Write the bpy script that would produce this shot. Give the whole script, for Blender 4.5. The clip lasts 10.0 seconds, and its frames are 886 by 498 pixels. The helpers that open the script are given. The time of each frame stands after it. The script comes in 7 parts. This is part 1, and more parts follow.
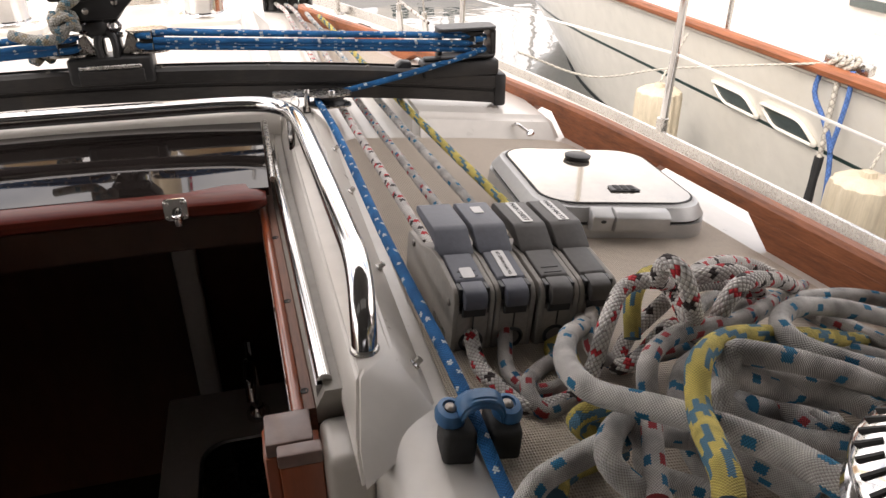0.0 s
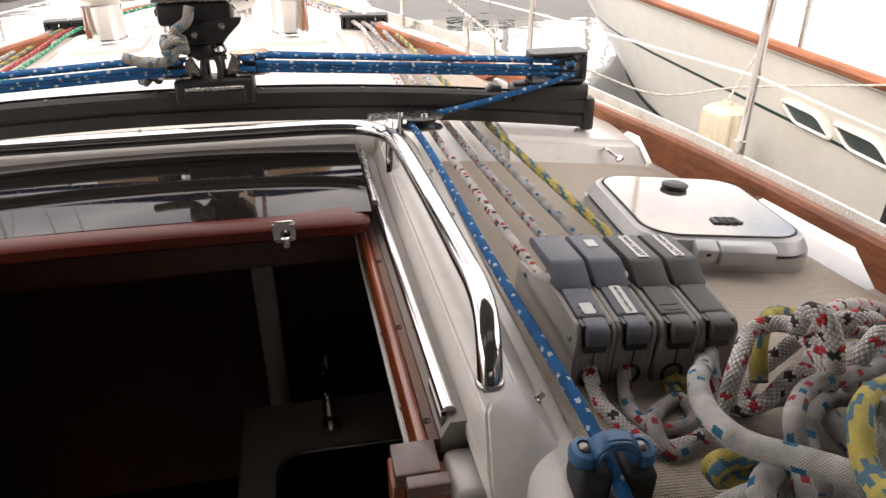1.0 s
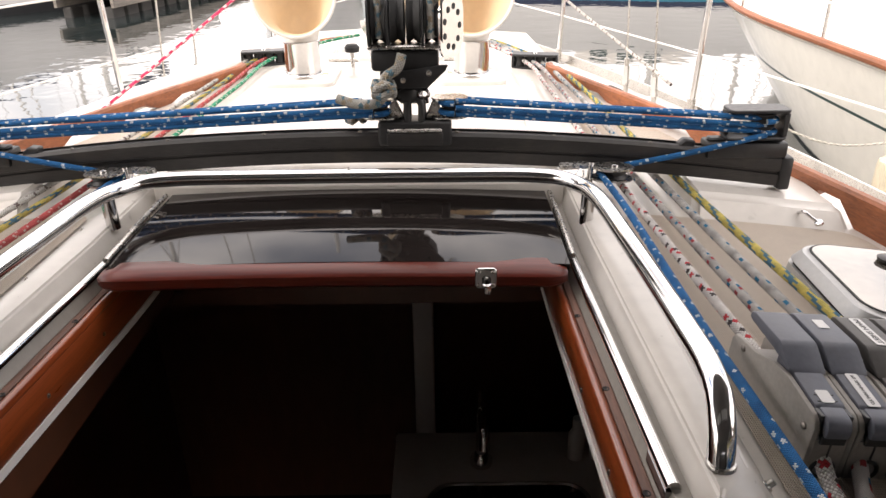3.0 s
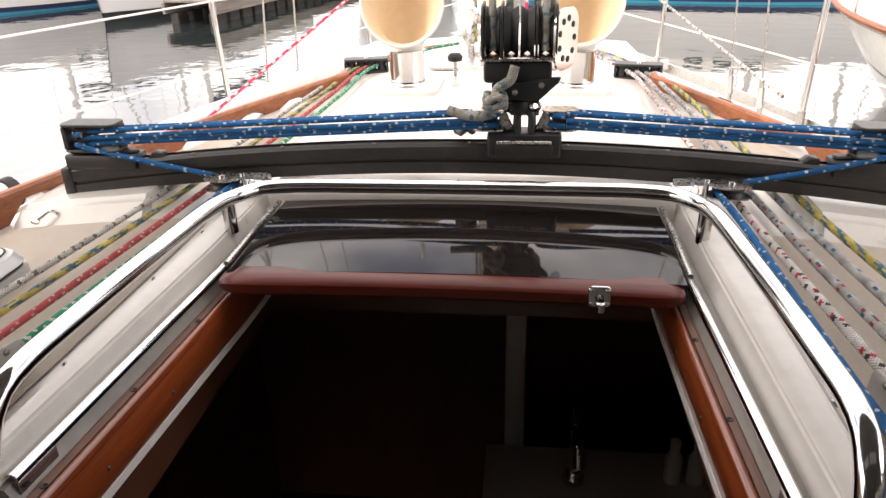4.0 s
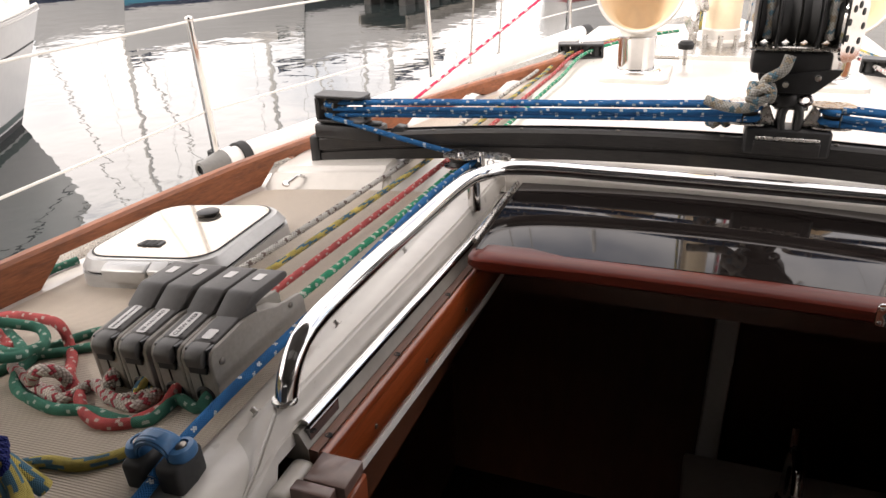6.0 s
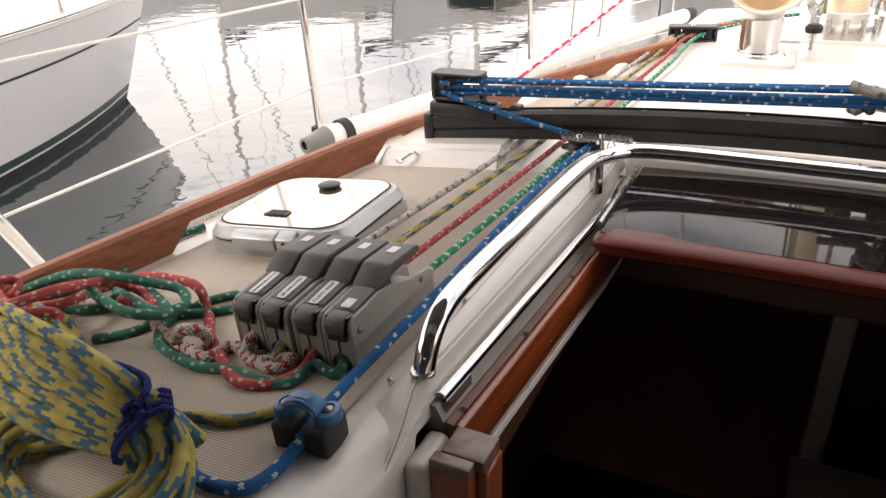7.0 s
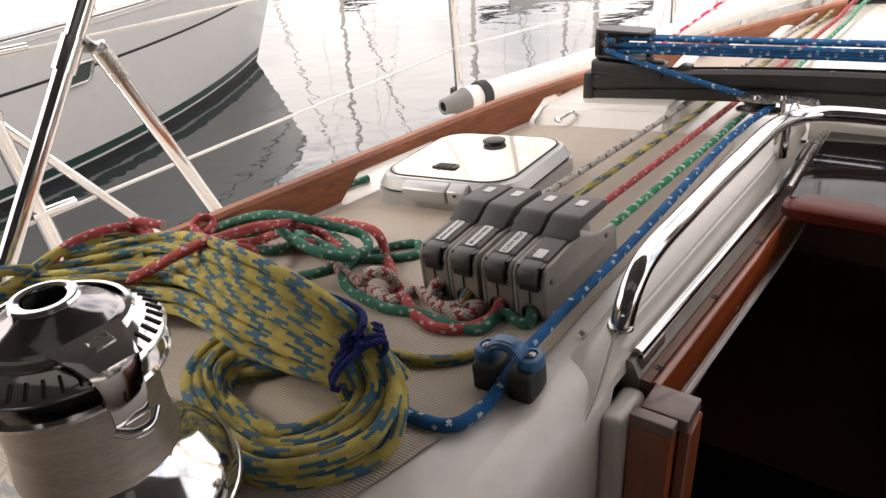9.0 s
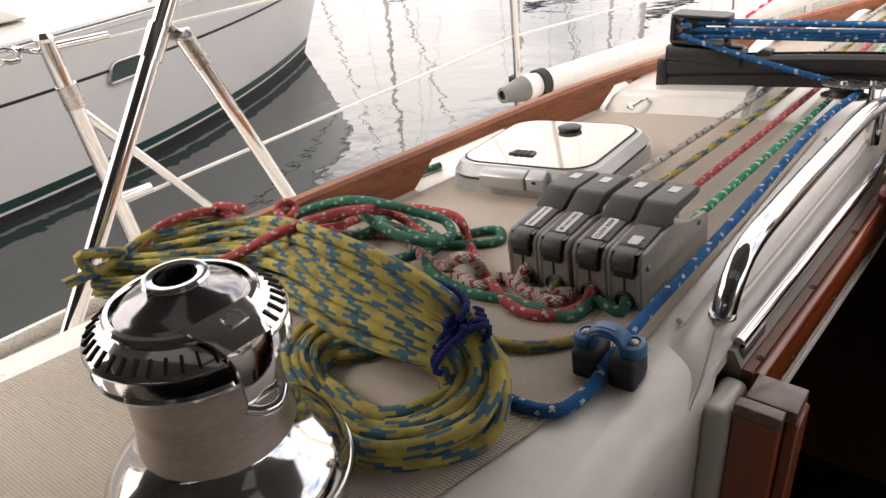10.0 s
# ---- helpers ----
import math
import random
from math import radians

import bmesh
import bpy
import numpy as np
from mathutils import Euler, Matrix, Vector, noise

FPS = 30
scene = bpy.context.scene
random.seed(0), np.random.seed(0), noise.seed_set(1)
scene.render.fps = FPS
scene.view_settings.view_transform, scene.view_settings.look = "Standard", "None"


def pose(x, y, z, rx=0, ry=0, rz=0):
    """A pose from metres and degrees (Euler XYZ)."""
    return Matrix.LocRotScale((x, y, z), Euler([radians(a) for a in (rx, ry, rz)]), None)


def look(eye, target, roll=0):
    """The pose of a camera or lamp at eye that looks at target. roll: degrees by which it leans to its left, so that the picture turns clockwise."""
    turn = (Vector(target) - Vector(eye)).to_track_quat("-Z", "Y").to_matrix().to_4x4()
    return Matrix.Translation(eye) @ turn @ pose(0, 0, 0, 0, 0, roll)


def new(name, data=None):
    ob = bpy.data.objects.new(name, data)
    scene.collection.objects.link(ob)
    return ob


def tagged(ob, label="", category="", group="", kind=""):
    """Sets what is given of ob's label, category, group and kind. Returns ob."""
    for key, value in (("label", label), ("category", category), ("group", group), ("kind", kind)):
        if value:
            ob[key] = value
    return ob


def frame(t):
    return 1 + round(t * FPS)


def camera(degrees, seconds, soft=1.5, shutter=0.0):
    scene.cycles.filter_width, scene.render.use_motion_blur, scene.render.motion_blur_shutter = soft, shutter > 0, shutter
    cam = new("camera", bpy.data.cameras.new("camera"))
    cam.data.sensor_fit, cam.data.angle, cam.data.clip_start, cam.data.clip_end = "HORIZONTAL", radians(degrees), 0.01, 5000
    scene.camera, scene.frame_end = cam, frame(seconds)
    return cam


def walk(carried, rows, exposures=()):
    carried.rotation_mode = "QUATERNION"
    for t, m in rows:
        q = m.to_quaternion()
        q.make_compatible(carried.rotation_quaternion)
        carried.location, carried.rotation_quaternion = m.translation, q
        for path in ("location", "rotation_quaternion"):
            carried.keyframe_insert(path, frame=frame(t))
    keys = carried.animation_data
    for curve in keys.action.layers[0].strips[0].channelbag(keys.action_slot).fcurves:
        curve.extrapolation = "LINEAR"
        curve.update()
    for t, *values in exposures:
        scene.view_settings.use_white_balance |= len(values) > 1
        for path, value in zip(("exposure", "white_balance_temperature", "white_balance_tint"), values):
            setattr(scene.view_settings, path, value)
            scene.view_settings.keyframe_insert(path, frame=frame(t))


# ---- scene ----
cam = camera(63.5, 10.0)
PATH = [
    (0.0, 0.337, 0.0654, 0.4339, 61.755, 0.283, -14.796),
    (0.5, 0.3012, 0.0784, 0.4431, 61.911, 0.352, -12.744),
    (1.0, 0.2634, 0.0865, 0.4589, 62.555, 0.535, -10.857),
    (1.5, 0.2226, 0.0909, 0.4712, 63.354, 0.445, -8.521),
    (2.0, 0.1948, 0.0954, 0.4814, 63.81, 0.133, -5.507),
    (2.5, 0.1737, 0.0969, 0.4916, 64.274, 0.169, -3.015),
    (4.0, 0.1085, 0.1064, 0.5099, 65.185, 1.455, 6.523),
    (4.5, 0.075, 0.1088, 0.5121, 65.37, 1.384, 9.809),
    (5.0, 0.0383, 0.106, 0.5117, 65.328, 1.912, 13.387),
    (5.5, 0.004, 0.0998, 0.5087, 65.017, 1.869, 16.648),
    (7.0, -0.1006, 0.0632, 0.4969, 63.468, 2.078, 26.485),
    (7.5, -0.128, 0.0523, 0.4919, 63.145, 2.356, 28.977),
    (8.0, -0.1506, 0.0401, 0.486, 62.659, 2.881, 31.229),
    (8.5, -0.1661, 0.0268, 0.4821, 62.109, 3.237, 33.341),
    (9.0, -0.1881, 0.0065, 0.4774, 61.56, 3.362, 35.01),
    (9.5, -0.2139, -0.014, 0.4739, 61.153, 4.077, 36.479),
    (10.0, -0.2363, -0.0282, 0.4735, 61.06, 4.398, 38.058),
]
# the film's own exposure comes down a little as more bright water fills the view
walk(cam, [(t, pose(*m)) for t, *m in PATH], [(0.0, 0.72), (2.0, 0.78), (5.0, 0.74), (7.0, 0.58), (10.0, 0.52)])

# ---- light ----
world = bpy.data.worlds.new("sky")
scene.world = world
world.use_nodes = True
wn, wl = world.node_tree.nodes, world.node_tree.links
wn.clear()
sky = wn.new("ShaderNodeTexSky")
sky.sky_type, sky.sun_disc = "NISHITA", False
SUN_EL, SUN_AZ = 38.0, -125.0
sky.sun_elevation, sky.sun_rotation = radians(SUN_EL), radians(SUN_AZ)
sky.air_density, sky.dust_density = 1.0, 3.0
wco = wn.new("ShaderNodeTexCoord")
wmap = wn.new("ShaderNodeMapping")
wmap.inputs["Scale"].default_value = (1.0, 1.0, 2.2)
cloud = wn.new("ShaderNodeTexNoise")
cloud.inputs["Scale"].default_value, cloud.inputs["Detail"].default_value = 1.9, 6.0
cramp = wn.new("ShaderNodeValToRGB")
cramp.color_ramp.elements[0].position, cramp.color_ramp.elements[1].position = 0.34, 0.56
cmix = wn.new("ShaderNodeMix")
cmix.data_type = "RGBA"
cmix.inputs[7].default_value = (13.5, 12.3, 11.7, 1)
wbg = wn.new("ShaderNodeBackground")
wbg.inputs["Strength"].default_value = 0.15
wout = wn.new("ShaderNodeOutputWorld")
wl.new(wco.outputs["Generated"], wmap.inputs["Vector"])
wl.new(wmap.outputs["Vector"], cloud.inputs["Vector"])
wl.new(cloud.outputs["Fac"], cramp.inputs["Fac"])
wl.new(cramp.outputs["Color"], cmix.inputs[0])
wl.new(sky.outputs["Color"], cmix.inputs[6])
wl.new(cmix.outputs[2], wbg.inputs["Color"])
wl.new(wbg.outputs["Background"], wout.inputs["Surface"])

sun = new("sun", bpy.data.lights.new("sun", "SUN"))
sun.data.energy, sun.data.angle, sun.data.color = 1.55, radians(14), (1.0, 0.92, 0.86)
sun.matrix_world = look((6 * math.sin(radians(SUN_AZ)), 6 * math.cos(radians(SUN_AZ)), 6 * math.tan(radians(SUN_EL))), (0, 0, 0))


# ---- materials ----
def mat(name, color, rough=0.5, metal=0.0, vary=0.12, scale=6.0, grain=60.0, bump=0.0, coat=0.0, spec=0.5, stretch=(1, 1, 1), dark=None, dirt=0.0):
    """A surface with two scales of variation, fine relief and wear."""
    m = bpy.data.materials.new(name)
    m.use_nodes = True
    n, l = m.node_tree.nodes, m.node_tree.links
    b = n["Principled BSDF"]
    co = n.new("ShaderNodeTexCoord")
    mp = n.new("ShaderNodeMapping")
    mp.inputs["Scale"].default_value = stretch
    l.new(co.outputs["Object"], mp.inputs["Vector"])
    a = n.new("ShaderNodeTexNoise")
    a.inputs["Scale"].default_value, a.inputs["Detail"].default_value = scale, 5
    g = n.new("ShaderNodeTexNoise")
    g.inputs["Scale"].default_value, g.inputs["Detail"].default_value = grain, 4
    l.new(mp.outputs["Vector"], a.inputs["Vector"])
    l.new(mp.outputs["Vector"], g.inputs["Vector"])
    ra = n.new("ShaderNodeValToRGB")
    lo = dark or tuple(c * (1 - 2 * vary) for c in color)
    hi = tuple(min(1, c * (1 + vary)) for c in color)
    ra.color_ramp.elements[0].color, ra.color_ramp.elements[1].color = (*lo, 1), (*hi, 1)
    ra.color_ramp.elements[0].position, ra.color_ramp.elements[1].position = 0.3, 0.68
    mx = n.new("ShaderNodeMath")
    mx.operation = "MULTIPLY_ADD"
    mx.inputs[1].default_value = 0.45
    l.new(g.outputs["Fac"], mx.inputs[0])
    ad = n.new("ShaderNodeMath")
    ad.operation = "MULTIPLY"
    ad.inputs[1].default_value = 0.55
    l.new(a.outputs["Fac"], ad.inputs[0])
    l.new(ad.outputs[0], mx.inputs[2])
    l.new(mx.outputs[0], ra.inputs["Fac"])
    last = ra.outputs["Color"]
    if dirt:
        d = n.new("ShaderNodeTexNoise")
        d.inputs["Scale"].default_value, d.inputs["Detail"].default_value = 14, 8
        l.new(co.outputs["Object"], d.inputs["Vector"])
        dr = n.new("ShaderNodeValToRGB")
        dr.color_ramp.elements[0].position, dr.color_ramp.elements[1].position = 0.58, 0.8
        l.new(d.outputs["Fac"], dr.inputs["Fac"])
        dm = n.new("ShaderNodeMix")
        dm.data_type = "RGBA"
        dm.inputs[7].default_value = (0.12, 0.10, 0.075, 1)
        sc = n.new("ShaderNodeMath")
        sc.operation = "MULTIPLY"
        sc.inputs[1].default_value = dirt
        l.new(dr.outputs["Color"], sc.inputs[0])
        l.new(sc.outputs[0], dm.inputs[0])
        l.new(last, dm.inputs[6])
        last = dm.outputs[2]
    l.new(last, b.inputs["Base Color"])
    rr = n.new("ShaderNodeMapRange")
    rr.inputs["To Min"].default_value, rr.inputs["To Max"].default_value = max(0.02, rough * 0.75), min(1, rough * 1.3)
    l.new(g.outputs["Fac"], rr.inputs["Value"])
    l.new(rr.outputs["Result"], b.inputs["Roughness"])
    b.inputs["Metallic"].default_value = metal
    b.inputs["Coat Weight"].default_value = coat
    b.inputs["Coat Roughness"].default_value = 0.06
    b.inputs["Specular IOR Level"].default_value = spec
    if bump:
        bp = n.new("ShaderNodeBump")
        bp.inputs["Strength"].default_value, bp.inputs["Distance"].default_value = bump, 0.002
        l.new(g.outputs["Fac"], bp.inputs["Height"])
        l.new(bp.outputs["Normal"], b.inputs["Normal"])
    return m


def nonskid_mat(name, color, pitch):
    """Moulded diamond tread: crossed ridges a few millimetres apart."""
    m = mat(name, color, 0.55, vary=0.07, scale=3.0, grain=120, dirt=0.12)
    n, l = m.node_tree.nodes, m.node_tree.links
    co = n.new("ShaderNodeTexCoord")
    sep = n.new("ShaderNodeSeparateXYZ")
    l.new(co.outputs["Object"], sep.inputs[0])
    waves = []
    for sgn in (1, -1):
        s = n.new("ShaderNodeMath")
        s.operation = "MULTIPLY_ADD"
        s.inputs[1].default_value = sgn * 0.8
        l.new(sep.outputs["Y"], s.inputs[0])
        l.new(sep.outputs["X"], s.inputs[2])
        k = n.new("ShaderNodeMath")
        k.operation = "MULTIPLY"
        k.inputs[1].default_value = 2 * math.pi / pitch
        l.new(s.outputs[0], k.inputs[0])
        w = n.new("ShaderNodeMath")
        w.operation = "SINE"
        l.new(k.outputs[0], w.inputs[0])
        waves.append(w)
    h = n.new("ShaderNodeMath")
    h.operation = "MULTIPLY"
    l.new(waves[0].outputs[0], h.inputs[0])
    l.new(waves[1].outputs[0], h.inputs[1])
    bp = n.new("ShaderNodeBump")
    bp.inputs["Strength"].default_value, bp.inputs["Distance"].default_value = 0.9, 0.0012
    l.new(h.outputs[0], bp.inputs["Height"])
    b = n["Principled BSDF"]
    l.new(bp.outputs["Normal"], b.inputs["Normal"])
    # darker, browner colour between the ridges
    gr = n.new("ShaderNodeMapRange")
    gr.inputs["From Min"].default_value, gr.inputs["From Max"].default_value = -1, 0.2
    gr.inputs["To Min"].default_value, gr.inputs["To Max"].default_value = 0.55, 0.0
    l.new(h.outputs[0], gr.inputs["Value"])
    mx = n.new("ShaderNodeMix")
    mx.data_type = "RGBA"
    src = b.inputs["Base Color"].links[0].from_socket
    l.new(src, mx.inputs[6])
    mx.inputs[7].default_value = (color[0] * 0.35, color[1] * 0.31, color[2] * 0.27, 1)
    l.new(gr.outputs["Result"], mx.inputs[0])
    l.new(mx.outputs[2], b.inputs["Base Color"])
    return m


def rope_mat(name, color, flecks, cells=8, pitch=0.010, fuzz=0.10, rough=0.8):
    """Braided cover. UV: u runs along in metres, v once round. flecks: (colour, share, long) of the marker yarns."""
    m = bpy.data.materials.new(name)
    m.use_nodes = True
    n, l = m.node_tree.nodes, m.node_tree.links
    b = n["Principled BSDF"]
    b.inputs["Roughness"].default_value = rough
    b.inputs["Specular IOR Level"].default_value = 0.25
    uv = n.new("ShaderNodeUVMap")
    uv.uv_map = "rope"
    sep = n.new("ShaderNodeSeparateXYZ")
    l.new(uv.outputs["UV"], sep.inputs[0])

    def op(kind, x, y=None, z=None):
        q = n.new("ShaderNodeMath")
        q.operation = kind
        for i, v in enumerate((x, y, z)):
            if v is None:
                continue
            if isinstance(v, (int, float)):
                q.inputs[i].default_value = v
            else:
                l.new(v, q.inputs[i])
        return q.outputs[0]

    u = op("DIVIDE", sep.outputs["X"], pitch)
    v = op("MULTIPLY", sep.outputs["Y"], cells)
    p, q = op("ADD", u, v), op("SUBTRACT", u, v)
    fp, fq = op("FLOOR", p), op("FLOOR", q)
    yarn = op("MULTIPLY", op("SINE", op("MULTIPLY", op("FRACT", p), math.pi)), op("SINE", op("MULTIPLY", op("FRACT", q), math.pi)))
    base = n.new("ShaderNodeTexNoise")
    base.inputs["Scale"].default_value, base.inputs["Detail"].default_value = 35, 5
    co = n.new("ShaderNodeTexCoord")
    l.new(co.outputs["Object"], base.inputs["Vector"])
    br = n.new("ShaderNodeValToRGB")
    br.color_ramp.elements[0].color = (*[c * (1 - 3.2 * fuzz) for c in color], 1)
    br.color_ramp.elements[1].color = (*[min(1, c * (1 + fuzz)) for c in color], 1)
    br.color_ramp.elements[0].position, br.color_ramp.elements[1].position = 0.32, 0.66
    l.new(base.outputs["Fac"], br.inputs["Fac"])
    last = br.outputs["Color"]
    qu = op("MULTIPLY", op("ADD", fp, fq), 0.5 * pitch)
    qv = op("DIVIDE", op("MULTIPLY", op("SUBTRACT", fp, fq), 0.5), cells)
    for i, (fc, share, length, round_) in enumerate(flecks):
        row = op("FLOOR", op("MULTIPLY", op("ADD", qv, 0.001), round_))
        cx = n.new("ShaderNodeCombineXYZ")
        l.new(op("FLOOR", op("ADD", op("DIVIDE", qu, length), op("MULTIPLY", row, 0.381))), cx.inputs[0])
        l.new(op("FLOORED_MODULO", row, round_), cx.inputs[1])
        ratio = (0.61803, 0.41421)[i % 2]
        even = op("FRACT", op("ADD", op("MULTIPLY", cx.inputs[0].links[0].from_socket, ratio), op("MULTIPLY", cx.inputs[1].links[0].from_socket, 0.2837)))
        hit_ = op("LESS_THAN", even, share)
        mx = n.new("ShaderNodeMix")
        mx.data_type = "RGBA"
        l.new(hit_, mx.inputs[0])
        l.new(last, mx.inputs[6])
        mx.inputs[7].default_value = (*fc, 1)
        last = mx.outputs[2]
    # shade in the creases between yarns, multiplied into the cover's colour
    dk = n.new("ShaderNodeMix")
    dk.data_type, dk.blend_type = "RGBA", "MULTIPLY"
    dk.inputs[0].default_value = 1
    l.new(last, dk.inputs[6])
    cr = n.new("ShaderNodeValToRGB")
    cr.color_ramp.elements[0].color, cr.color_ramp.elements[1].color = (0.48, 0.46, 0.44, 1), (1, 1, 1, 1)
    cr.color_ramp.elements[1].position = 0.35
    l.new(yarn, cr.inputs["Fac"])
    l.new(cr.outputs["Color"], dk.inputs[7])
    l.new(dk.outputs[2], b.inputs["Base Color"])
    bp = n.new("ShaderNodeBump")
    bp.inputs["Strength"].default_value, bp.inputs["Distance"].default_value = 0.9, 0.0014
    l.new(yarn, bp.inputs["Height"])
    l.new(bp.outputs["Normal"], b.inputs["Normal"])
    return m


GEL = mat("gelcoat", (0.63, 0.595, 0.545), 0.3, vary=0.05, scale=4, grain=45, coat=0.25, dirt=0.10)
GELDIRTY = mat("stained_gelcoat", (0.62, 0.56, 0.46), 0.45, vary=0.12, scale=9, grain=70, dirt=0.5)
# stained gelcoat, its base colour lowered to hold the companionway's shade
SIDEPANEL = mat("shaded_channel_gelcoat", (0.29, 0.27, 0.24), 0.4, vary=0.12, scale=5, grain=60, dirt=0.45)
NONSKID = nonskid_mat("nonskid", (0.58, 0.50, 0.41), 0.0052)
MAHOG = mat("varnished_mahogany", (0.115, 0.016, 0.008), 0.32, vary=0.3, scale=5, grain=38, coat=0.2, spec=0.25, bump=0.05, stretch=(0.35, 6, 6))
MAHOGY = mat("varnished_mahogany_side", (0.26, 0.055, 0.014), 0.3, vary=0.25, scale=5, grain=38, coat=0.8, bump=0.05, stretch=(6, 0.35, 6))
WORN = mat("worn_grey_mahogany", (0.17, 0.085, 0.060), 0.6, vary=0.3, scale=9, grain=60, bump=0.3, stretch=(5, 0.5, 5), dirt=0.5)
WORN2 = mat("worn_mahogany_cap", (0.155, 0.095, 0.08), 0.4, vary=0.25, scale=9, grain=60, bump=0.2, coat=0.3, dirt=0.4)
POSTWOOD = mat("varnished_mahogany_post", (0.27, 0.066, 0.024), 0.4, vary=0.15, scale=3, grain=30, coat=0.5, bump=0.05, stretch=(6, 6, 0.4))
TEAK = mat("oiled_teak_rail", (0.31, 0.105, 0.042), 0.5, vary=0.28, scale=7, grain=34, bump=0.5, stretch=(7, 0.5, 9), dirt=0.12)
STEEL = mat("polished_stainless", (0.72, 0.71, 0.70), 0.09, 1.0, vary=0.04, scale=8, grain=90)
STEELM = mat("satin_stainless", (0.55, 0.53, 0.50), 0.27, 1.0, vary=0.1, scale=12, grain=140, bump=0.05, dirt=0.2)
DRUMM = mat("worn_bronze_chrome_drum", (0.58, 0.52, 0.47), 0.34, 1.0, vary=0.15, scale=14, grain=160, bump=0.25, stretch=(1, 1, 5), dirt=0.35)
DKCHROME = mat("dark_chrome", (0.30, 0.29, 0.30), 0.12, 1.0, vary=0.08, scale=10, grain=80)
ANOD = mat("black_anodised_aluminium", (0.042, 0.040, 0.039), 0.36, 0.3, vary=0.25, scale=6, grain=90, stretch=(0.6, 4, 4), dirt=0.25)
BLACK = mat("black_plastic", (0.018, 0.018, 0.019), 0.42, vary=0.25, scale=12, grain=120, bump=0.1, dirt=0.15)
RUBBER = mat("dull_black_rubber", (0.02, 0.02, 0.02), 0.7, vary=0.2, scale=12, grain=150, bump=0.15)
CLUTCH = mat("weathered_grey_plastic", (0.27, 0.25, 0.225), 0.55, vary=0.12, scale=10, grain=160, bump=0.12, dirt=0.25)
LEVERB = mat("blue_grey_plastic", (0.10, 0.106, 0.13), 0.5, vary=0.12, scale=10, grain=160, bump=0.12, dirt=0.15)
LEVERD = mat("faded_dark_grey_plastic", (0.070, 0.065, 0.062), 0.5, vary=0.15, scale=10, grain=160, bump=0.12, dirt=0.2)
LABEL = mat("white_label_tape", (0.62, 0.61, 0.60), 0.45, vary=0.06, scale=30, grain=160)
INK = mat("black_ink", (0.02, 0.02, 0.02), 0.5)
ACRYL = mat("smoked_acrylic", (0.014, 0.011, 0.010), 0.035, vary=0.3, scale=5, grain=70, spec=0.30)
LENS = mat("mirror_tinted_acrylic", (0.42, 0.38, 0.33), 0.05, 0.85, vary=0.05, scale=5, grain=60)
ALUW = mat("silver_painted_aluminium", (0.46, 0.46, 0.455), 0.38, 0.35, vary=0.06, scale=8, grain=90, dirt=0.12)
BLUEP = mat("faded_blue_plastic", (0.035, 0.125, 0.27), 0.42, vary=0.15, scale=20, grain=140, bump=0.1, dirt=0.15)
CREAM = mat("cream_vent_lining", (0.80, 0.64, 0.44), 0.45, vary=0.05, scale=5, grain=50)
HULLW = mat("white_hull_paint", (0.64, 0.62, 0.60), 0.18, vary=0.03, scale=1.2, grain=14, coat=0.4, dirt=0.05)
HULLC = mat("cream_hull_paint", (0.84, 0.80, 0.71), 0.2, vary=0.04, scale=1.0, grain=10, coat=0.3, dirt=0.08)
GREEN = mat("dark_green_stripe", (0.012, 0.040, 0.032), 0.3, vary=0.1)
NAVY = mat("navy_stripe", (0.015, 0.02, 0.06), 0.3, vary=0.1)
TEAL = mat("teal_antifouling", (0.03, 0.20, 0.30), 0.5, vary=0.15, scale=2)
RED = mat("red_antifouling", (0.22, 0.03, 0.03), 0.5, vary=0.15, scale=2)
BOOT = mat("black_antifouling", (0.015, 0.015, 0.016), 0.5, vary=0.2, scale=3)
WOODD = mat("grey_dock_timber", (0.23, 0.20, 0.17), 0.8, vary=0.3, scale=2, grain=20, bump=0.3, stretch=(0.5, 6, 6))
DOCKDK = mat("dark_wet_piles", (0.03, 0.027, 0.024), 0.6, vary=0.2, scale=3)
FENDERM = mat("grubby_cream_vinyl", (0.62, 0.54, 0.40), 0.5, vary=0.12, scale=3, grain=30, stretch=(6, 6, 0.5), dirt=0.3)
SCREWM = mat("tarnished_screw_steel", (0.22, 0.20, 0.18), 0.35, 1.0, vary=0.2, scale=60, grain=200)
WIRE = mat("white_coated_wire", (0.72, 0.70, 0.66), 0.45, vary=0.08, scale=20, grain=90)
POLEW = mat("white_painted_pole", (0.75, 0.73, 0.70), 0.3, vary=0.05, scale=4, grain=40, dirt=0.2)
GREYPL = mat("grey_nylon", (0.17, 0.165, 0.155), 0.5, vary=0.1, scale=10, grain=90, dirt=0.2)
CANVAS = mat("dark_canvas", (0.15, 0.15, 0.155), 0.9, vary=0.12, scale=3, grain=150, bump=0.2)
VINYL = mat("pale_window_vinyl", (0.55, 0.58, 0.62), 0.3, vary=0.04)
DARKWOOD = mat("dark_cabin_teak", (0.11, 0.042, 0.022), 0.4, vary=0.25, scale=3, grain=25, coat=0.3, stretch=(1, 1, 0.3))
CABINW = mat("cabin_white_laminate", (0.74, 0.71, 0.67), 0.4, vary=0.04, scale=3)
SINKM = mat("brushed_sink_steel", (0.4, 0.4, 0.4), 0.3, 1.0, vary=0.08)
TREES = mat("far_foliage", (0.05, 0.065, 0.035), 0.9, vary=0.5, scale=0.6, grain=3)
GLASSD = mat("dark_port_glass", (0.05, 0.07, 0.065), 0.08, vary=0.1, spec=0.8)

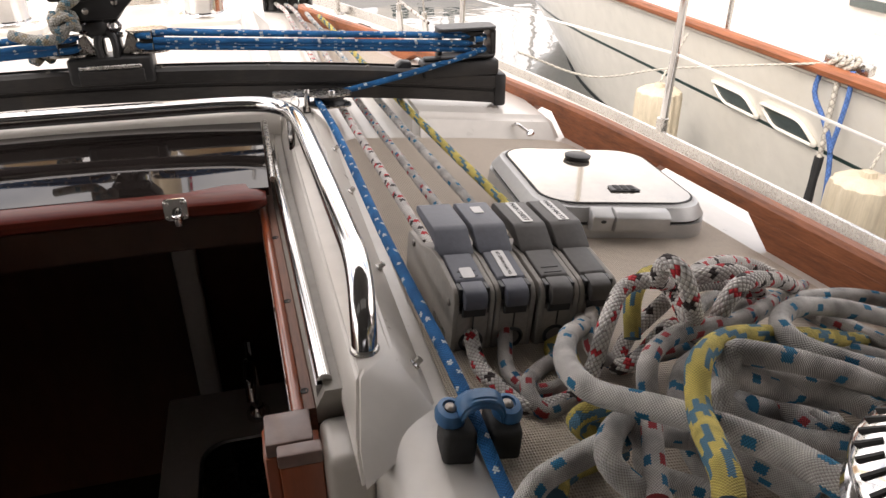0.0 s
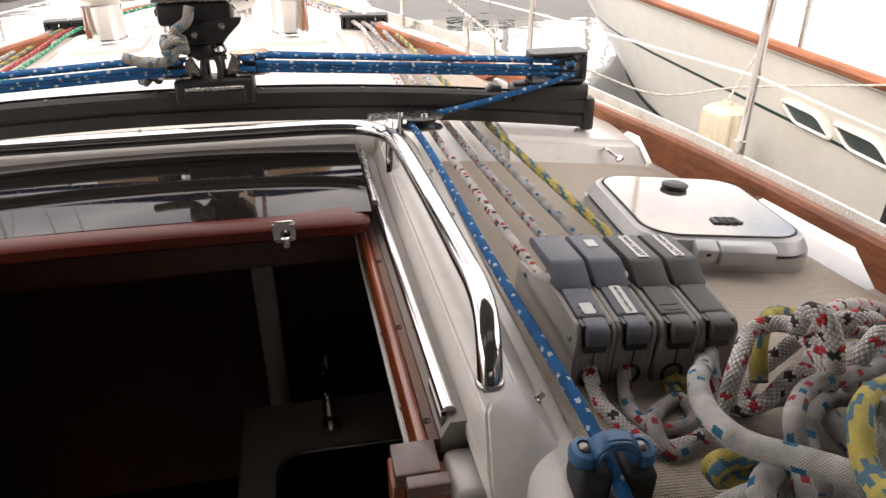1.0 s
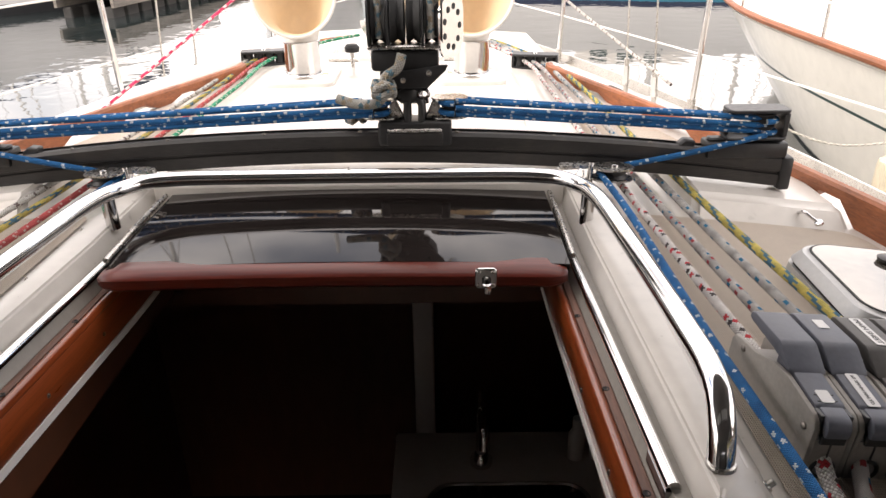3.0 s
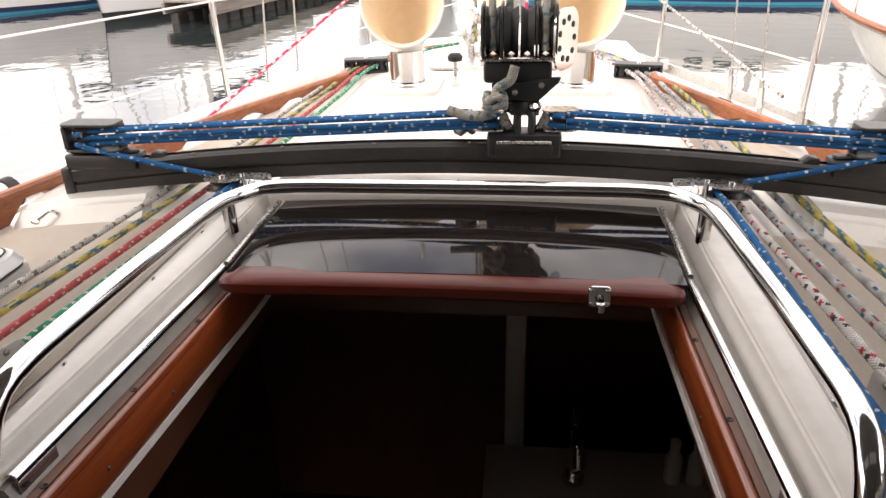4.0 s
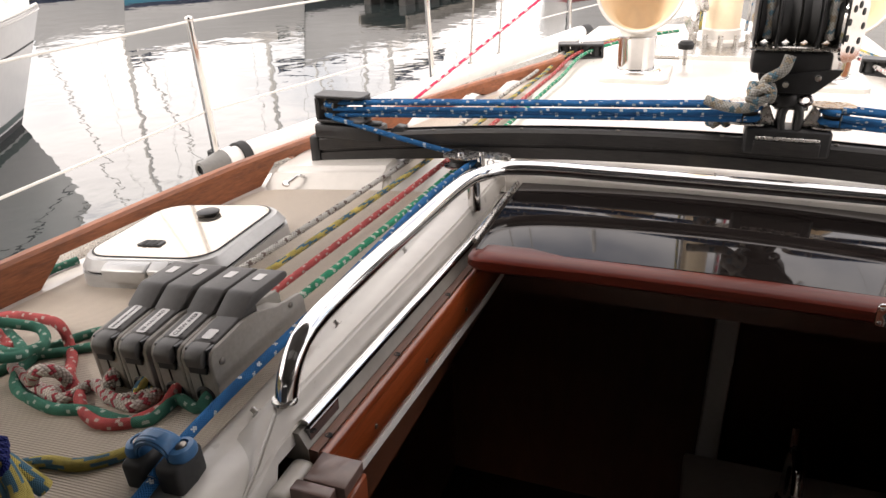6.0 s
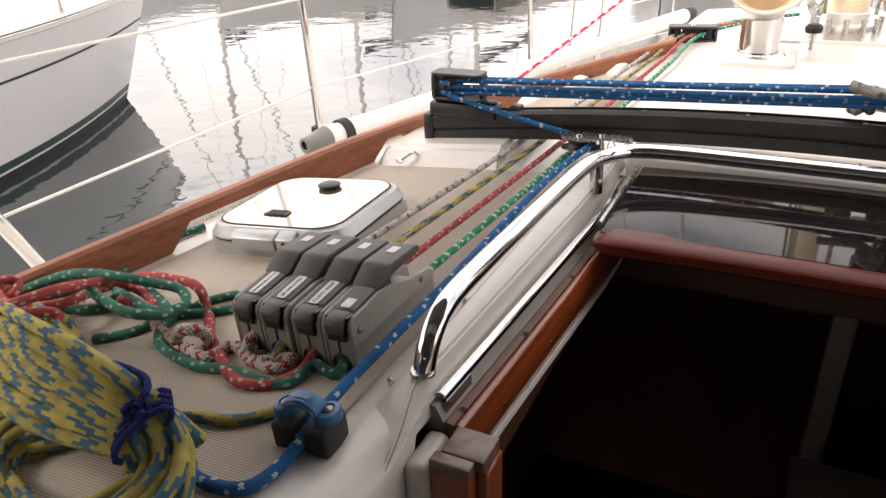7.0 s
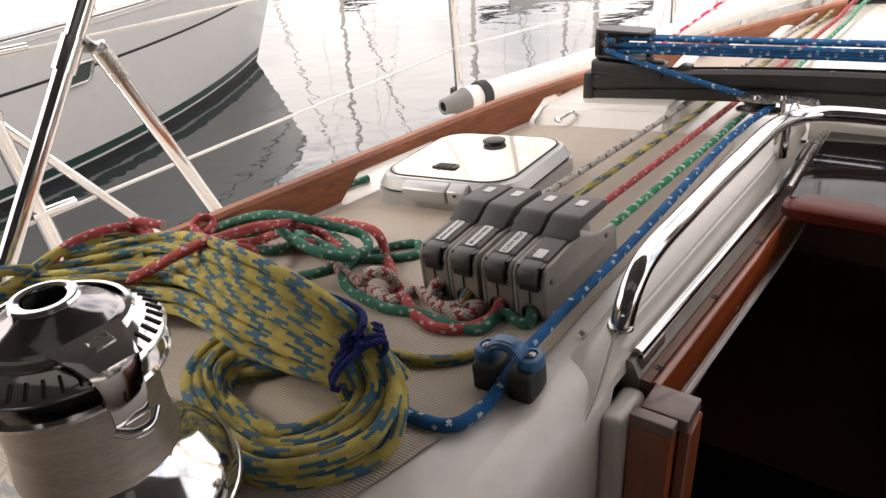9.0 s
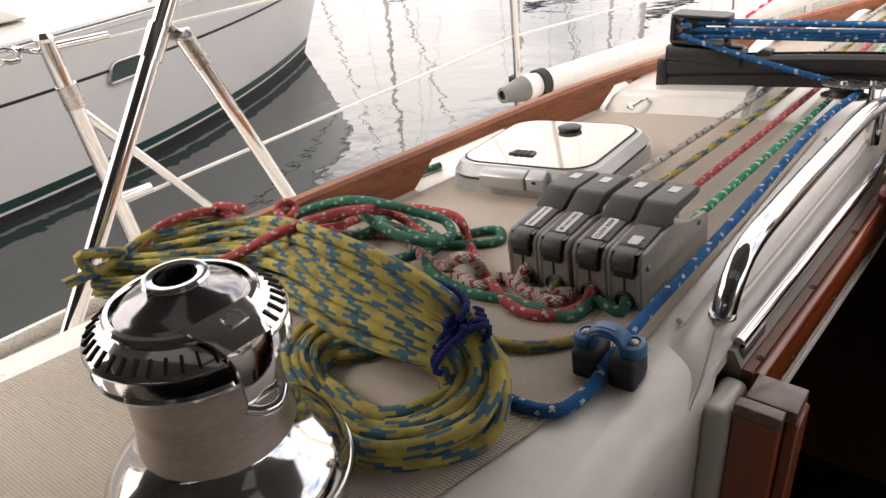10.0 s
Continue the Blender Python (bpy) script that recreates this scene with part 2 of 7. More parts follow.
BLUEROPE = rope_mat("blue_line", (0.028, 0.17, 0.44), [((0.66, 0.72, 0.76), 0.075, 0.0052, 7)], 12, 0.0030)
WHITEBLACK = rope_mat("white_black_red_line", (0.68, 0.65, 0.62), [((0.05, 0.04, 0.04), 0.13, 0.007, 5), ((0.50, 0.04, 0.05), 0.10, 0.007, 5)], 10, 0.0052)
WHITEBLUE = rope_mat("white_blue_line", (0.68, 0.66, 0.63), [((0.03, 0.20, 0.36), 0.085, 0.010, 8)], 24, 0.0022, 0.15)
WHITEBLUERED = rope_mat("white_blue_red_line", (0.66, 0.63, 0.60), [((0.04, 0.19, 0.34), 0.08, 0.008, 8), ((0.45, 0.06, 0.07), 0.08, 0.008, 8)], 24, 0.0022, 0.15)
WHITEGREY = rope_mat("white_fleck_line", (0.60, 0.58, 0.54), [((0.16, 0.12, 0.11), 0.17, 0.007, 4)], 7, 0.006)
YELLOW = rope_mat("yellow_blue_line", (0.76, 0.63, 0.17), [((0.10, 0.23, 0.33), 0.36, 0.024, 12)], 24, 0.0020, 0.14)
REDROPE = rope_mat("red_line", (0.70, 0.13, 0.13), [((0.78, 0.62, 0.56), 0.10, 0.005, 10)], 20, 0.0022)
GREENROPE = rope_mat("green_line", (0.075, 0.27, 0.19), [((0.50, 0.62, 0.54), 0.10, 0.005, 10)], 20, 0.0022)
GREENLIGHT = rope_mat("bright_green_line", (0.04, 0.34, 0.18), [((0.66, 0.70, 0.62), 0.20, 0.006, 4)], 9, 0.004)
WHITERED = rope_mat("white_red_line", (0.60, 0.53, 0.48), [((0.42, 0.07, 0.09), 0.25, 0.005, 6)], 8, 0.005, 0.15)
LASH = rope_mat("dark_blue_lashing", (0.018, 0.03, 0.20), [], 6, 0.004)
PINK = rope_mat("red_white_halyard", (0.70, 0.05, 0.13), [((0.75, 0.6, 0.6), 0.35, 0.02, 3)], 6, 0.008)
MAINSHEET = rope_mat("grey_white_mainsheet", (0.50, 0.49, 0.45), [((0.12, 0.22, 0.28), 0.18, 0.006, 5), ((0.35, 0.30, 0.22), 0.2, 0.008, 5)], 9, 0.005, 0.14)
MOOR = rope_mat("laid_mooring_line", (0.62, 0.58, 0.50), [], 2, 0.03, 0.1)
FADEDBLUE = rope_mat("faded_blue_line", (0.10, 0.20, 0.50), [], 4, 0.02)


def water_mat():
    m = bpy.data.materials.new("harbour_water")
    m.use_nodes = True
    n, l = m.node_tree.nodes, m.node_tree.links
    b = n["Principled BSDF"]
    b.inputs["Base Color"].default_value = (0.018, 0.024, 0.024, 1)
    b.inputs["Roughness"].default_value = 0.015
    b.inputs["IOR"].default_value = 1.6
    b.inputs["Specular IOR Level"].default_value = 1.0
    co = n.new("ShaderNodeTexCoord")
    big = n.new("ShaderNodeTexNoise")
    big.inputs["Scale"].default_value, big.inputs["Detail"].default_value = 1.7, 2
    small = n.new("ShaderNodeTexNoise")
    small.inputs["Scale"].default_value, small.inputs["Detail"].default_value = 5.5, 2
    gust = n.new("ShaderNodeTexNoise")
    gust.inputs["Scale"].default_value, gust.inputs["Detail"].default_value = 0.22, 2
    for t in (big, small, gust):
        l.new(co.outputs["Object"], t.inputs["Vector"])
    gr = n.new("ShaderNodeMapRange")
    gr.inputs["From Min"].default_value, gr.inputs["From Max"].default_value = 0.45, 0.65
    gr.inputs["To Min"].default_value, gr.inputs["To Max"].default_value = 0.12, 0.6
    l.new(gust.outputs["Fac"], gr.inputs["Value"])
    ml = n.new("ShaderNodeMath")
    ml.operation = "MULTIPLY"
    l.new(small.outputs["Fac"], ml.inputs[0])
    l.new(gr.outputs["Result"], ml.inputs[1])
    ad = n.new("ShaderNodeMath")
    ad.operation = "ADD"
    l.new(ml.outputs[0], ad.inputs[0])
    l.new(big.outputs["Fac"], ad.inputs[1])
    bp = n.new("ShaderNodeBump")
    bp.inputs["Strength"].default_value, bp.inputs["Distance"].default_value = 0.17, 0.05
    l.new(ad.outputs[0], bp.inputs["Height"])
    l.new(bp.outputs["Normal"], b.inputs["Normal"])
    return m


WATER = water_mat()


# ---- helpers for meshes ----
def finish(name, bm, material, parent=None, label="", smooth=True):
    me = bpy.data.meshes.new(name)
    bm.normal_update()
    bm.to_mesh(me)
    bm.free()
    me.materials.append(material)
    if smooth:
        for p in me.polygons:
            p.use_smooth = True
        me.set_sharp_from_angle(angle=radians(38))
    ob = new(name, me)
    if parent:
        ob.parent = parent
    if label:
        ob["label"] = label
    return ob


def part(name, bm, material, parent, label="", smooth=True):
    return finish(name, bm, material, parent, label, smooth)


def thing(name, label, category, group="", m=None):
    e = new(name)
    e.empty_display_size = 0.05
    if m:
        e.matrix_world = m
    return tagged(e, label, category, group)


def add(bm, other):
    """Join a second bmesh into the first."""
    me = bpy.data.meshes.new("tmp")
    other.to_mesh(me)
    other.free()
    bm.from_mesh(me)
    bpy.data.meshes.remove(me)
    return bm


def moved(bm, m):
    bmesh.ops.transform(bm, matrix=m, verts=bm.verts)
    return bm


def block(x0, x1, y0, y1, z0, z1, bevel=0.0, seg=2):
    bm = bmesh.new()
    bmesh.ops.create_cube(bm, size=1)
    for v in bm.verts:
        v.co = Vector(((x0 + x1) / 2 + v.co.x * (x1 - x0), (y0 + y1) / 2 + v.co.y * (y1 - y0), (z0 + z1) / 2 + v.co.z * (z1 - z0)))
    if bevel:
        bmesh.ops.bevel(bm, geom=bm.edges[:], offset=bevel, segments=seg, affect="EDGES", profile=0.5, clamp_overlap=True)
    return bm


def lathe(profile, seg=32, m=None):
    """Turn (radius, height) pairs round z."""
    bm = bmesh.new()
    rings = []
    for r, z in profile:
        if r < 1e-6:
            rings.append([bm.verts.new((0, 0, z))])
        else:
            rings.append([bm.verts.new((r * math.cos(2 * math.pi * i / seg), r * math.sin(2 * math.pi * i / seg), z)) for i in range(seg)])
    for a, b in zip(rings, rings[1:]):
        for i in range(seg):
            j = (i + 1) % seg
            if len(a) == 1 and len(b) == 1:
                continue
            if len(a) == 1:
                bm.faces.new((a[0], b[i], b[j]))
            elif len(b) == 1:
                bm.faces.new((a[i], a[j], b[0]))
            else:
                bm.faces.new((a[i], a[j], b[j], b[i]))
    bmesh.ops.recalc_face_normals(bm, faces=bm.faces[:])
    if m:
        moved(bm, m)
    return bm


def prism(outline, axis, a, b, bevel=0.0, seg=2):
    """Extrude a closed outline of (p, q) pairs along an axis from a to b."""
    def at(p, q, w):
        return {"x": (w, p, q), "y": (p, w, q), "z": (p, q, w)}[axis]
    bm = bmesh.new()
    lo = [bm.verts.new(at(p, q, a)) for p, q in outline]
    hi = [bm.verts.new(at(p, q, b)) for p, q in outline]
    n = len(outline)
    bm.faces.new(lo)
    bm.faces.new(hi[::-1])
    for i in range(n):
        j = (i + 1) % n
        bm.faces.new((lo[i], hi[i], hi[j], lo[j]))
    bmesh.ops.recalc_face_normals(bm, faces=bm.faces[:])
    if bevel:
        bmesh.ops.bevel(bm, geom=bm.edges[:], offset=bevel, segments=seg, affect="EDGES", profile=0.5, clamp_overlap=True)
    return bm


def smooth_path(pts, step, closed=False):
    """Points every step metres on a centripetal spline through pts."""
    P = [Vector(p) for p in pts]
    n = len(P)
    out = []
    for i in range(n if closed else n - 1):
        if closed:
            p0, p1, p2, p3 = P[(i - 1) % n], P[i], P[(i + 1) % n], P[(i + 2) % n]
        else:
            p1, p2 = P[i], P[i + 1]
            p0 = P[i - 1] if i else p1 * 2 - p2
            p3 = P[i + 2] if i + 2 < n else p2 * 2 - p1
        k = max(1, int((p2 - p1).length / step))
        t0, t1 = 0.0, max(1e-4, (p1 - p0).length ** 0.5)
        t2 = t1 + max(1e-4, (p2 - p1).length ** 0.5)
        t3 = t2 + max(1e-4, (p3 - p2).length ** 0.5)
        for j in range(k):
            t = t1 + (t2 - t1) * j / k
            a1 = p0 * ((t1 - t) / (t1 - t0)) + p1 * ((t - t0) / (t1 - t0))
            a2 = p1 * ((t2 - t) / (t2 - t1)) + p2 * ((t - t1) / (t2 - t1))
            a3 = p2 * ((t3 - t) / (t3 - t2)) + p3 * ((t - t2) / (t3 - t2))
            b1 = a1 * ((t2 - t) / (t2 - t0)) + a2 * ((t - t0) / (t2 - t0))
            b2 = a2 * ((t3 - t) / (t3 - t1)) + a3 * ((t - t1) / (t3 - t1))
            out.append(b1 * ((t2 - t) / (t2 - t1)) + b2 * ((t - t1) / (t2 - t1)))
    if not closed:
        out.append(P[-1])
    return out


def tube(pts, r, seg=12, step=0.01, closed=False, smooth=True, caps=True, wobble=0.0):
    """A tube along a smooth path, with the rope UV map."""
    path = smooth_path(pts, step, closed) if smooth else [Vector(p) for p in pts]
    bm = bmesh.new()
    uvl = bm.loops.layers.uv.new("rope")
    n = len(path)
    tan = [((path[(i + 1) % n] if closed or i + 1 < n else path[i]) - (path[i - 1] if closed or i else path[i])).normalized() for i in range(n)]
    side = tan[0].cross(Vector((0.13, 0.21, 1))).normalized()
    rings, lens, run = [], [], random.uniform(0, 4)
    turn0 = random.random()
    for i, p in enumerate(path):
        side = (side - tan[i] * side.dot(tan[i])).normalized()
        up = tan[i].cross(side)
        if i:
            run += (p - path[i - 1]).length
        lens.append(run)
        rr = r * (1 + wobble * math.sin(run * 70 + 1.3 * math.sin(run * 31)))
        rings.append([bm.verts.new(p + (side * math.cos(2 * math.pi * k / seg) + up * math.sin(2 * math.pi * k / seg)) * rr) for k in range(seg)])
    for i in range(n if closed else n - 1):
        a, b = rings[i], rings[(i + 1) % n]
        la, lb = lens[i], lens[i + 1] if i + 1 < n else run + (path[0] - path[-1]).length
        for k in range(seg):
            j = (k + 1) % seg
            f = bm.faces.new((a[k], a[j], b[j], b[k]))
            for lp, uv in zip(f.loops, ((la, turn0 + k / seg), (la, turn0 + (k + 1) / seg), (lb, turn0 + (k + 1) / seg), (lb, turn0 + k / seg))):
                lp[uvl].uv = uv
    if caps and not closed:
        bm.faces.new(rings[0][::-1])
        bm.faces.new(rings[-1])
    bmesh.ops.recalc_face_normals(bm, faces=bm.faces[:])
    return bm


def rod(a, b, r, seg=12):
    return tube([a, b], r, seg, 10, smooth=False)


def grid(fn, us, vs):
    """A sheet through fn(u, v)."""
    bm = bmesh.new()
    rows = [[bm.verts.new(fn(u, v)) for v in vs] for u in us]
    for i in range(len(us) - 1):
        for j in range(len(vs) - 1):
            bm.faces.new((rows[i][j], rows[i + 1][j], rows[i + 1][j + 1], rows[i][j + 1]))
    bmesh.ops.recalc_face_normals(bm, faces=bm.faces[:])
    return bm


def thick(bm, d):
    """Give a sheet depth, to the side away from its normals."""
    bmesh.ops.solidify(bm, geom=bm.faces[:], thickness=d)
    bmesh.ops.recalc_face_normals(bm, faces=bm.faces[:])
    return bm


def lin(a, b, n):
    return [a + (b - a) * i / n for i in range(n + 1)]


def screw(parent, p, r=0.0045, m=None, name="screw"):
    """A round-head screw with a cross slot."""
    bm = lathe([(r, 0), (r * 0.95, r * 0.35), (r * 0.5, r * 0.6), (0, r * 0.66)], 12)
    moved(bm, Matrix.Translation(p) @ (m or Matrix()))
    return part(name, bm, SCREWM, parent)


def roundrect(hx, hy, r, seg=6):
    out = []
    for cx, cy, a0 in ((hx - r, hy - r, 0), (-hx + r, hy - r, 90), (-hx + r, -hy + r, 180), (hx - r, -hy + r, 270)):
        for i in range(seg + 1):
            a = radians(a0 + 90 * i / seg)
            out.append((cx + r * math.cos(a), cy + r * math.sin(a)))
    return out


def deck_z(x):
    return 0.025 - 0.07 * x * x - 0.010 * x


def edge_x(y):
    """Half width of the coachroof."""
    d = y - 1.0
    return max(0.52, 1.005 - 0.19 * d - (0.10 * d * d if d > 0 else 0.0))


def hull_x(y):
    """Half width of the hull at the side deck."""
    return max(0.02, 1.72 * (1 - max(0.0, (y + 0.5) / 7.2) ** 2.2))


SIDE_Z, WATER_Z = -0.36, -1.35

# ---- water, shore and the floating docks ----
bm = grid(lambda u, v: (u, v, WATER_Z), lin(-900, 900, 6), lin(-900, 900, 6))
water = finish("water", bm, WATER, smooth=False)
tagged(water, "calm grey harbour water mirroring sky and masts", "water", kind="structure")


def shore():
    bm = grid(lambda u, v: (u, 62 + 6 * math.sin(u * 0.05) + v * 3, WATER_Z + v * (2.2 + 1.6 * noise.noise((u * 0.11, v, 0)) + 1.2 * noise.noise((u * 0.5, v * 2, 3)))), lin(-160, 160, 220), (0, 0.35, 0.7, 1.0, 1.15))
    thick(bm, 1.0)
    tagged(finish("backdrop", bm, TREES), "low dark wooded shore across the harbour", "shore", kind="structure")


shore()


def dock(cx, cy, length, width, turn):
    th = thing("floating_dock", "grey timber floating dock on dark piles", "dock", "docks", pose(cx, cy, WATER_Z, 0, 0, turn))
    n = int(length / 0.6)
    for i in range(n):
        x = -length / 2 + (i + 0.5) * length / n
        part("plank", block(x - 0.28, x + 0.28, -width / 2, width / 2, 0.42, 0.47, 0.008, 1), WOODD, th, smooth=False)
    for s in (-1, 1):
        part("fascia", block(-length / 2, length / 2, s * width / 2 - 0.03, s * width / 2 + 0.03, 0.2, 0.415), WOODD, th, smooth=False)
        for i in range(int(length / 0.55)):
            x = -length / 2 + 0.3 + i * 0.55
            part("float", block(x - 0.2, x + 0.2, s * width / 2 - 0.25, s * width / 2 - 0.06 if s > 0 else -width / 2 + 0.25, -0.3, 0.2, 0.02, 1) if s > 0 else block(x - 0.2, x + 0.2, -width / 2 + 0.06, -width / 2 + 0.25, -0.3, 0.2, 0.02, 1), DOCKDK, th, smooth=False)
    return th


def far_boat(x, y, turn, length, beam, stripe, bottom, mast, hull=None, free=1.15):
    """A moored yacht: hull with stripe and antifouling, deck, cabin, mast, boom and stays."""
    th = thing("moored_sailboat", "white moored sailing yacht with a bare mast", "sailboat", "far moored yachts", pose(x, y, WATER_Z, 0, 0, turn))

    def sec(u, v, k=1.0):
        w = beam / 2 * (1 - max(0, u * 1.06) ** 2.3) * (1 - 0.12 * max(0, -u)) * (0.80 + 0.20 * v) * k
        return max(w, 0.015)

    def shape(u, v):
        z0 = -0.4 + (free + 0.4 + 0.18 * u * u) * v
        return u * length / 2 + 0.35 * v * max(0, u) ** 3, z0
    for name, v0, v1, mt, out in (("hull_side", 0.36, 1.0, hull or HULLW, 0), ("bottom", 0.0, 0.29, bottom, 0), ("boot_stripe", 0.29, 0.36, stripe, 0.0)):
        bm = bmesh.new()
        for s in (-1, 1):
            add(bm, grid(lambda u, v: (shape(u, v)[0], s * sec(u, v), shape(u, v)[1]), lin(-1, 1, 24), lin(v0, v1, 5)))
        bmesh.ops.remove_doubles(bm, verts=bm.verts[:], dist=0.001)
        if name == "hull_side":
            add(bm, grid(lambda v, s: (-length / 2, s * sec(-1, v), shape(-1, v)[1]), lin(v0, v1, 3), (-1, 0, 1)))
        part(name, bm, mt, th)
    part("deck", grid(lambda u, s: (shape(u, 1)[0], s * sec(u, 1) * 0.98, shape(u, 1)[1] - 0.02 + 0.06 * (1 - s * s)), lin(-1, 1, 24), lin(-1, 1, 6)), GEL, th)
    cab = prism([(-0.12 * length, 0), (0.2 * length, 0), (0.15 * length, 0.35), (-0.12 * length, 0.45)], "y", -beam * 0.28, beam * 0.28, 0.05, 2)
    part("cabin", moved(cab, Matrix.Translation((0, 0, free - 0.02))), GEL, th)
    for s in (-1, 1):
        for i in range(3):
            part("cabin_window", block((-0.06 + 0.07 * i) * length - 0.2, (-0.06 + 0.07 * i) * length + 0.2, s * beam * 0.28 - 0.02, s * beam * 0.28 + 0.02, free + 0.12, free + 0.27, 0.01, 1), GLASSD, th)
    part("mast", rod((0.08 * length, 0, free + 0.3), (0.08 * length, 0, mast), 0.075, 10), STEELM, th)
    part("boom", rod((0.06 * length, 0, free + 1.2), (-0.32 * length, 0, free + 1.1), 0.06, 8), STEELM, th)
    part("furled_sail", tube([(0.05 * length, 0, free + 1.33), (-0.1 * length, 0, free + 1.3), (-0.3 * length, 0, free + 1.2)], 0.11, 8, 0.3), NAVY, th)
    for s in (-1, 1):
        part("spreader", rod((0.08 * length, 0, mast * 0.55), (0.06 * length, s * 0.9, mast * 0.56), 0.025, 6), STEELM, th)
        part("shroud", tube([(0.08 * length, 0, mast), (0.06 * length, s * 0.9, mast * 0.56), (0.05 * length, s * beam * 0.45, free)], 0.009, 5, smooth=False), STEELM, th)
    part("forestay", rod((0.08 * length, 0, mast), (length / 2, 0, free + 0.15), 0.03, 6), WIRE, th)
    part("backstay", rod((0.08 * length, 0, mast), (-length / 2, 0, free + 0.1), 0.009, 5), STEELM, th)
    return th


dock(-6.2, 19.2, 9.0, 1.2, 82)
dock(9.0, 22.0, 16.0, 1.3, 3)
dock(-15, 24.5, 22.0, 1.3, -3)
far_boat(-12.3, 19.6, -112, 9.5, 3.0, NAVY, TEAL, 13.0)
far_boat(-8.4, 19.3, -96, 8.5, 2.7, BOOT, BOOT, 11.5)
far_boat(-3.4, 21.5, -88, 9.0, 2.8, RED, RED, 12.5)
far_boat(4.6, 18.2, -15, 9.0, 2.8, NAVY, TEAL, 12.0)
far_boat(-18.5, 20.0, -80, 9.0, 2.8, NAVY, BOOT, 12.0)
far_boat(0.8, 27.0, -95, 10.0, 3.0, NAVY, BOOT, 13.5)
far_boat(-24.0, 14.0, -60, 10.0, 3.0, GREEN, BOOT, 13.0)
far_boat(-14.5, 30.0, -92, 10.0, 3.0, NAVY, BOOT, 14.0)
far_boat(10.5, 26.0, -100, 9.0, 2.9, NAVY, BOOT, 12.0)


# ---- the two boats alongside ----
def near_boat(name, label, cx, s, bow, rake, half, sheer, flare, paint, bands, full):
    """A neighbour's hull: s is the side that faces us. bands: (name, low, high, material) in shares of the height."""
    th = thing(name, label, "sailboat", "boats alongside")
    low, stern = WATER_Z - 0.35, -7.0

    def at(u, v, sd=s, out=0.0):
        yb = bow + rake * v
        y = stern + (yb - stern) * u
        hb = half * max(0.004, 1 - max(0.0, (u - full) / (1 - full)) ** 2.1) * (flare + (1 - flare) * v)
        hb *= 1 - 0.25 * max(0, 0.35 - u)
        return Vector((cx + sd * (hb + out), y, low + (sheer + 0.16 * max(0.0, u - 0.5) - low) * v))
    us = lin(0, 0.5, 8) + lin(0.5, 1, 36)[1:]
    for nm, v0, v1, mt in bands:
        bm = bmesh.new()
        for sd in (-1, 1):
            add(bm, grid(lambda u, v: at(u, v, sd), us, lin(v0, v1, 6)))
        bmesh.ops.remove_doubles(bm, verts=bm.verts[:], dist=0.002)
        bmesh.ops.recalc_face_normals(bm, faces=bm.faces[:])
        part(nm, bm, mt, th)
    part("deck", grid(lambda u, k: at(u, 1) * (0.5 + k / 2) + at(u, 1, -s) * (0.5 - k / 2) + Vector((0, 0, 0.05 * (1 - k * k) - 0.03)), us, lin(-1, 1, 6)), GEL, th)
    part("transom", grid(lambda v, k: at(0, v) * (0.5 + k / 2) + at(0, v, -s) * (0.5 - k / 2), lin(0, 1, 4), lin(-1, 1, 4)), paint, th)
    return th, at


def port_light(th, at, u, v, du, dv, frame_mat):
    """An oval-cornered hull window with a raised frame."""
    p, pu, pv = at(u, v), at(u + 0.004, v), at(u, v + 0.01)
    ax, ay = (pu - p).normalized(), (pv - p).normalized()
    nz = ax.cross(ay).normalized()
    if nz.dot(Vector((-p.x, -p.y, 0))) < 0:
        nz = -nz
    m = Matrix((ax, ay, nz)).transposed().to_4x4()
    m.translation = p
    w = part("window", moved(prism(roundrect(du - 0.01, dv - 0.01, 0.03), "z", -0.01, 0.012), m), GLASSD, th)
    part("window_frame", moved(tube([(*q, 0.012) for q in roundrect(du, dv, 0.04)], 0.012, 8, closed=True, smooth=False), m), frame_mat, w)


stbd, s_at = near_boat("neighbouring_sailboat", "cream-hulled sailing yacht with teak rail moored alongside", 4.37, -1, 8.2, 2.2, 1.65, -0.38, 0.70,
                       HULLC, [("bottom", 0, 0.27, BOOT), ("hull_side", 0.27, 0.695, HULLC), ("cove_stripe", 0.695, 0.712, GREEN), ("bulwark", 0.712, 1.0, HULLC)], 0.725)
part("teak_cap_rail", tube([s_at(u, 1.0, -1, 0.02) + Vector((0, 0, 0.02)) for u in lin(0, 0.997, 40)], 0.028, 8, 0.2), TEAK, stbd, "varnished teak cap rail")
for u in (0.6135, 0.588):
    port_light(stbd, s_at, u, 0.755, 0.155, 0.075, HULLC)
part("cabin", moved(prism([(-4, -0.25), (5.0, -0.25), (4.2, 0.22), (-4, 0.35)], "x", 3.5, 5.2, 0.06, 2), Matrix.Translation((0, 0, -0.2))), GEL, stbd)
for i in range(4):
    part("cabin_window", block(3.47, 3.515, -0.6 + i * 1.1, 0.1 + i * 1.1, -0.25, -0.08, 0.015, 2), GLASSD, stbd)
for i, u in enumerate((0.60, 0.70, 0.80, 0.89)):
    p = s_at(u, 1.0, -1, -0.06)
    part("stanchion", rod(p, p + Vector((0, 0, 0.62)), 0.013, 8), STEELM, stbd)
for z in (0.32, 0.62):
    part("lifeline", tube([s_at(u, 1.0, -1, -0.06) + Vector((0, 0, z)) for u in lin(0.3, 0.93, 12)], 0.005, 6, 0.3), WIRE, stbd)
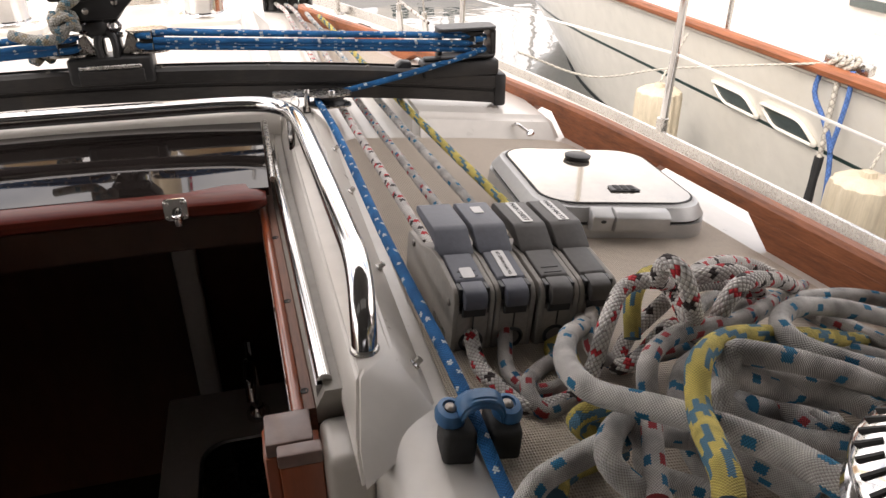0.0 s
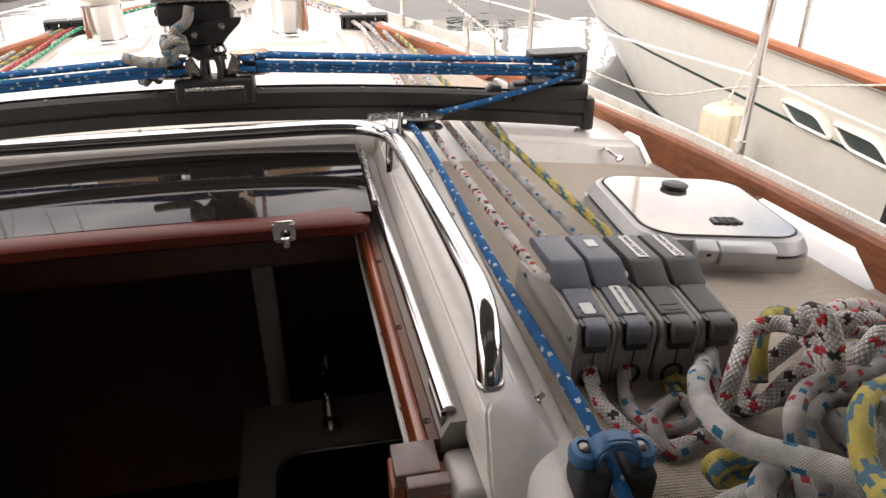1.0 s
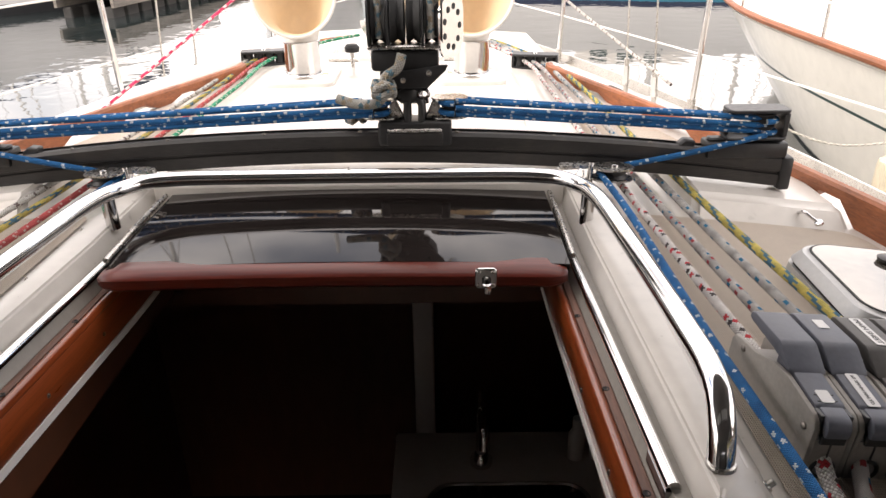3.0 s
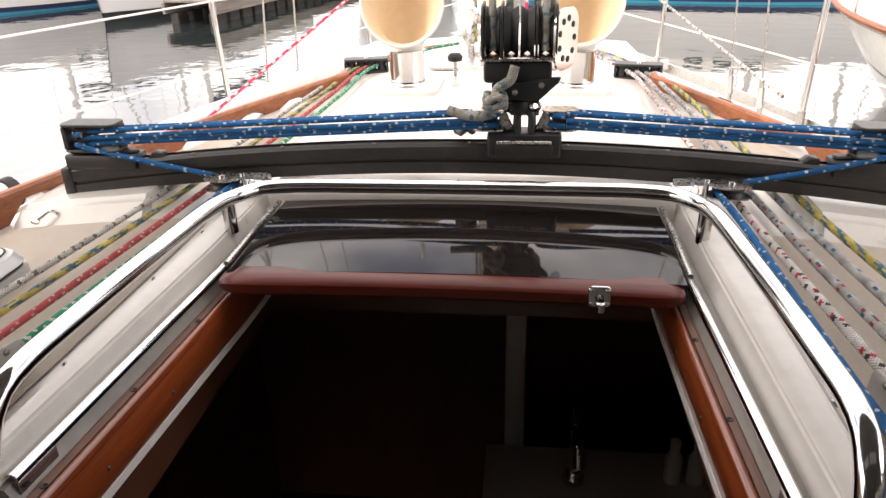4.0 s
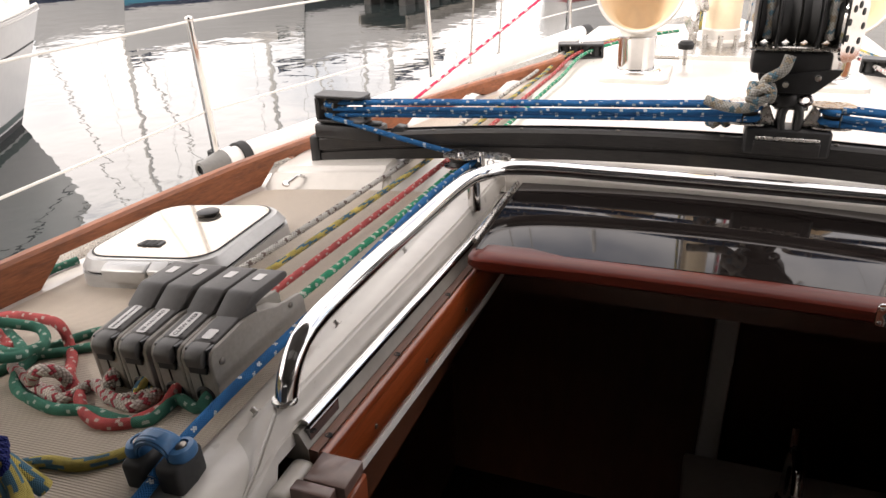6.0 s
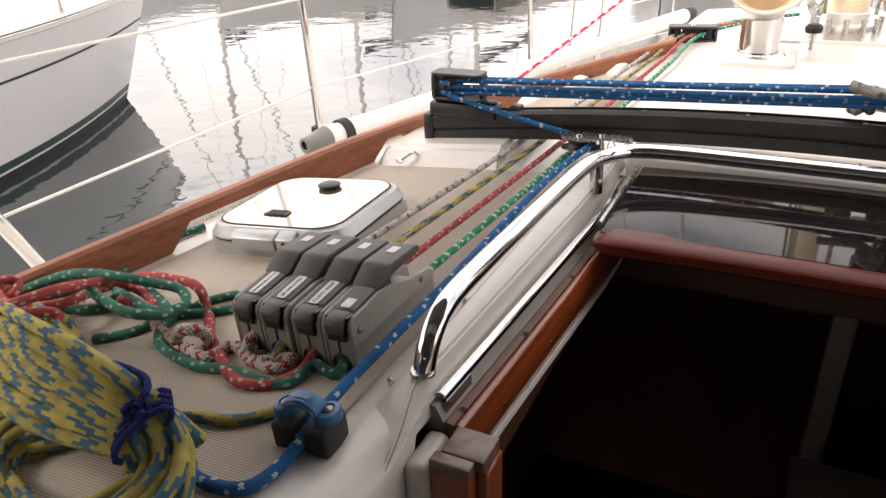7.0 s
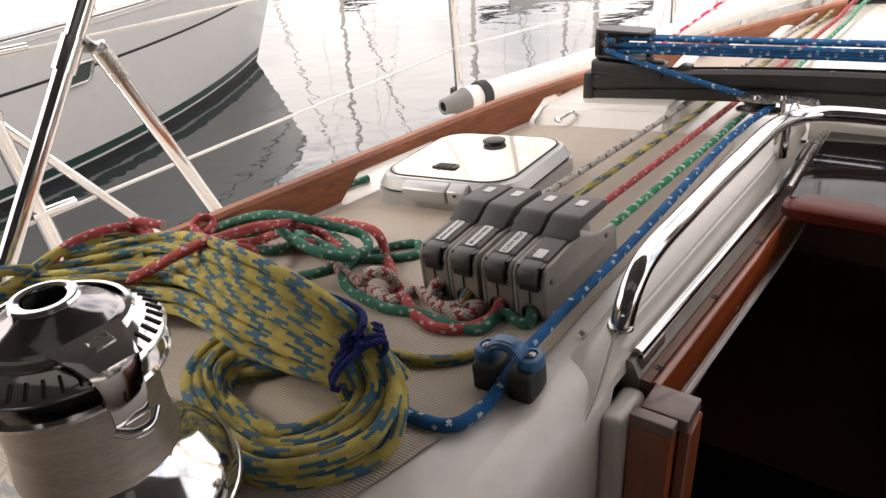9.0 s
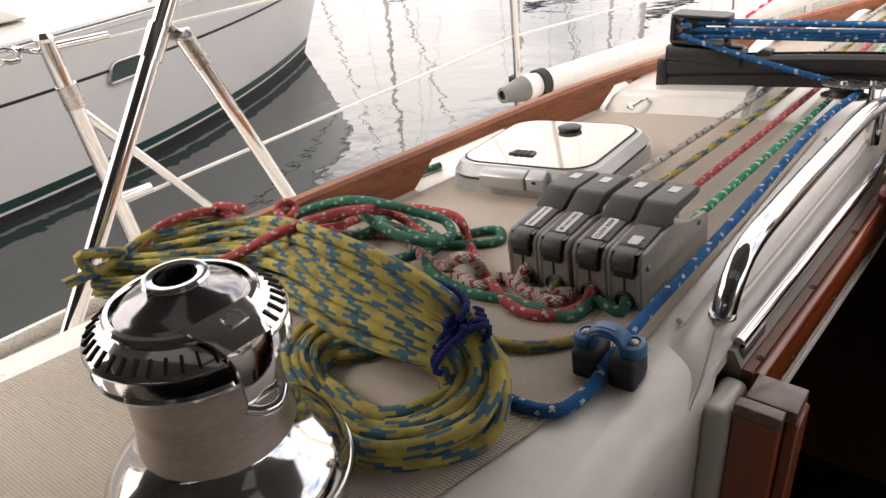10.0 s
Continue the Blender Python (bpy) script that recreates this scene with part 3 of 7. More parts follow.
part("mooring_cleat", moved(block(-0.02, 0.02, -0.13, 0.13, 0, 0.05, 0.012, 2), Matrix.Translation(s_at(0.549, 1.0, -1, -0.04) + Vector((0, 0, 0.03)))), STEELM, stbd)

prt, p_at = near_boat("neighbouring_sailboat", "white sailing yacht with dark green boot stripe moored close by", -6.55, 1, 5.1, 0.75, 1.75, -0.35, 0.86,
                      HULLW, [("bottom", 0, 0.29, BOOT), ("lower_stripe", 0.29, 0.303, HULLW), ("green_stripe", 0.303, 0.350, GREEN), ("hull_side", 0.350, 0.77, HULLW), ("black_stripe", 0.77, 0.785, BOOT), ("sheer_strake", 0.785, 1.0, HULLW)], 0.62)
part("toe_rail", tube([p_at(u, 1.0, 1, -0.01) + Vector((0, 0, 0.02)) for u in lin(0, 0.997, 40)], 0.02, 8, 0.2), STEELM, prt, "perforated grey toe rail")
port_light(prt, p_at, 0.745, 0.765, 0.17, 0.075, STEELM)
part("cabin", moved(prism([(-5, -0.1), (2.2, -0.1), (1.4, 0.32), (-5, 0.42)], "x", -7.4, -5.6, 0.06, 2), Matrix.Translation((0, 0, -0.2))), GEL, prt)
for i in range(3):
    part("cabin_window", block(-5.615, -5.57, -2.6 + i * 1.4, -1.7 + i * 1.4, -0.12, 0.06, 0.02, 2), GLASSD, prt)
for u in (0.66, 0.76, 0.86):
    p = p_at(u, 1.0, 1, -0.08)
    part("stanchion", rod(p, p + Vector((0, 0, 0.62)), 0.013, 8), STEELM, prt)
    part("stanchion_base", moved(lathe([(0.05, 0), (0.05, 0.012), (0.02, 0.02), (0.02, 0.07), (0, 0.07)], 16), Matrix.Translation(p)), STEELM, prt)
for z in (0.32, 0.62):
    part("lifeline", tube([p_at(u, 1.0, 1, -0.08) + Vector((0, 0, z)) for u in lin(0.3, 0.95, 12)], 0.005, 6, 0.3), WIRE, prt)
for th, cx, yy in ((stbd, 4.35, 3.0), (prt, -6.55, 0.5)):
    part("mast", rod((cx, yy, -0.1), (cx, yy, 12.0), 0.09, 10), STEELM, th)
    part("forestay", rod((cx, yy, 11.8), (cx, yy + 5.0, -0.2), 0.03, 6), WIRE, th)


def fender(x, y, ztop, r, h):
    th = thing("fender", "grubby cream vinyl fender hanging from a yacht's rail", "fender", "fenders", pose(x, y, ztop - h))
    prof = [(0, 0), (r * 0.5, 0.01), (r * 0.9, 0.03), (r, 0.07), (r, h - 0.06), (r * 0.95, h - 0.025), (r * 0.7, h - 0.006), (0.03, h), (0.025, h + 0.02), (0, h + 0.02)]
    b = lathe(prof, 104)
    for v in b.verts:
        a = math.atan2(v.co.y, v.co.x)
        k = 1 + 0.045 * math.cos(13 * a)
        v.co.x *= k
        v.co.y *= k
    part("body", b, FENDERM, th)
    part("lanyard", rod((0, 0, h + 0.03), (0.16, 0.05, h + 0.27), 0.006, 6), MOOR, th)


fender(2.50, 3.56, -0.66, 0.125, 0.52)
fender(2.50, 2.06, -0.60, 0.125, 0.6)
# lines on the neighbour's rail
cl = s_at(0.549, 1.0, -1, -0.02)
ln = thing("mooring_line", "laid cream mooring line made fast to a cleat", "rope", "dock lines")
part("line", tube([(1.52, 3.2, -0.33), (1.9, 3.2, -0.47), (2.3, 3.2, -0.46), cl + Vector((0, 0.02, 0.06))], 0.0048, 8, 0.05), MOOR, ln)
hang = thing("hanging_line", "laid cream line with black chafe sleeve hanging over the topsides", "rope", "dock lines")
part("line", tube([cl + Vector((0.02, 0, 0.08)), cl + Vector((-0.03, -0.02, 0.02)), cl + Vector((-0.04, -0.03, -0.3)), cl + Vector((-0.02, -0.02, -0.75)), cl + Vector((0.0, -0.06, -0.9))], 0.012, 8, 0.03), MOOR, hang)
part("chafe_sleeve", tube([cl + Vector((-0.04, -0.03, -0.34)), cl + Vector((-0.035, -0.02, -0.66))], 0.02, 8, 0.05, wobble=0.1), RUBBER, hang, "black chafe sleeve")
blu = thing("hanging_line", "faded blue line looped over a cleat", "rope", "dock lines")
part("line", tube([cl + Vector((-0.03, 0.08, 0.05)), cl + Vector((-0.04, 0.09, -0.08)), cl + Vector((-0.04, 0.0, -0.18)), cl + Vector((-0.03, -0.07, -0.3)), cl + Vector((-0.02, -0.08, -0.85)), cl + Vector((-0.02, 0.05, -0.93))], 0.011, 8, 0.03), FADEDBLUE, blu)
part("second_leg", tube([cl + Vector((-0.03, -0.08, 0.05)), cl + Vector((-0.04, -0.10, -0.05)), cl + Vector((-0.04, -0.08, -0.3))], 0.011, 8, 0.03), FADEDBLUE, blu)
for i in range(3):
    part("cleat_turn", tube([cl + Vector((0.03 * math.cos(a), -0.06 + 0.05 * i + 0.03 * math.sin(2 * a), 0.06 + 0.035 * math.sin(a))) for a in lin(0, 5.6, 8)], 0.011, 8, 0.02), MOOR, ln)

# ---- our own boat: hull, side decks, coachroof ----
ys = lin(-1.5, 6.6, 46)
bm = bmesh.new()
for s in (-1, 1):
    add(bm, grid(lambda y, v: (s * hull_x(y) * (0.86 + 0.14 * v), y, WATER_Z - 0.2 + (SIDE_Z - WATER_Z + 0.2) * v), ys, lin(0, 1, 4)))
hull = tagged(finish("hull", bm, HULLW), "white yacht hull", "hull", kind="structure")
bm = bmesh.new()
for s in (-1, 1):
    add(bm, grid(lambda y, k: (s * ((edge_x(min(y, 3.7)) - 0.03 if y < 3.7 else 0.0) * (1 - k) + hull_x(y) * k), y, SIDE_Z), [y for y in ys if y < 3.7], (0, 0.5, 1)))
add(bm, grid(lambda y, k: (k * hull_x(y), y, SIDE_Z + 0.03 * (1 - k * k)), [3.55] + [y for y in ys if y > 3.6], lin(-1, 1, 8)))
bmesh.ops.recalc_face_normals(bm, faces=bm.faces[:])
thick(bm, 0.02)
tagged(finish("side_deck", bm, GEL), "white moulded side deck", "deck", kind="structure")
HOLE_X, HOLE_Y0, HOLE_Y1, FWD_Y = 0.394, 0.487, 1.31, 3.6


def roof(x, y):
    return Vector((x, y, deck_z(x) - 0.02 * max(0, y - 2.4) ** 2))


bm = bmesh.new()
for s in (-1, 1):
    add(bm, grid(lambda y, k: roof(s * (0.445 + (edge_x(y) + 0.03 - 0.445) * k), y), lin(-0.9, HOLE_Y1, 24), lin(0, 1, 12)))
add(bm, grid(lambda y, k: roof(k * (edge_x(y) + 0.03), y), lin(HOLE_Y1, FWD_Y, 24), lin(-1, 1, 26)))
bmesh.ops.remove_doubles(bm, verts=bm.verts[:], dist=0.0005)
bmesh.ops.recalc_face_normals(bm, faces=bm.faces[:])
if sum(f.normal.z for f in bm.faces) < 0:
    bmesh.ops.reverse_faces(bm, faces=bm.faces[:])
for s in (-1, 1):
    add(bm, grid(lambda y, k: (s * (edge_x(y) + 0.03 + 0.05 * k), y, roof(s * (edge_x(y) + 0.03), y).z * (1 - k) + SIDE_Z * k), lin(-0.9, FWD_Y, 40), (0, 0.15, 1)))
add(bm, grid(lambda x, k: (x * (edge_x(FWD_Y) + 0.03), FWD_Y + 0.35 * k, roof(x * edge_x(FWD_Y), FWD_Y).z * (1 - k) + SIDE_Z * k), lin(-1, 1, 12), (0, 1)))
for s in (-1, 1):
    # inner edge, which rolls down into the cockpit aft of the hatch
    def roll(y, a):
        f = min(1.0, max(0.0, (0.565 - y) / 0.11))
        f = f * f * (3 - 2 * f)
        x = 0.445 - 0.05 * math.sin(a)
        return (s * x, y, deck_z(s * x) - f * (0.05 * (1 - math.cos(a)) + (0.4 if a > 1.58 else 0)))
    add(bm, grid(roll, lin(-0.9, 0.44, 8) + lin(0.45, 0.57, 13) + lin(0.6, HOLE_Y1, 8), lin(0, 0.5 * math.pi, 8) + [1.6]))
roof_ob = tagged(finish("coachroof", bm, GEL), "cream-white moulded fibreglass coachroof", "deck", kind="structure")


for s in (-1, 1):
    part("coaming_shelf", block(*sorted((s * 1.13, s * 1.31)), 0.20, 0.83, -0.36, -0.165, 0.012, 2), GEL, roof_ob)


def tread(name, y0, y1, xa, xb, s):
    """A non-skid panel 2 mm proud of the roof, with rounded corners."""
    r, n = 0.035, 14

    def inset(y):
        e = 0.0
        for yy in (y0, y1):
            d = abs(y - yy)
            if d < r:
                e = r - math.sqrt(max(0, r * r - (r - d) ** 2))
        return e
    yy = [y0 + r * k for k in (0, 0.1, 0.3, 0.6, 1)] + lin(y0 + r, y1 - r, n)[1:-1] + [y1 - r * k for k in (1, 0.6, 0.3, 0.1, 0)]
    bm = grid(lambda y, k: roof(s * ((xa(y) + inset(y)) * (1 - k) + (xb(y) - inset(y)) * k), y) + Vector((0, 0, 0.003)), yy, lin(0, 1, 8))
    bmesh.ops.recalc_face_normals(bm, faces=bm.faces[:])
    if sum(f.normal.z for f in bm.faces) < 0:
        bmesh.ops.reverse_faces(bm, faces=bm.faces[:])
    part(name, bm, NONSKID, roof_ob, "tan diamond non-skid panel")


for s in (-1, 1):
    tread("nonskid_panel", -0.85, 1.28, lambda y: 0.47 + 0.25 * max(0.0, 0.49 - y) if y > 0.2 else 0.5425, lambda y: edge_x(y) - 0.05, s)
    tread("nonskid_panel", 1.62, 2.1, lambda y: 0.50, lambda y: edge_x(y) - 0.06, s)
    # raised pad under the end of the track
    pad = bmesh.new()
    x0, x1, y0, y1 = 0.60, 0.90, 1.275, 1.60
    for (px, py, pz) in ((x0, y0, 0), (x1, y0, 0), (x1, y1, 0), (x0, y1, 0), (x0 + 0.012, y0 + 0.05, 1), (x1 - 0.012, y0 + 0.05, 1), (x1 - 0.012, y1, 1), (x0 + 0.012, y1, 1)):
        pad.verts.new((s * px, py, deck_z(s * px) + (-0.012 if pz == 0 else 0.036)))
    pad.verts.ensure_lookup_table()
    for q in ((0, 1, 5, 4), (1, 2, 6, 5), (2, 3, 7, 6), (3, 0, 4, 7), (4, 5, 6, 7)):
        pad.faces.new([pad.verts[i] for i in q])
    bmesh.ops.recalc_face_normals(pad, faces=pad.faces[:])
    bmesh.ops.bevel(pad, geom=pad.edges[:], offset=0.012, segments=3, affect="EDGES", clamp_overlap=True)
    part("track_pad", pad, GEL, roof_ob)

# raised box that carries the two vents, forward of the track
box = bmesh.new()
for x, y, z in ((-0.42, 1.46, 0.0), (0.42, 1.46, 0.0), (0.40, 2.42, 0.0), (-0.40, 2.42, 0.0), (-0.36, 1.62, 0.085), (0.36, 1.62, 0.085), (0.33, 2.30, 0.092), (-0.33, 2.30, 0.092)):
    box.verts.new((x, y, z))
box.verts.ensure_lookup_table()
for q in ((0, 1, 5, 4), (1, 2, 6, 5), (2, 3, 7, 6), (3, 0, 4, 7), (4, 5, 6, 7)):
    box.faces.new([box.verts[i] for i in q])
bmesh.ops.recalc_face_normals(box, faces=box.faces[:])
bmesh.ops.bevel(box, geom=box.edges[:], offset=0.03, segments=4, affect="EDGES", clamp_overlap=True)
part("sea_hood", box, GEL, roof_ob, "raised cream sea hood")
for s in (-1, 1):
    part("vent_base", moved(prism(roundrect(0.095, 0.11, 0.03), "z", 0.07, 0.112, 0.008, 2), Matrix.Translation((s * 0.225, 2.06, -0.012))), GEL, roof_ob)

def taper(s, y):
    """Outboard shift of the slide and runner, which close in a little going forward."""
    y = min(1.1, y)
    return -0.0035 - 0.0276 * (y - 0.66) if s > 0 else 0.026 - 0.055 * (y - 0.60)


# coaming round the hatch: two side beams and a front wall
for s in (-1, 1):
    co = bmesh.new()
    sec = [(0.377, -0.001), (0.378, 0.014), (0.390, 0.041), (0.396, 0.044), (0.426, 0.044), (0.454, 0.010), (0.459, -0.001)]
    rows = [[co.verts.new((s * (x + (0.7 * taper(s, y) if i < 4 else 0)), y, z)) for i, (x, z) in enumerate(sec)] for y in (0.44, 0.66, 0.9, 1.1, 1.37)]
    for a, b in zip(rows, rows[1:]):
        for i in range(len(sec) - 1):
            co.faces.new((a[i], a[i + 1], b[i + 1], b[i]))
    # flat sloping aft end
    bmesh.ops.bisect_plane(co, geom=co.verts[:] + co.edges[:] + co.faces[:], plane_co=(s * 0.398, 0.575, 0.044), plane_no=(s * 0.25, -0.315, 0.6), clear_outer=True)
    end = [v for v in co.verts if v.co.y < 0.62]
    co.faces.new(sorted(end, key=lambda v: math.atan2(v.co.z - 0.012, abs(v.co.x) - 0.425)))
    co.faces.new(rows[-1])
    bmesh.ops.recalc_face_normals(co, faces=co.faces[:])
    bmesh.ops.bevel(co, geom=[e for e in co.edges if e.calc_face_angle(0) > 0.2], offset=0.003, segments=2, affect="EDGES", clamp_overlap=True)
    part("coaming", co, GEL, roof_ob)
part("coaming_front", prism([(1.312, -0.02), (1.312, 0.056), (1.318, 0.061), (1.36, 0.063), (1.50, 0.045), (1.52, 0.0)], "x", -0.37, 0.37, 0.004, 2), GEL, roof_ob)

# ---- the cabin seen through the hatch ----
def room():
    z0, z1, x0, x1, y0, y1 = -1.75, -0.02, -0.74, 0.74, 0.50, 2.0
    def wallpart(name, bm, mt, label, cat):
        tagged(finish(name, bm, mt, smooth=False), label, cat, kind="structure")
    wallpart("floor", block(x0, x1, y0, y1, z0 - 0.03, z0), DARKWOOD, "dark teak cabin sole", "floor")
    wallpart("wall_north", block(x0, x1, y1, y1 + 0.03, z0, z1 - 0.2), DARKWOOD, "dark teak cabin bulkhead", "wall")
    for nm, a, b in (("wall_west", x0 - 0.03, x0), ("wall_east", x1, x1 + 0.03)):
        wallpart(nm, block(a, b, y0, y1, z0, z1 - 0.16), DARKWOOD, "dark teak cabin side", "wall")
    for nm, a, b in (("wall_south", x0, -0.40), ("wall_south_east", 0.40, x1)):
        wallpart(nm, block(a, b, y0 - 0.03, y0, z0, z1 - 0.16), DARKWOOD, "dark cabin aft bulkhead", "wall")
    bm = bmesh.new()
    for a, b, c, d in ((x0, -0.40, y0, 1.33), (0.40, x1, y0, 1.33), (x0, x1, 1.33, y1)):
        add(bm, block(a, b, c, d, -0.20, -0.17))
    wallpart("ceiling", bm, DARKWOOD, "dark cabin headlining", "ceiling")
    for s in (-1, 1):
        wallpart("hatch_trunk", block(*sorted((s * (0.352 if s > 0 else 0.375), s * 0.40)), 0.59, 1.33, -0.17, -0.035), DARKWOOD, "dark wooden hatch trunk", "trim")
    wallpart("hatch_trunk_front", block(-0.352, 0.352, 1.32, 1.345, -0.17, -0.03), DARKWOOD, "dark wooden hatch trunk", "trim")


room()
post = thing("cabin_post", "pale painted post in the dark cabin", "post")
part("shaft", block(0.06, 0.12, 1.85, 1.91, -1.75, -0.2, 0.012, 2), CABINW, post)
counter = thing("galley_counter", "pale laminate galley counter in the dark cabin", "counter")
bm = block(0.02, 0.735, 1.16, 1.62, -0.80, -0.76, 0.008, 2)
part("worktop", bm, CABINW, counter)
part("cabinet", block(0.05, 0.735, 1.18, 1.60, -1.75, -0.80), DARKWOOD, counter, smooth=False)
sink = thing("sink", "dark steel galley sink set in the counter", "sink")
part("rim", tube([(0.30 + px, 1.30 + py, -0.757) for px, py in roundrect(0.19, 0.12, 0.06)], 0.006, 6, closed=True, smooth=False), SINKM, sink)
part("basin", moved(prism(roundrect(0.185, 0.115, 0.06), "z", -0.003, 0.002), Matrix.Translation((0.30, 1.30, -0.757))), ACRYL, sink)
tap = thing("tap", "chrome galley tap beside the sink", "tap")
part("spout", tube([(0.24, 1.50, -0.76), (0.24, 1.50, -0.62), (0.24, 1.46, -0.57), (0.24, 1.40, -0.585), (0.24, 1.385, -0.62)], 0.013, 12, 0.01), STEEL, tap)
part("base", moved(lathe([(0.028, 0), (0.028, 0.012), (0.016, 0.03), (0, 0.03)], 20), Matrix.Translation((0.24, 1.50, -0.76))), STEEL, tap)
part("lever", tube([(0.24, 1.50, -0.63), (0.24, 1.53, -0.56)], 0.008, 8, 0.02), STEEL, tap)
for i, x in enumerate((0.48, 0.535)):
    bt = thing("bottle", "clear bottle standing on the galley counter", "bottle", "bottles", pose(x, 1.52, -0.76))
    part("body", lathe([(0, 0), (0.02, 0), (0.021, 0.07), (0.012, 0.09), (0.011, 0.105), (0, 0.105)], 16), CABINW, bt)
    part("cap", lathe([(0.013, 0.1), (0.013, 0.12), (0, 0.122)], 12), CABINW, bt)

# ---- canopy over the cockpit and the cockpit behind ----
cano = thing("bimini_canopy", "dark canvas canopy with clear panels over the cockpit", "canopy")
# front edge carried forward, out of view, so that it shades the near deck
part("canvas", thick(grid(lambda x, y: (x, y, 1.02 - 0.05 * x * x - 0.03 * (y + 1.0) ** 2), lin(-1.6, 1.6, 12), lin(-2.8, 0.95, 12)), 0.01), CANVAS, cano)
for s in (-1, 1):
    part("frame_tube", tube([(s * 1.2, -1.2, -0.1), (s * 1.22, -1.25, 0.6), (s * 1.1, -1.3, 0.93), (0, -1.3, 0.99)], 0.013, 8, 0.1), STEEL, cano)
# unseen sheets added to block side and aft light; port one shorter for sun
for s in (-1, 1):
    part("unseen_side_blocker", thick(grid(lambda y, z: (s * 1.58, y, z), lin(-2.8, 0.1 if s > 0 else -0.5, 6), lin(0.0, 0.86, 3)), 0.006), CANVAS, cano)
part("unseen_aft_blocker", thick(grid(lambda x, z: (x, -2.8, z), lin(-1.58, 1.58, 6), lin(0.0, 0.86, 3)), 0.006), CANVAS, cano)
for s in (-1, 1):
    part("clear_panel", thick(grid(lambda x, y: (x, y, 1.012 - 0.05 * x * x - 0.03 * (y + 1.0) ** 2 - 0.012), lin(*sorted((s * 0.08, s * 0.95)), 6), lin(-0.15, 0.12, 3)), 0.003), VINYL, cano, "pale clear roof panel")
well = bmesh.new()
for a in (block(-1.7, 1.7, -3.2, -3.1, -0.9, 0.1), block(-0.55, 0.55, -3.1, 0.47, -0.95, -0.9), block(-0.62, -0.55, -3.1, 0.42, -0.95, -0.02), block(0.55, 0.62, -3.1, 0.42, -0.95, -0.02),
          block(-1.7, -0.62, -3.1, -0.9, -0.2, -0.1), block(0.62, 1.7, -3.1, -0.9, -0.2, -0.1)):
    add(well, a)
tagged(finish("cockpit", well, GEL, smooth=False), "white moulded cockpit", "cockpit", kind="structure")
for s in (-1, 1):
    bk = block(*sorted((s * 0.3995, s * 0.44)), 0.489, 0.531, -0.95, -0.075)
    add(bk, block(*sorted((s * 0.4401, s * 0.62)), 0.489, 0.531, -0.95, -0.03))
    tagged(finish("bulkhead", bk, GEL, smooth=False), "cream companionway bulkhead", "bulkhead", kind="structure")


# ---- companionway: grab rail, slides, sliding hatch, trim ----
gr = thing("grab_rail", "polished stainless grab rail round the companionway hatch", "grab rail")
R_ = 0.0125
railz = 0.100
part("tube", tube([(-0.410, 0.602, 0.040), (-0.410, 0.613, 0.066), (-0.409, 0.640, 0.092), (-0.408, 0.675, railz), (-0.406, 0.74, railz + 0.002), (-0.398, 0.95, railz + 0.002), (-0.388, 1.13, railz), (-0.378, 1.188, railz - 0.006),
                   (-0.348, 1.228, railz - 0.006), (-0.30, 1.243, railz - 0.006), (-0.15, 1.248, railz - 0.006), (0, 1.249, railz - 0.006), (0.15, 1.248, railz - 0.006), (0.30, 1.243, railz - 0.006), (0.348, 1.228, railz - 0.006), (0.378, 1.188, railz - 0.006),
                   (0.388, 1.13, railz), (0.398, 0.95, railz + 0.002), (0.406, 0.74, railz + 0.002), (0.408, 0.675, railz), (0.407, 0.640, 0.092), (0.404, 0.612, 0.066), (0.402, 0.600, 0.040)], R_, 24, 0.012), STEEL, gr)
for s in (-1, 1):
    part("post", rod((s * 0.385, 1.172, 0.036), (s * 0.386, 1.172, 0.098), 0.011, 20), STEEL, gr)
    part("rivet", moved(lathe([(0.003, 0), (0.0028, 0.0025), (0, 0.0032)], 10), Matrix.Translation((-0.006, 1.249, railz + 0.0062))), STEELM, gr) if s > 0 else None
    part("foot_weld", moved(lathe([(0.0140, 0), (0.0136, 0.003), (0.0128, 0.004), (0, 0.004)], 20), Matrix.Translation((s * (0.402 if s > 0 else 0.410), 0.600, 0.0435))), STEELM, gr)

def along(outline, s, y0=0.588, y1=1.30, n=9, bevel=0.0):
    """Extrude an (x, z) outline fore and aft beside the opening, closing in with the taper."""
    bm = bmesh.new()
    rows = [[bm.verts.new((s * (x + taper(s, y)), y, z)) for x, z in outline] for y in lin(y0, y1, n)]
    m = len(outline)
    for p, q in zip(rows, rows[1:]):
        for i in range(m):
            bm.faces.new((p[i], p[(i + 1) % m], q[(i + 1) % m], q[i]))
    bm.faces.new(rows[0])
    bm.faces.new(rows[-1])
    bmesh.ops.recalc_face_normals(bm, faces=bm.faces[:])
    return bm


def arc(cx, cz, r, a0, a1, n=6):
    return [(cx + r * math.cos(radians(a)), cz + r * math.sin(radians(a))) for a in lin(a0, a1, n)]


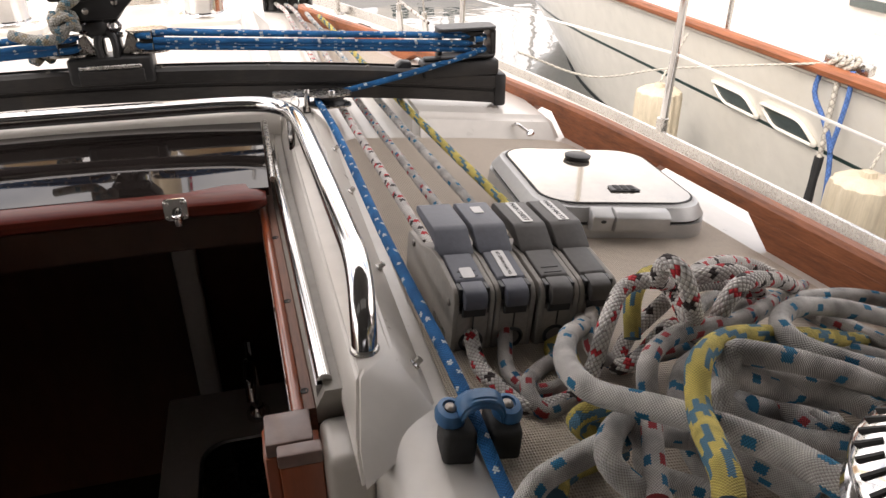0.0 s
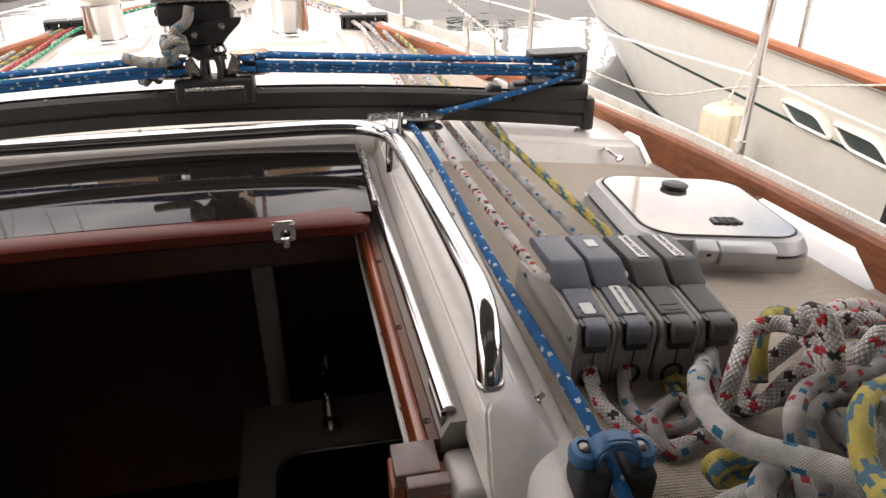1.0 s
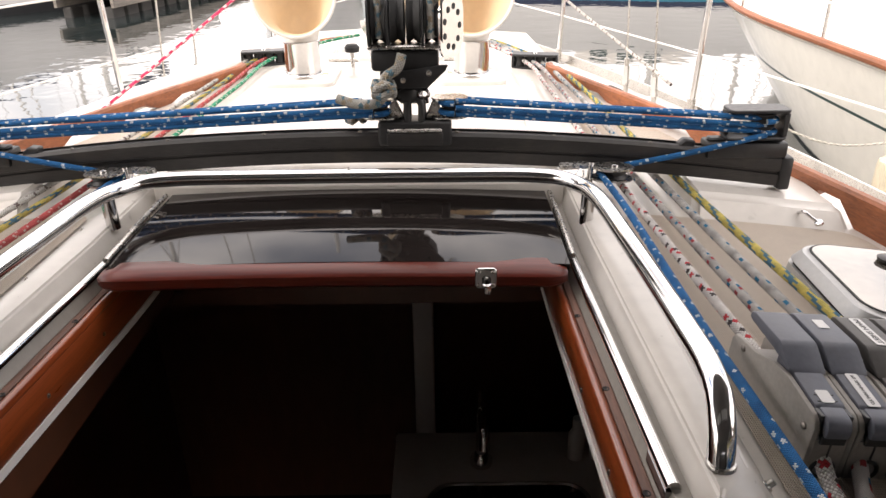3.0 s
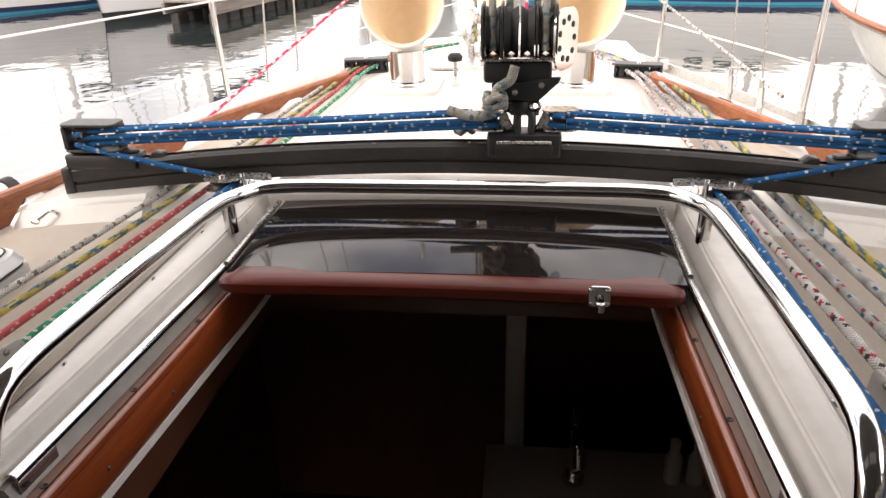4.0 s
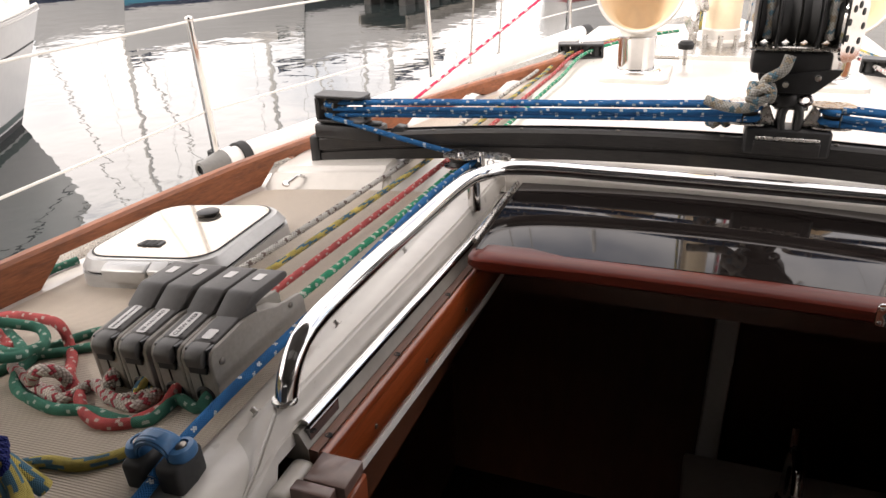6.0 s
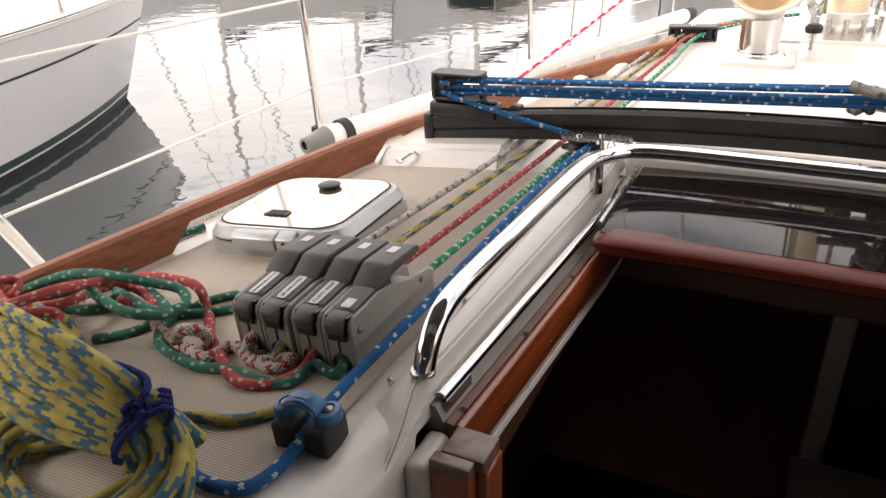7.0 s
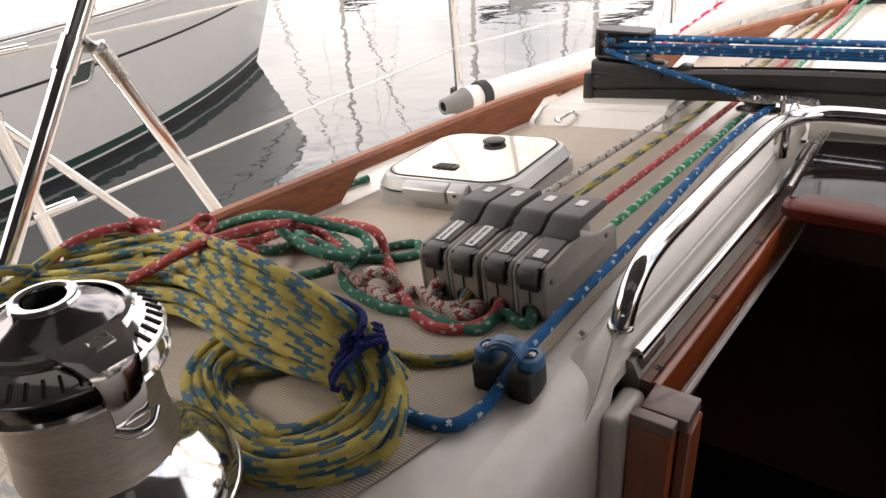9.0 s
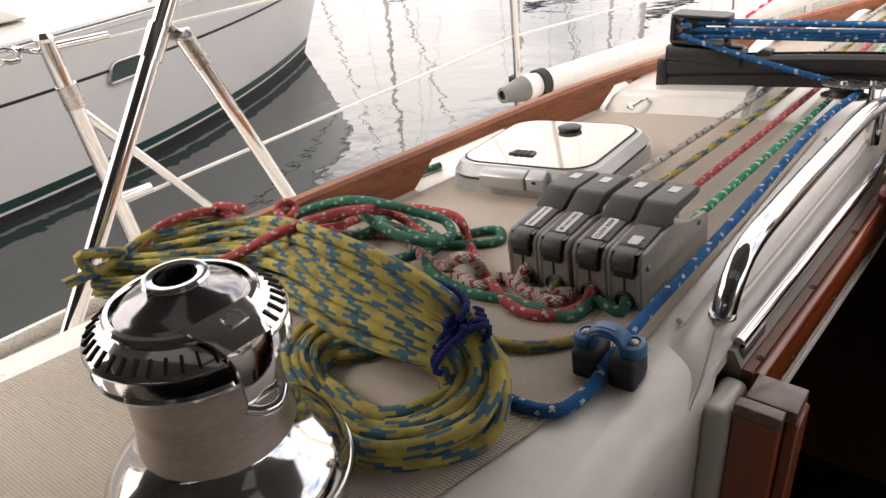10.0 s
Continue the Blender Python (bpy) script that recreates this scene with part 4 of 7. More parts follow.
for s in (-1, 1):
    ch = thing("hatch_slide", "chrome-capped slide rail for the companionway hatch", "hatch slide", "hatch slides")
    part("cap_strip", along([(0.3575, 0.0145)] + arc(0.3650, 0.0160, 0.0072, 175, -5, 9) + [(0.3722, 0.0145)], s, 0.600), STEEL, ch, "bright chrome cap strip")
    part("end_bracket", along([(0.3565, -0.001), (0.3565, 0.0142), (0.3625, 0.0142), (0.3625, -0.001)], s, 0.597, 0.655, 3), DKCHROME, ch, "dark metal end bracket")
    part("channel_side", along([(0.3545, -0.022), (0.3545, -0.004), (0.3635, 0.0142), (0.382, 0.0142), (0.382, -0.022)], s, 0.587, 1.31), SIDEPANEL, ch, "grey-cream stained channel side, darkened for shade", smooth=False)
    # wooden runner below it
    rn = thing("hatch_runner", "varnished mahogany runner beside the companionway opening", "wood trim", "runners")
    part("top_strip", along([(0.3435, -0.030), (0.3435, -0.0052), (0.3445, -0.0045), (0.3530, -0.0040), (0.3542, -0.0050), (0.3542, -0.030)], s), WORN, rn, "weathered grey-brown top strip")
    part("inner_strip", along([(0.3433, -0.026), (0.3430, -0.0062)] + arc(0.3370, -0.0082, 0.0055, 40, 165) + [(0.3315, -0.013), (0.3330, -0.015), (0.3335, -0.026)], s), MAHOGY, rn)
    part("side_board", along([(0.3425, -0.0265), (0.3350, -0.0265), (0.3348, -0.0165), (0.3335, -0.0160), (0.3325, -0.0175), (0.3325, -0.068), (0.3335, -0.0695), (0.346, -0.0695)], s), MAHOGY, rn)
    part("white_edge", along([(0.3335, -0.070), (0.3320, -0.0705), (0.3315, -0.081), (0.348, -0.081), (0.348, -0.070)], s), CABINW, rn, "thin white edge strip")
    for i in range(4):
        ya, yb = 0.615 + i * 0.165, 0.69 + i * 0.145
        part("screw_hole", moved(lathe([(0.0036, -0.002), (0.0042, 0.0005), (0.0036, 0.0008), (0.0026, 0.0001), (0, 0.0001)], 14), Matrix.Translation((s * (0.3465 + taper(s, ya)), ya, -0.0044))), RUBBER, rn, "dark plugged screw hole")
        screw(rn, (s * (0.3326 + taper(s, yb)), yb, -0.047), 0.0034, Matrix.Rotation(radians(-90 * s), 4, "Y"))
    PX, PI = (0.352, 0.306) if s > 0 else (0.370, 0.318)
    pb = thing("door_post", "varnished mahogany companionway post with worn cap", "post", "companionway posts")
    part("post", block(*sorted((s * (PI + 0.009), s * PX)), 0.531, 0.575, -0.95, -0.0165, 0.003, 2), POSTWOOD, pb)
    part("groove_strip", block(*sorted((s * (PI - 0.004), s * (PI + 0.0085))), 0.548, 0.5875, -0.95, -0.0165, 0.002, 1), POSTWOOD, pb)
    part("cap", block(*sorted((s * (PI - 0.001), s * (PX - 0.006))), 0.546, 0.5875, -0.016, -0.0015, 0.002, 2), WORN2, pb, "worn varnish cap block")
    part("cap_step", block(*sorted((s * (PI + 0.008), s * PX)), 0.530, 0.5455, -0.016, -0.0020, 0.002, 2), WORN2, pb)
    part("filler", block(*sorted((s * (PX + 0.0005), s * (0.396 if s > 0 else 0.398))), 0.522, 0.586, -0.60, -0.012, 0.010, 4), GEL, pb, "stained cream filler")

sl = thing("sliding_hatch", "smoked acrylic sliding hatch with mahogany handle bar, half open", "sliding hatch")


def bow_z(x):
    return 0.010 - 0.075 * x * x


part("panel", thick(grid(lambda x, y: (x, y, 0.034 + bow_z(x) * 0.9 + 0.006 * math.sin(math.pi * min(1, (y - 0.985) / 0.5))), lin(-0.335, 0.335, 24), lin(1.022, 1.308, 12)), 0.012), ACRYL, sl, "glossy smoked acrylic panel")
bar = bmesh.new()
secs = []
prof = [(0.958, 0.010), (0.953, 0.017), (0.953, 0.036), (0.960, 0.045), (0.978, 0.048), (0.998, 0.048), (1.004, 0.04), (1.004, 0.012), (0.99, 0.008), (0.97, 0.007)]
xs = [1.025 * x for x in [-0.328, -0.325, -0.318, -0.30] + lin(-0.27, 0.27, 18) + [0.30, 0.318, 0.325, 0.328]]
for x in xs:
    k = 1 - max(0, (abs(x) - 0.3075) / 0.0287) ** 2 * 0.45
    secs.append([bar.verts.new((x - 0.006, 1.020 + (py - 0.98) * k, 0.6 * bow_z(x) + 0.023 + (pz - 0.028) * k * 0.72)) for py, pz in prof])
for a, b in zip(secs, secs[1:]):
    for i in range(len(prof)):
        j = (i + 1) % len(prof)
        bar.faces.new((a[i], a[j], b[j], b[i]))
bar.faces.new(secs[0])
bar.faces.new(secs[-1])
bmesh.ops.recalc_face_normals(bar, faces=bar.faces[:])
part("handle_bar", bar, MAHOG, sl, "varnished mahogany handle bar")
lat = part("hasp", moved(prism(roundrect(0.0155, 0.0155, 0.006), "z", 0, 0.004, 0.001, 1), pose(0.212, 0.992, 0.032, 90)), STEEL, sl, "chrome hasp plate")
part("staple", moved(tube([(-0.004, 0, 0.002), (-0.004, 0, 0.012), (0, 0, 0.017), (0.004, 0, 0.012), (0.004, 0, 0.002)], 0.0028, 10, 0.003), pose(0.213, 0.991, 0.027, 90)), STEEL, lat)
part("lock_drop", moved(block(-0.005, 0.005, -0.013, 0.002, 0.008, 0.016, 0.003, 2), pose(0.214, 0.991, 0.025, 90)), STEEL, lat)
for q in ((-0.01, 0.01), (0.01, 0.01), (-0.01, -0.01), (0.01, -0.01)):
    part("screw", moved(lathe([(0.003, 0), (0.002, 0.0012), (0, 0.0014)], 10), pose(0.212 + q[0], 0.9878, 0.032 + q[1], 90)), STEELM, lat)
for s in (-1, 1):
    part("side_trim", tube([(s * 0.342, y, 0.034 + bow_z(0.335) * 0.9 + 0.004 + 0.005 * math.sin(math.pi * (y - 0.985) / 0.5)) for y in lin(1.04, 1.296, 6)], 0.0045, 10, 0.03), STEELM, sl, "grey metal edge trim")

# ---- mainsheet track ----
trk = thing("mainsheet_track", "black anodised mainsheet track across the coachroof", "track")


def trk_z(x):
    return 0.128 - 0.056 * (x / 0.82) ** 2


def trk_y(x):
    return 1.410 - 0.016 * (x / 0.82) ** 2


bm = bmesh.new()
tp = [(-0.018, -0.058), (-0.018, -0.036), (-0.014, -0.034), (-0.014, -0.030), (-0.020, -0.028), (-0.020, -0.006), (-0.015, 0.0), (-0.010, 0.001), (-0.010, -0.003), (0.010, -0.003), (0.010, 0.001), (0.015, 0.0), (0.020, -0.006), (0.020, -0.058)]
rows = []
for x in lin(-0.815, 0.802, 48):
    rows.append([bm.verts.new((x, trk_y(x) + a, trk_z(x) + b)) for a, b in tp])
for a, b in zip(rows, rows[1:]):
    for i in range(len(tp)):
        j = (i + 1) % len(tp)
        bm.faces.new((a[i], a[j], b[j], b[i]))
bm.faces.new(rows[0])
bm.faces.new(rows[-1])
bmesh.ops.recalc_face_normals(bm, faces=bm.faces[:])
part("beam", bm, ANOD, trk)
for x in (-0.807, 0.797):
    part("end_cap", block(x - 0.012, x + 0.012, trk_y(0.81) - 0.022, trk_y(0.81) + 0.024, trk_z(0.81) - 0.062, trk_z(0.81) + 0.003, 0.006, 2), BLACK, trk)
for i in range(9):
    x = -0.72 + 0.18 * i
    screw(trk, (x, trk_y(x) - 0.013, trk_z(x)), 0.004)


def sheave(r, w):
    return lathe([(0, -w / 2), (r, -w / 2), (r * 0.98, -w * 0.4), (r * 0.82, 0), (r * 0.98, w * 0.4), (r, w / 2), (0, w / 2)], 28)


def end_block(s):
    x = 0.728 * s - (0.010 if s > 0 else 0)
    z = trk_z(x)
    th = thing("track_end_block", "black twin-sheave block on the track end", "block", "track blocks", pose(x, trk_y(x), z))
    part("end_stop", block(-0.075, 0.075, -0.025, 0.025, -0.010, 0.020, 0.006, 2), BLACK, th, "black end stop")
    part("ridge", block(-0.07, 0.07, -0.012, 0.012, 0.020, 0.026, 0.003, 1), BLACK, th)
    for nm, z0, z1 in (("lower_plate", 0.0262, 0.031), ("top_plate", 0.076, 0.082)):
        part(nm, moved(prism(roundrect(0.056, 0.026, 0.012), "z", z0, z1, 0.0015, 1), Matrix.Translation((s * 0.012, -0.004, 0))), BLACK, th)
    part("outer_wall", block(*sorted((s * 0.056, s * 0.066)), -0.028, 0.02, 0.031, 0.076, 0.002, 1), BLACK, th)
    part("inner_wall", block(*sorted((s * -0.042, s * -0.034)), -0.008, 0.02, 0.031, 0.076, 0.002, 1), BLACK, th)
    for zz in (0.0425, 0.064):
        part("sheave", moved(sheave(0.022, 0.016), Matrix.Translation((s * 0.026, -0.004, zz))), RUBBER, th)
    part("cleat", moved(prism([(0, -0.012), (0.03, -0.012), (0.03, 0.010), (0.012, 0.012), (0, 0.002)], "y", -0.012, 0.012, 0.002, 1), Matrix.Translation((s * -0.095 - (0.03 if s > 0 else 0), 0, 0.012))), BLACK, th)


for s in (-1, 1):
    end_block(s)

CX = 0.102
car = thing("mainsheet_car", "black mainsheet traveller car with side sheaves", "traveller car", m=pose(CX, 1.410, 0.128))
part("slider", block(-0.068, 0.068, -0.029, 0.029, -0.024, 0.022, 0.006, 3), BLACK, car)
part("face_plate", block(-0.052, 0.052, -0.0325, -0.029, -0.022, 0.002, 0.001, 1), ANOD, car)
part("chrome_lip", block(-0.050, 0.050, -0.034, -0.029, 0.004, 0.010, 0.001, 1), STEELM, car, "bright metal lip")
for s in (-1, 1):
    part("wing", prism([(s * 0.018, 0.022), (s * 0.05, 0.022), (s * 0.046, 0.05), (s * 0.034, 0.058)], "y", -0.006, 0.006, 0.002, 1), STEELM, car, "angled metal cheek")
    for zz in (0.034, 0.052):
        part("side_sheave", moved(sheave(0.021, 0.015), Matrix.Translation((s * 0.07, 0, zz))), RUBBER, car)
    for zz in (0.0255, 0.0605):
        part("side_plate", moved(prism(roundrect(0.034, 0.022, 0.02), "z", zz - 0.0015, zz + 0.0015), Matrix.Translation((s * 0.064, 0, 0))), STEELM, car)
    part("upright", prism([(s * 0.006, 0.0225), (s * 0.022, 0.0225), (s * 0.020, 0.055), (s * 0.014, 0.066), (s * 0.006, 0.06)], "y", -0.011, 0.011, 0.002, 1), BLACK, car)
part("pin", rod((-0.026, 0, 0.054), (0.026, 0, 0.054), 0.005, 12), STEEL, car)

blk = thing("mainsheet_block", "black triple mainsheet block shackled to the car", "block", m=pose(CX - 0.012, 1.408, 0.150))
part("swivel", lathe([(0, 0.030), (0.016, 0.032), (0.024, 0.038), (0.028, 0.048), (0.026, 0.058), (0.014, 0.062), (0, 0.063)], 24), BLACK, blk)
for k in (-1, 1):
    part("yoke_leg", tube([(k * 0.012 + 0.012, -0.020, 0.000), (k * 0.014 + 0.012, -0.021, 0.018), (k * 0.011 + 0.012, -0.018, 0.034), (0.012, -0.014, 0.046)], 0.0062, 12, 0.006), BLACK, blk)
    part("swivel_eye", moved(tube([(0.009 * math.cos(a), 0, 0.008 * math.sin(a)) for a in lin(0, 2 * math.pi, 14)[:-1]], 0.0032, 8, closed=True, smooth=False), pose(0.006 + k * 0.024, -0.020, 0.050)), DKCHROME, blk)
part("cam_arm", prism([(-0.020, 0.064), (0.038, 0.064), (0.070, 0.094), (0.074, 0.104), (0.062, 0.104), (-0.030, 0.090)], "y", -0.036, -0.028, 0.002, 2), BLACK, blk)
for x, z in ((-0.006, 0.078), (0.040, 0.090)):
    part("arm_rivet", moved(lathe([(0.006, 0), (0.005, 0.002), (0, 0.0026)], 14), pose(x, -0.0362, z, 90)), STEEL, blk)
part("shackle", tube([(-0.02, 0, 0.042), (-0.023, 0, 0.06), (-0.012, 0, 0.078), (0.012, 0, 0.078), (0.023, 0, 0.06), (0.02, 0, 0.042)], 0.005, 10, 0.006), BLACK, blk)
part("head", prism([(-0.030, 0.055), (0.034, 0.055), (0.056, 0.082), (0.056, 0.092), (-0.048, 0.092), (-0.048, 0.082)], "y", -0.022, 0.018, 0.004, 2), BLACK, blk)
part("cam_housing", block(-0.062, 0.058, -0.032, 0.026, 0.092, 0.130, 0.007, 2), BLACK, blk)
part("cheek_band", block(-0.068, 0.064, -0.036, 0.03, 0.130, 0.139, 0.003, 1), STEELM, blk, "bright metal band")
for i, x in enumerate((-0.046, -0.014, 0.014, 0.046)):
    part("sheave", moved(sheave(0.042, 0.024), pose(x, 0, 0.178, 0, 90, 0)), RUBBER, blk)
for i, x in enumerate((-0.063, -0.030, 0.030, 0.063)):
    part("cheek", moved(prism(roundrect(0.046, 0.052, 0.026), "z", -0.002, 0.002, 0.001, 1), pose(x, 0, 0.180, 0, 90, 0)), BLACK, blk)
rat = part("drilled_cheek", moved(prism(roundrect(0.052, 0.044, 0.03), "z", -0.002, 0.002), pose(0.080, -0.012, 0.165, 0, 90, -28)), STEEL, blk, "drilled bright cheek plate")
for i in range(9):
    a = i * 0.7
    part("hole", moved(lathe([(0, -0.0006), (0.0055, -0.0006), (0.0055, 0.0006), (0, 0.0006)], 10), pose(0.080, -0.012, 0.165, 0, 0, -28) @ pose(0.0024, 0.029 * math.cos(a), 0.035 * math.sin(a), 0, 90, 0)), RUBBER, rat)
for x in (-0.04, 0.04):
    screw(blk, (x, -0.034, 0.139), 0.0055)
part("upper_axle", rod((-0.02, 0, 0.262), (0.05, 0, 0.262), 0.014, 16), BLACK, blk)

for s in (-1, 1):
    tb = thing("turning_block", "stainless-cheeked turning block at the hatch corner", "block", "turning blocks", pose(s * 0.464, 1.338, 0.064, 0, s * 4, s * 18))
    part("sheave", sheave(0.025, 0.014), BLACK, tb)
    for zz in (-0.010, 0.0105):
        pl = part("cheek", moved(prism(roundrect(0.040, 0.026, 0.024), "z", -0.0015, 0.0015), Matrix.Translation((s * -0.004, 0, zz))), STEELM, tb)
    part("axle", lathe([(0.007, 0), (0.007, 0.015), (0, 0.017)], 14), STEEL, tb)
    part("becket_plate", moved(prism(roundrect(0.030, 0.011, 0.010), "z", -0.002, 0.002), Matrix.Translation((s * -0.075, 0.012, 0.014))), STEELM, tb)
    part("pin_ring", tube([(s * -0.072 + 0.008 * math.cos(a), -0.004, 0.0 + 0.011 * math.sin(a)) for a in lin(0, 2 * math.pi, 12)[:-1]], 0.0012, 6, closed=True, smooth=False), STEEL, tb)
    part("clevis", rod((s * -0.045, 0.006, -0.02), (s * -0.045, 0.006, 0.02), 0.005, 12), STEEL, tb)
    part("strap", block(*sorted((s * -0.105, s * -0.035)), 0.006, 0.016, 0.007, 0.012, 0.001, 1), STEELM, tb)
    part("stand", rod((s * -0.04, 0.01, -0.06), (s * -0.045, 0.008, -0.012), 0.007, 12), BLACK, tb)
    # small eye on the pad
    pe = thing("pad_eye", "small stainless pad eye screwed to the coachroof", "pad eye", "pad eyes", pose(s * 0.812, 1.300, deck_z(s * 0.812) + 0.014, 28, 0, s * -60))
    part("bow", tube([(-0.024, 0, 0.003), (-0.014, 0, 0.008), (0, 0, 0.016), (0.014, 0, 0.008), (0.024, 0, 0.003)], 0.0032, 10, 0.004), STEEL, pe)
    for k in (-1, 1):
        part("flange", moved(lathe([(0.008, 0), (0.007, 0.004), (0.003, 0.006), (0, 0.006)], 14), Matrix.Translation((k * 0.027, 0, 0))), STEEL, pe)

# bolts and small fittings on the coaming sides
for s in (-1, 1):
    for y in (0.60, 0.79, 1.02, 1.2):
        bo = tagged(finish("coaming_bolt", moved(lathe([(0.0065, 0), (0.006, 0.003), (0.0035, 0.0045), (0.0035, 0.010), (0, 0.011)], 12), pose(s * 0.447, y, 0.016, 0, s * 45)), STEELM), "small stainless bolt in the hatch coaming", "bolt", "coaming bolts")


# ---- rope clutches ----
def words(txt, size, mt, parent, m):
    cu = bpy.data.curves.new("lettering", "FONT")
    cu.body, cu.size, cu.extrude = txt, size, 0.00015
    cu.align_x, cu.align_y = "CENTER", "CENTER"
    ob = bpy.data.objects.new("lettering", cu)
    scene.collection.objects.link(ob)
    dg = bpy.context.evaluated_depsgraph_get()
    me = bpy.data.meshes.new_from_object(ob.evaluated_get(dg))
    bpy.data.objects.remove(ob)
    me.materials.clear()
    me.materials.append(mt)
    o = new("lettering", me)
    o.parent = parent
    me.transform(m)
    return o


def clutch_pair(x0, y0, s, base_z, lever_mat, tags, turn):
    """Two rope clutches in one grey housing. x0: inner side; local x runs outboard."""
    th = thing("rope_clutch", "weathered grey double rope clutch with %s levers" % ("blue-grey" if lever_mat is LEVERB else "dark grey"), "rope clutch", "rope clutches", pose(x0, y0, base_z, 0, s * 4.6, turn) @ Matrix.Diagonal((1, 1.09, 0.93, 1)))
    W, L = 0.0865, 0.168
    side = [(0, 0.0), (0, 0.074), (0.004, 0.082), (0.010, 0.086), (0.040, 0.089), (0.060, 0.091), (0.085, 0.087), (0.118, 0.074), (L - 0.006, 0.067), (L, 0.058), (L, 0.0)]
    h = W / 2
    for i in range(2):
        xa = i * h
        for a, b in ((xa + 0.0003, xa + 0.0062), (xa + h - 0.0062, xa + h - 0.0003)):
            part("side_wall", prism(side, "x", *sorted((s * a, s * b)), 0.0018, 2), CLUTCH, th)
        core = [(0.002, 0.0), (0.002, 0.062), (0.012, 0.072), (0.10, 0.074), (0.14, 0.062), (L - 0.004, 0.045), (L - 0.004, 0.0)]
        part("core", prism(core, "x", *sorted((s * (xa + 0.0062), s * (xa + h - 0.0062)))), CLUTCH, th)
        # flat fore half between the walls, then a step up to the full-width grip
        flat = [(0.016, 0.074), (0.016, 0.0865), (0.019, 0.089), (0.064, 0.0945), (0.076, 0.1035), (0.090, 0.1035), (0.090, 0.076)]
        lv = part("lever", prism(flat, "x", *sorted((s * (xa + 0.0068), s * (xa + h - 0.0068))), 0.0012, 2), lever_mat, th, "blue-grey lever" if lever_mat is LEVERB else "dark grey lever")
        grip = [(0.058, 0.0925), (0.062, 0.0965), (0.083, 0.1110), (0.088, 0.1130), (0.142, 0.1115), (0.149, 0.1080), (0.150, 0.1010), (0.144, 0.0990), (0.096, 0.0975), (0.070, 0.0935)]
        part("grip", prism(grip, "x", *sorted((s * (xa + 0.0026), s * (xa + h - 0.0026))), 0.0024, 2), lever_mat, lv)
        nose = [(-0.0045, 0.066), (-0.0055, 0.078), (-0.002, 0.0850), (0.004, 0.0875), (0.0165, 0.0885), (0.0165, 0.074), (0.004, 0.072), (0.001, 0.066)]
        part("nose", prism(nose, "x", *sorted((s * (xa + 0.0098), s * (xa + h - 0.0098))), 0.0022, 2), lever_mat, lv)
        for k in (0.0078, h - 0.0078):
            part("lever_ear", block(*sorted((s * (xa + k - 0.0024), s * (xa + k + 0.0024))), 0.004, 0.0165, 0.070, 0.0868, 0.0008, 1), BLACK, lv)
        for y, z in ((0.022, 0.0896), (0.030, 0.0906)):
            part("moulded_line", block(*sorted((s * (xa + 0.012), s * (xa + h - 0.012))), y, y + 0.0008, z - 0.0006, z + 0.0005), BLACK, lv, smooth=False) if i == 0 or s < 0 else None
        part("latch_slot", block(*sorted((s * (xa + 0.0095), s * (xa + h - 0.0095))), -0.0020, 0.004, 0.0560, 0.0665, 0.001, 1), BLACK, th)
        part("seam", block(*sorted((s * (xa + h / 2 - 0.0005), s * (xa + h / 2 + 0.0005))), -0.0006, 0.006, 0.038, 0.056), BLACK, th)
        part("throat", moved(lathe([(0.0085, 0.010), (0.0085, 0.0), (0.0105, -0.002), (0.0125, -0.001), (0.0135, 0.002)], 24), pose(s * (xa + W / 4), 0.0005, 0.024, -90)), BLACK, th, "dark rope throat")
        part("throat_floor", moved(lathe([(0, 0), (0.0084, 0)], 20), pose(s * (xa + W / 4), 0.0012, 0.024, 90)), RUBBER, th)
        part("front_plate", moved(prism([(-W / 4 + 0.006, 0.0), (W / 4 - 0.006, 0.0), (W / 4 - 0.006, 0.060), (-W / 4 + 0.006, 0.060)], "y", 0.0008, 0.006), Matrix.Translation((s * (xa + W / 4), 0, 0))), CLUTCH, th)
        txt, place = tags[i]
        ya, yb, za, zb = ((0.089, 0.140, 0.1131, 0.1117) if place == "back" else (0.017, 0.060, 0.0889, 0.0941) if place == "front" else (0.020, 0.036, 0.0892, 0.0911))
        tilt = math.degrees(math.atan2(zb - za, yb - ya))
        mid = Matrix.Translation((s * (xa + W / 4), (ya + yb) / 2, (za + zb) / 2 + 0.0004)) @ pose(0, 0, 0, tilt)
        lb = part("label_tape", moved(prism(roundrect(0.0065, (yb - ya) / 2, 0.002), "z", -0.0002, 0.0005), mid), LABEL, lv, "white label tape")
        if txt:
            words(txt, min(0.0095, 1.62 * (yb - ya) / max(4, len(txt))), INK, lb, mid @ pose(0, 0, 0.0007, 0, 0, -90 if s > 0 else 90))
        if s < 0 or place == "front":
            pt = 0.122
            part("label_tape", moved(prism(roundrect(0.006, 0.008, 0.001), "z", -0.0002, 0.0005), Matrix.Translation((s * (xa + W / 4), pt, 0.1125)) @ pose(0, 0, 0, -1.6)), LABEL, lv, "white label tape")
    for y, z in ((0.014, 0.066), (0.140, 0.062)):
        screw(th, (s * 0.0002, y, z), 0.0042, Matrix.Rotation(radians(-90 * s), 4, "Y"))
    for i in range(7):
        part("moulded_rib", block(*sorted((s * -0.0006, s * 0.0008)), 0.018 + i * 0.006, 0.0205 + i * 0.006, 0.012, 0.026, 0, 1), CLUTCH, th, smooth=False)
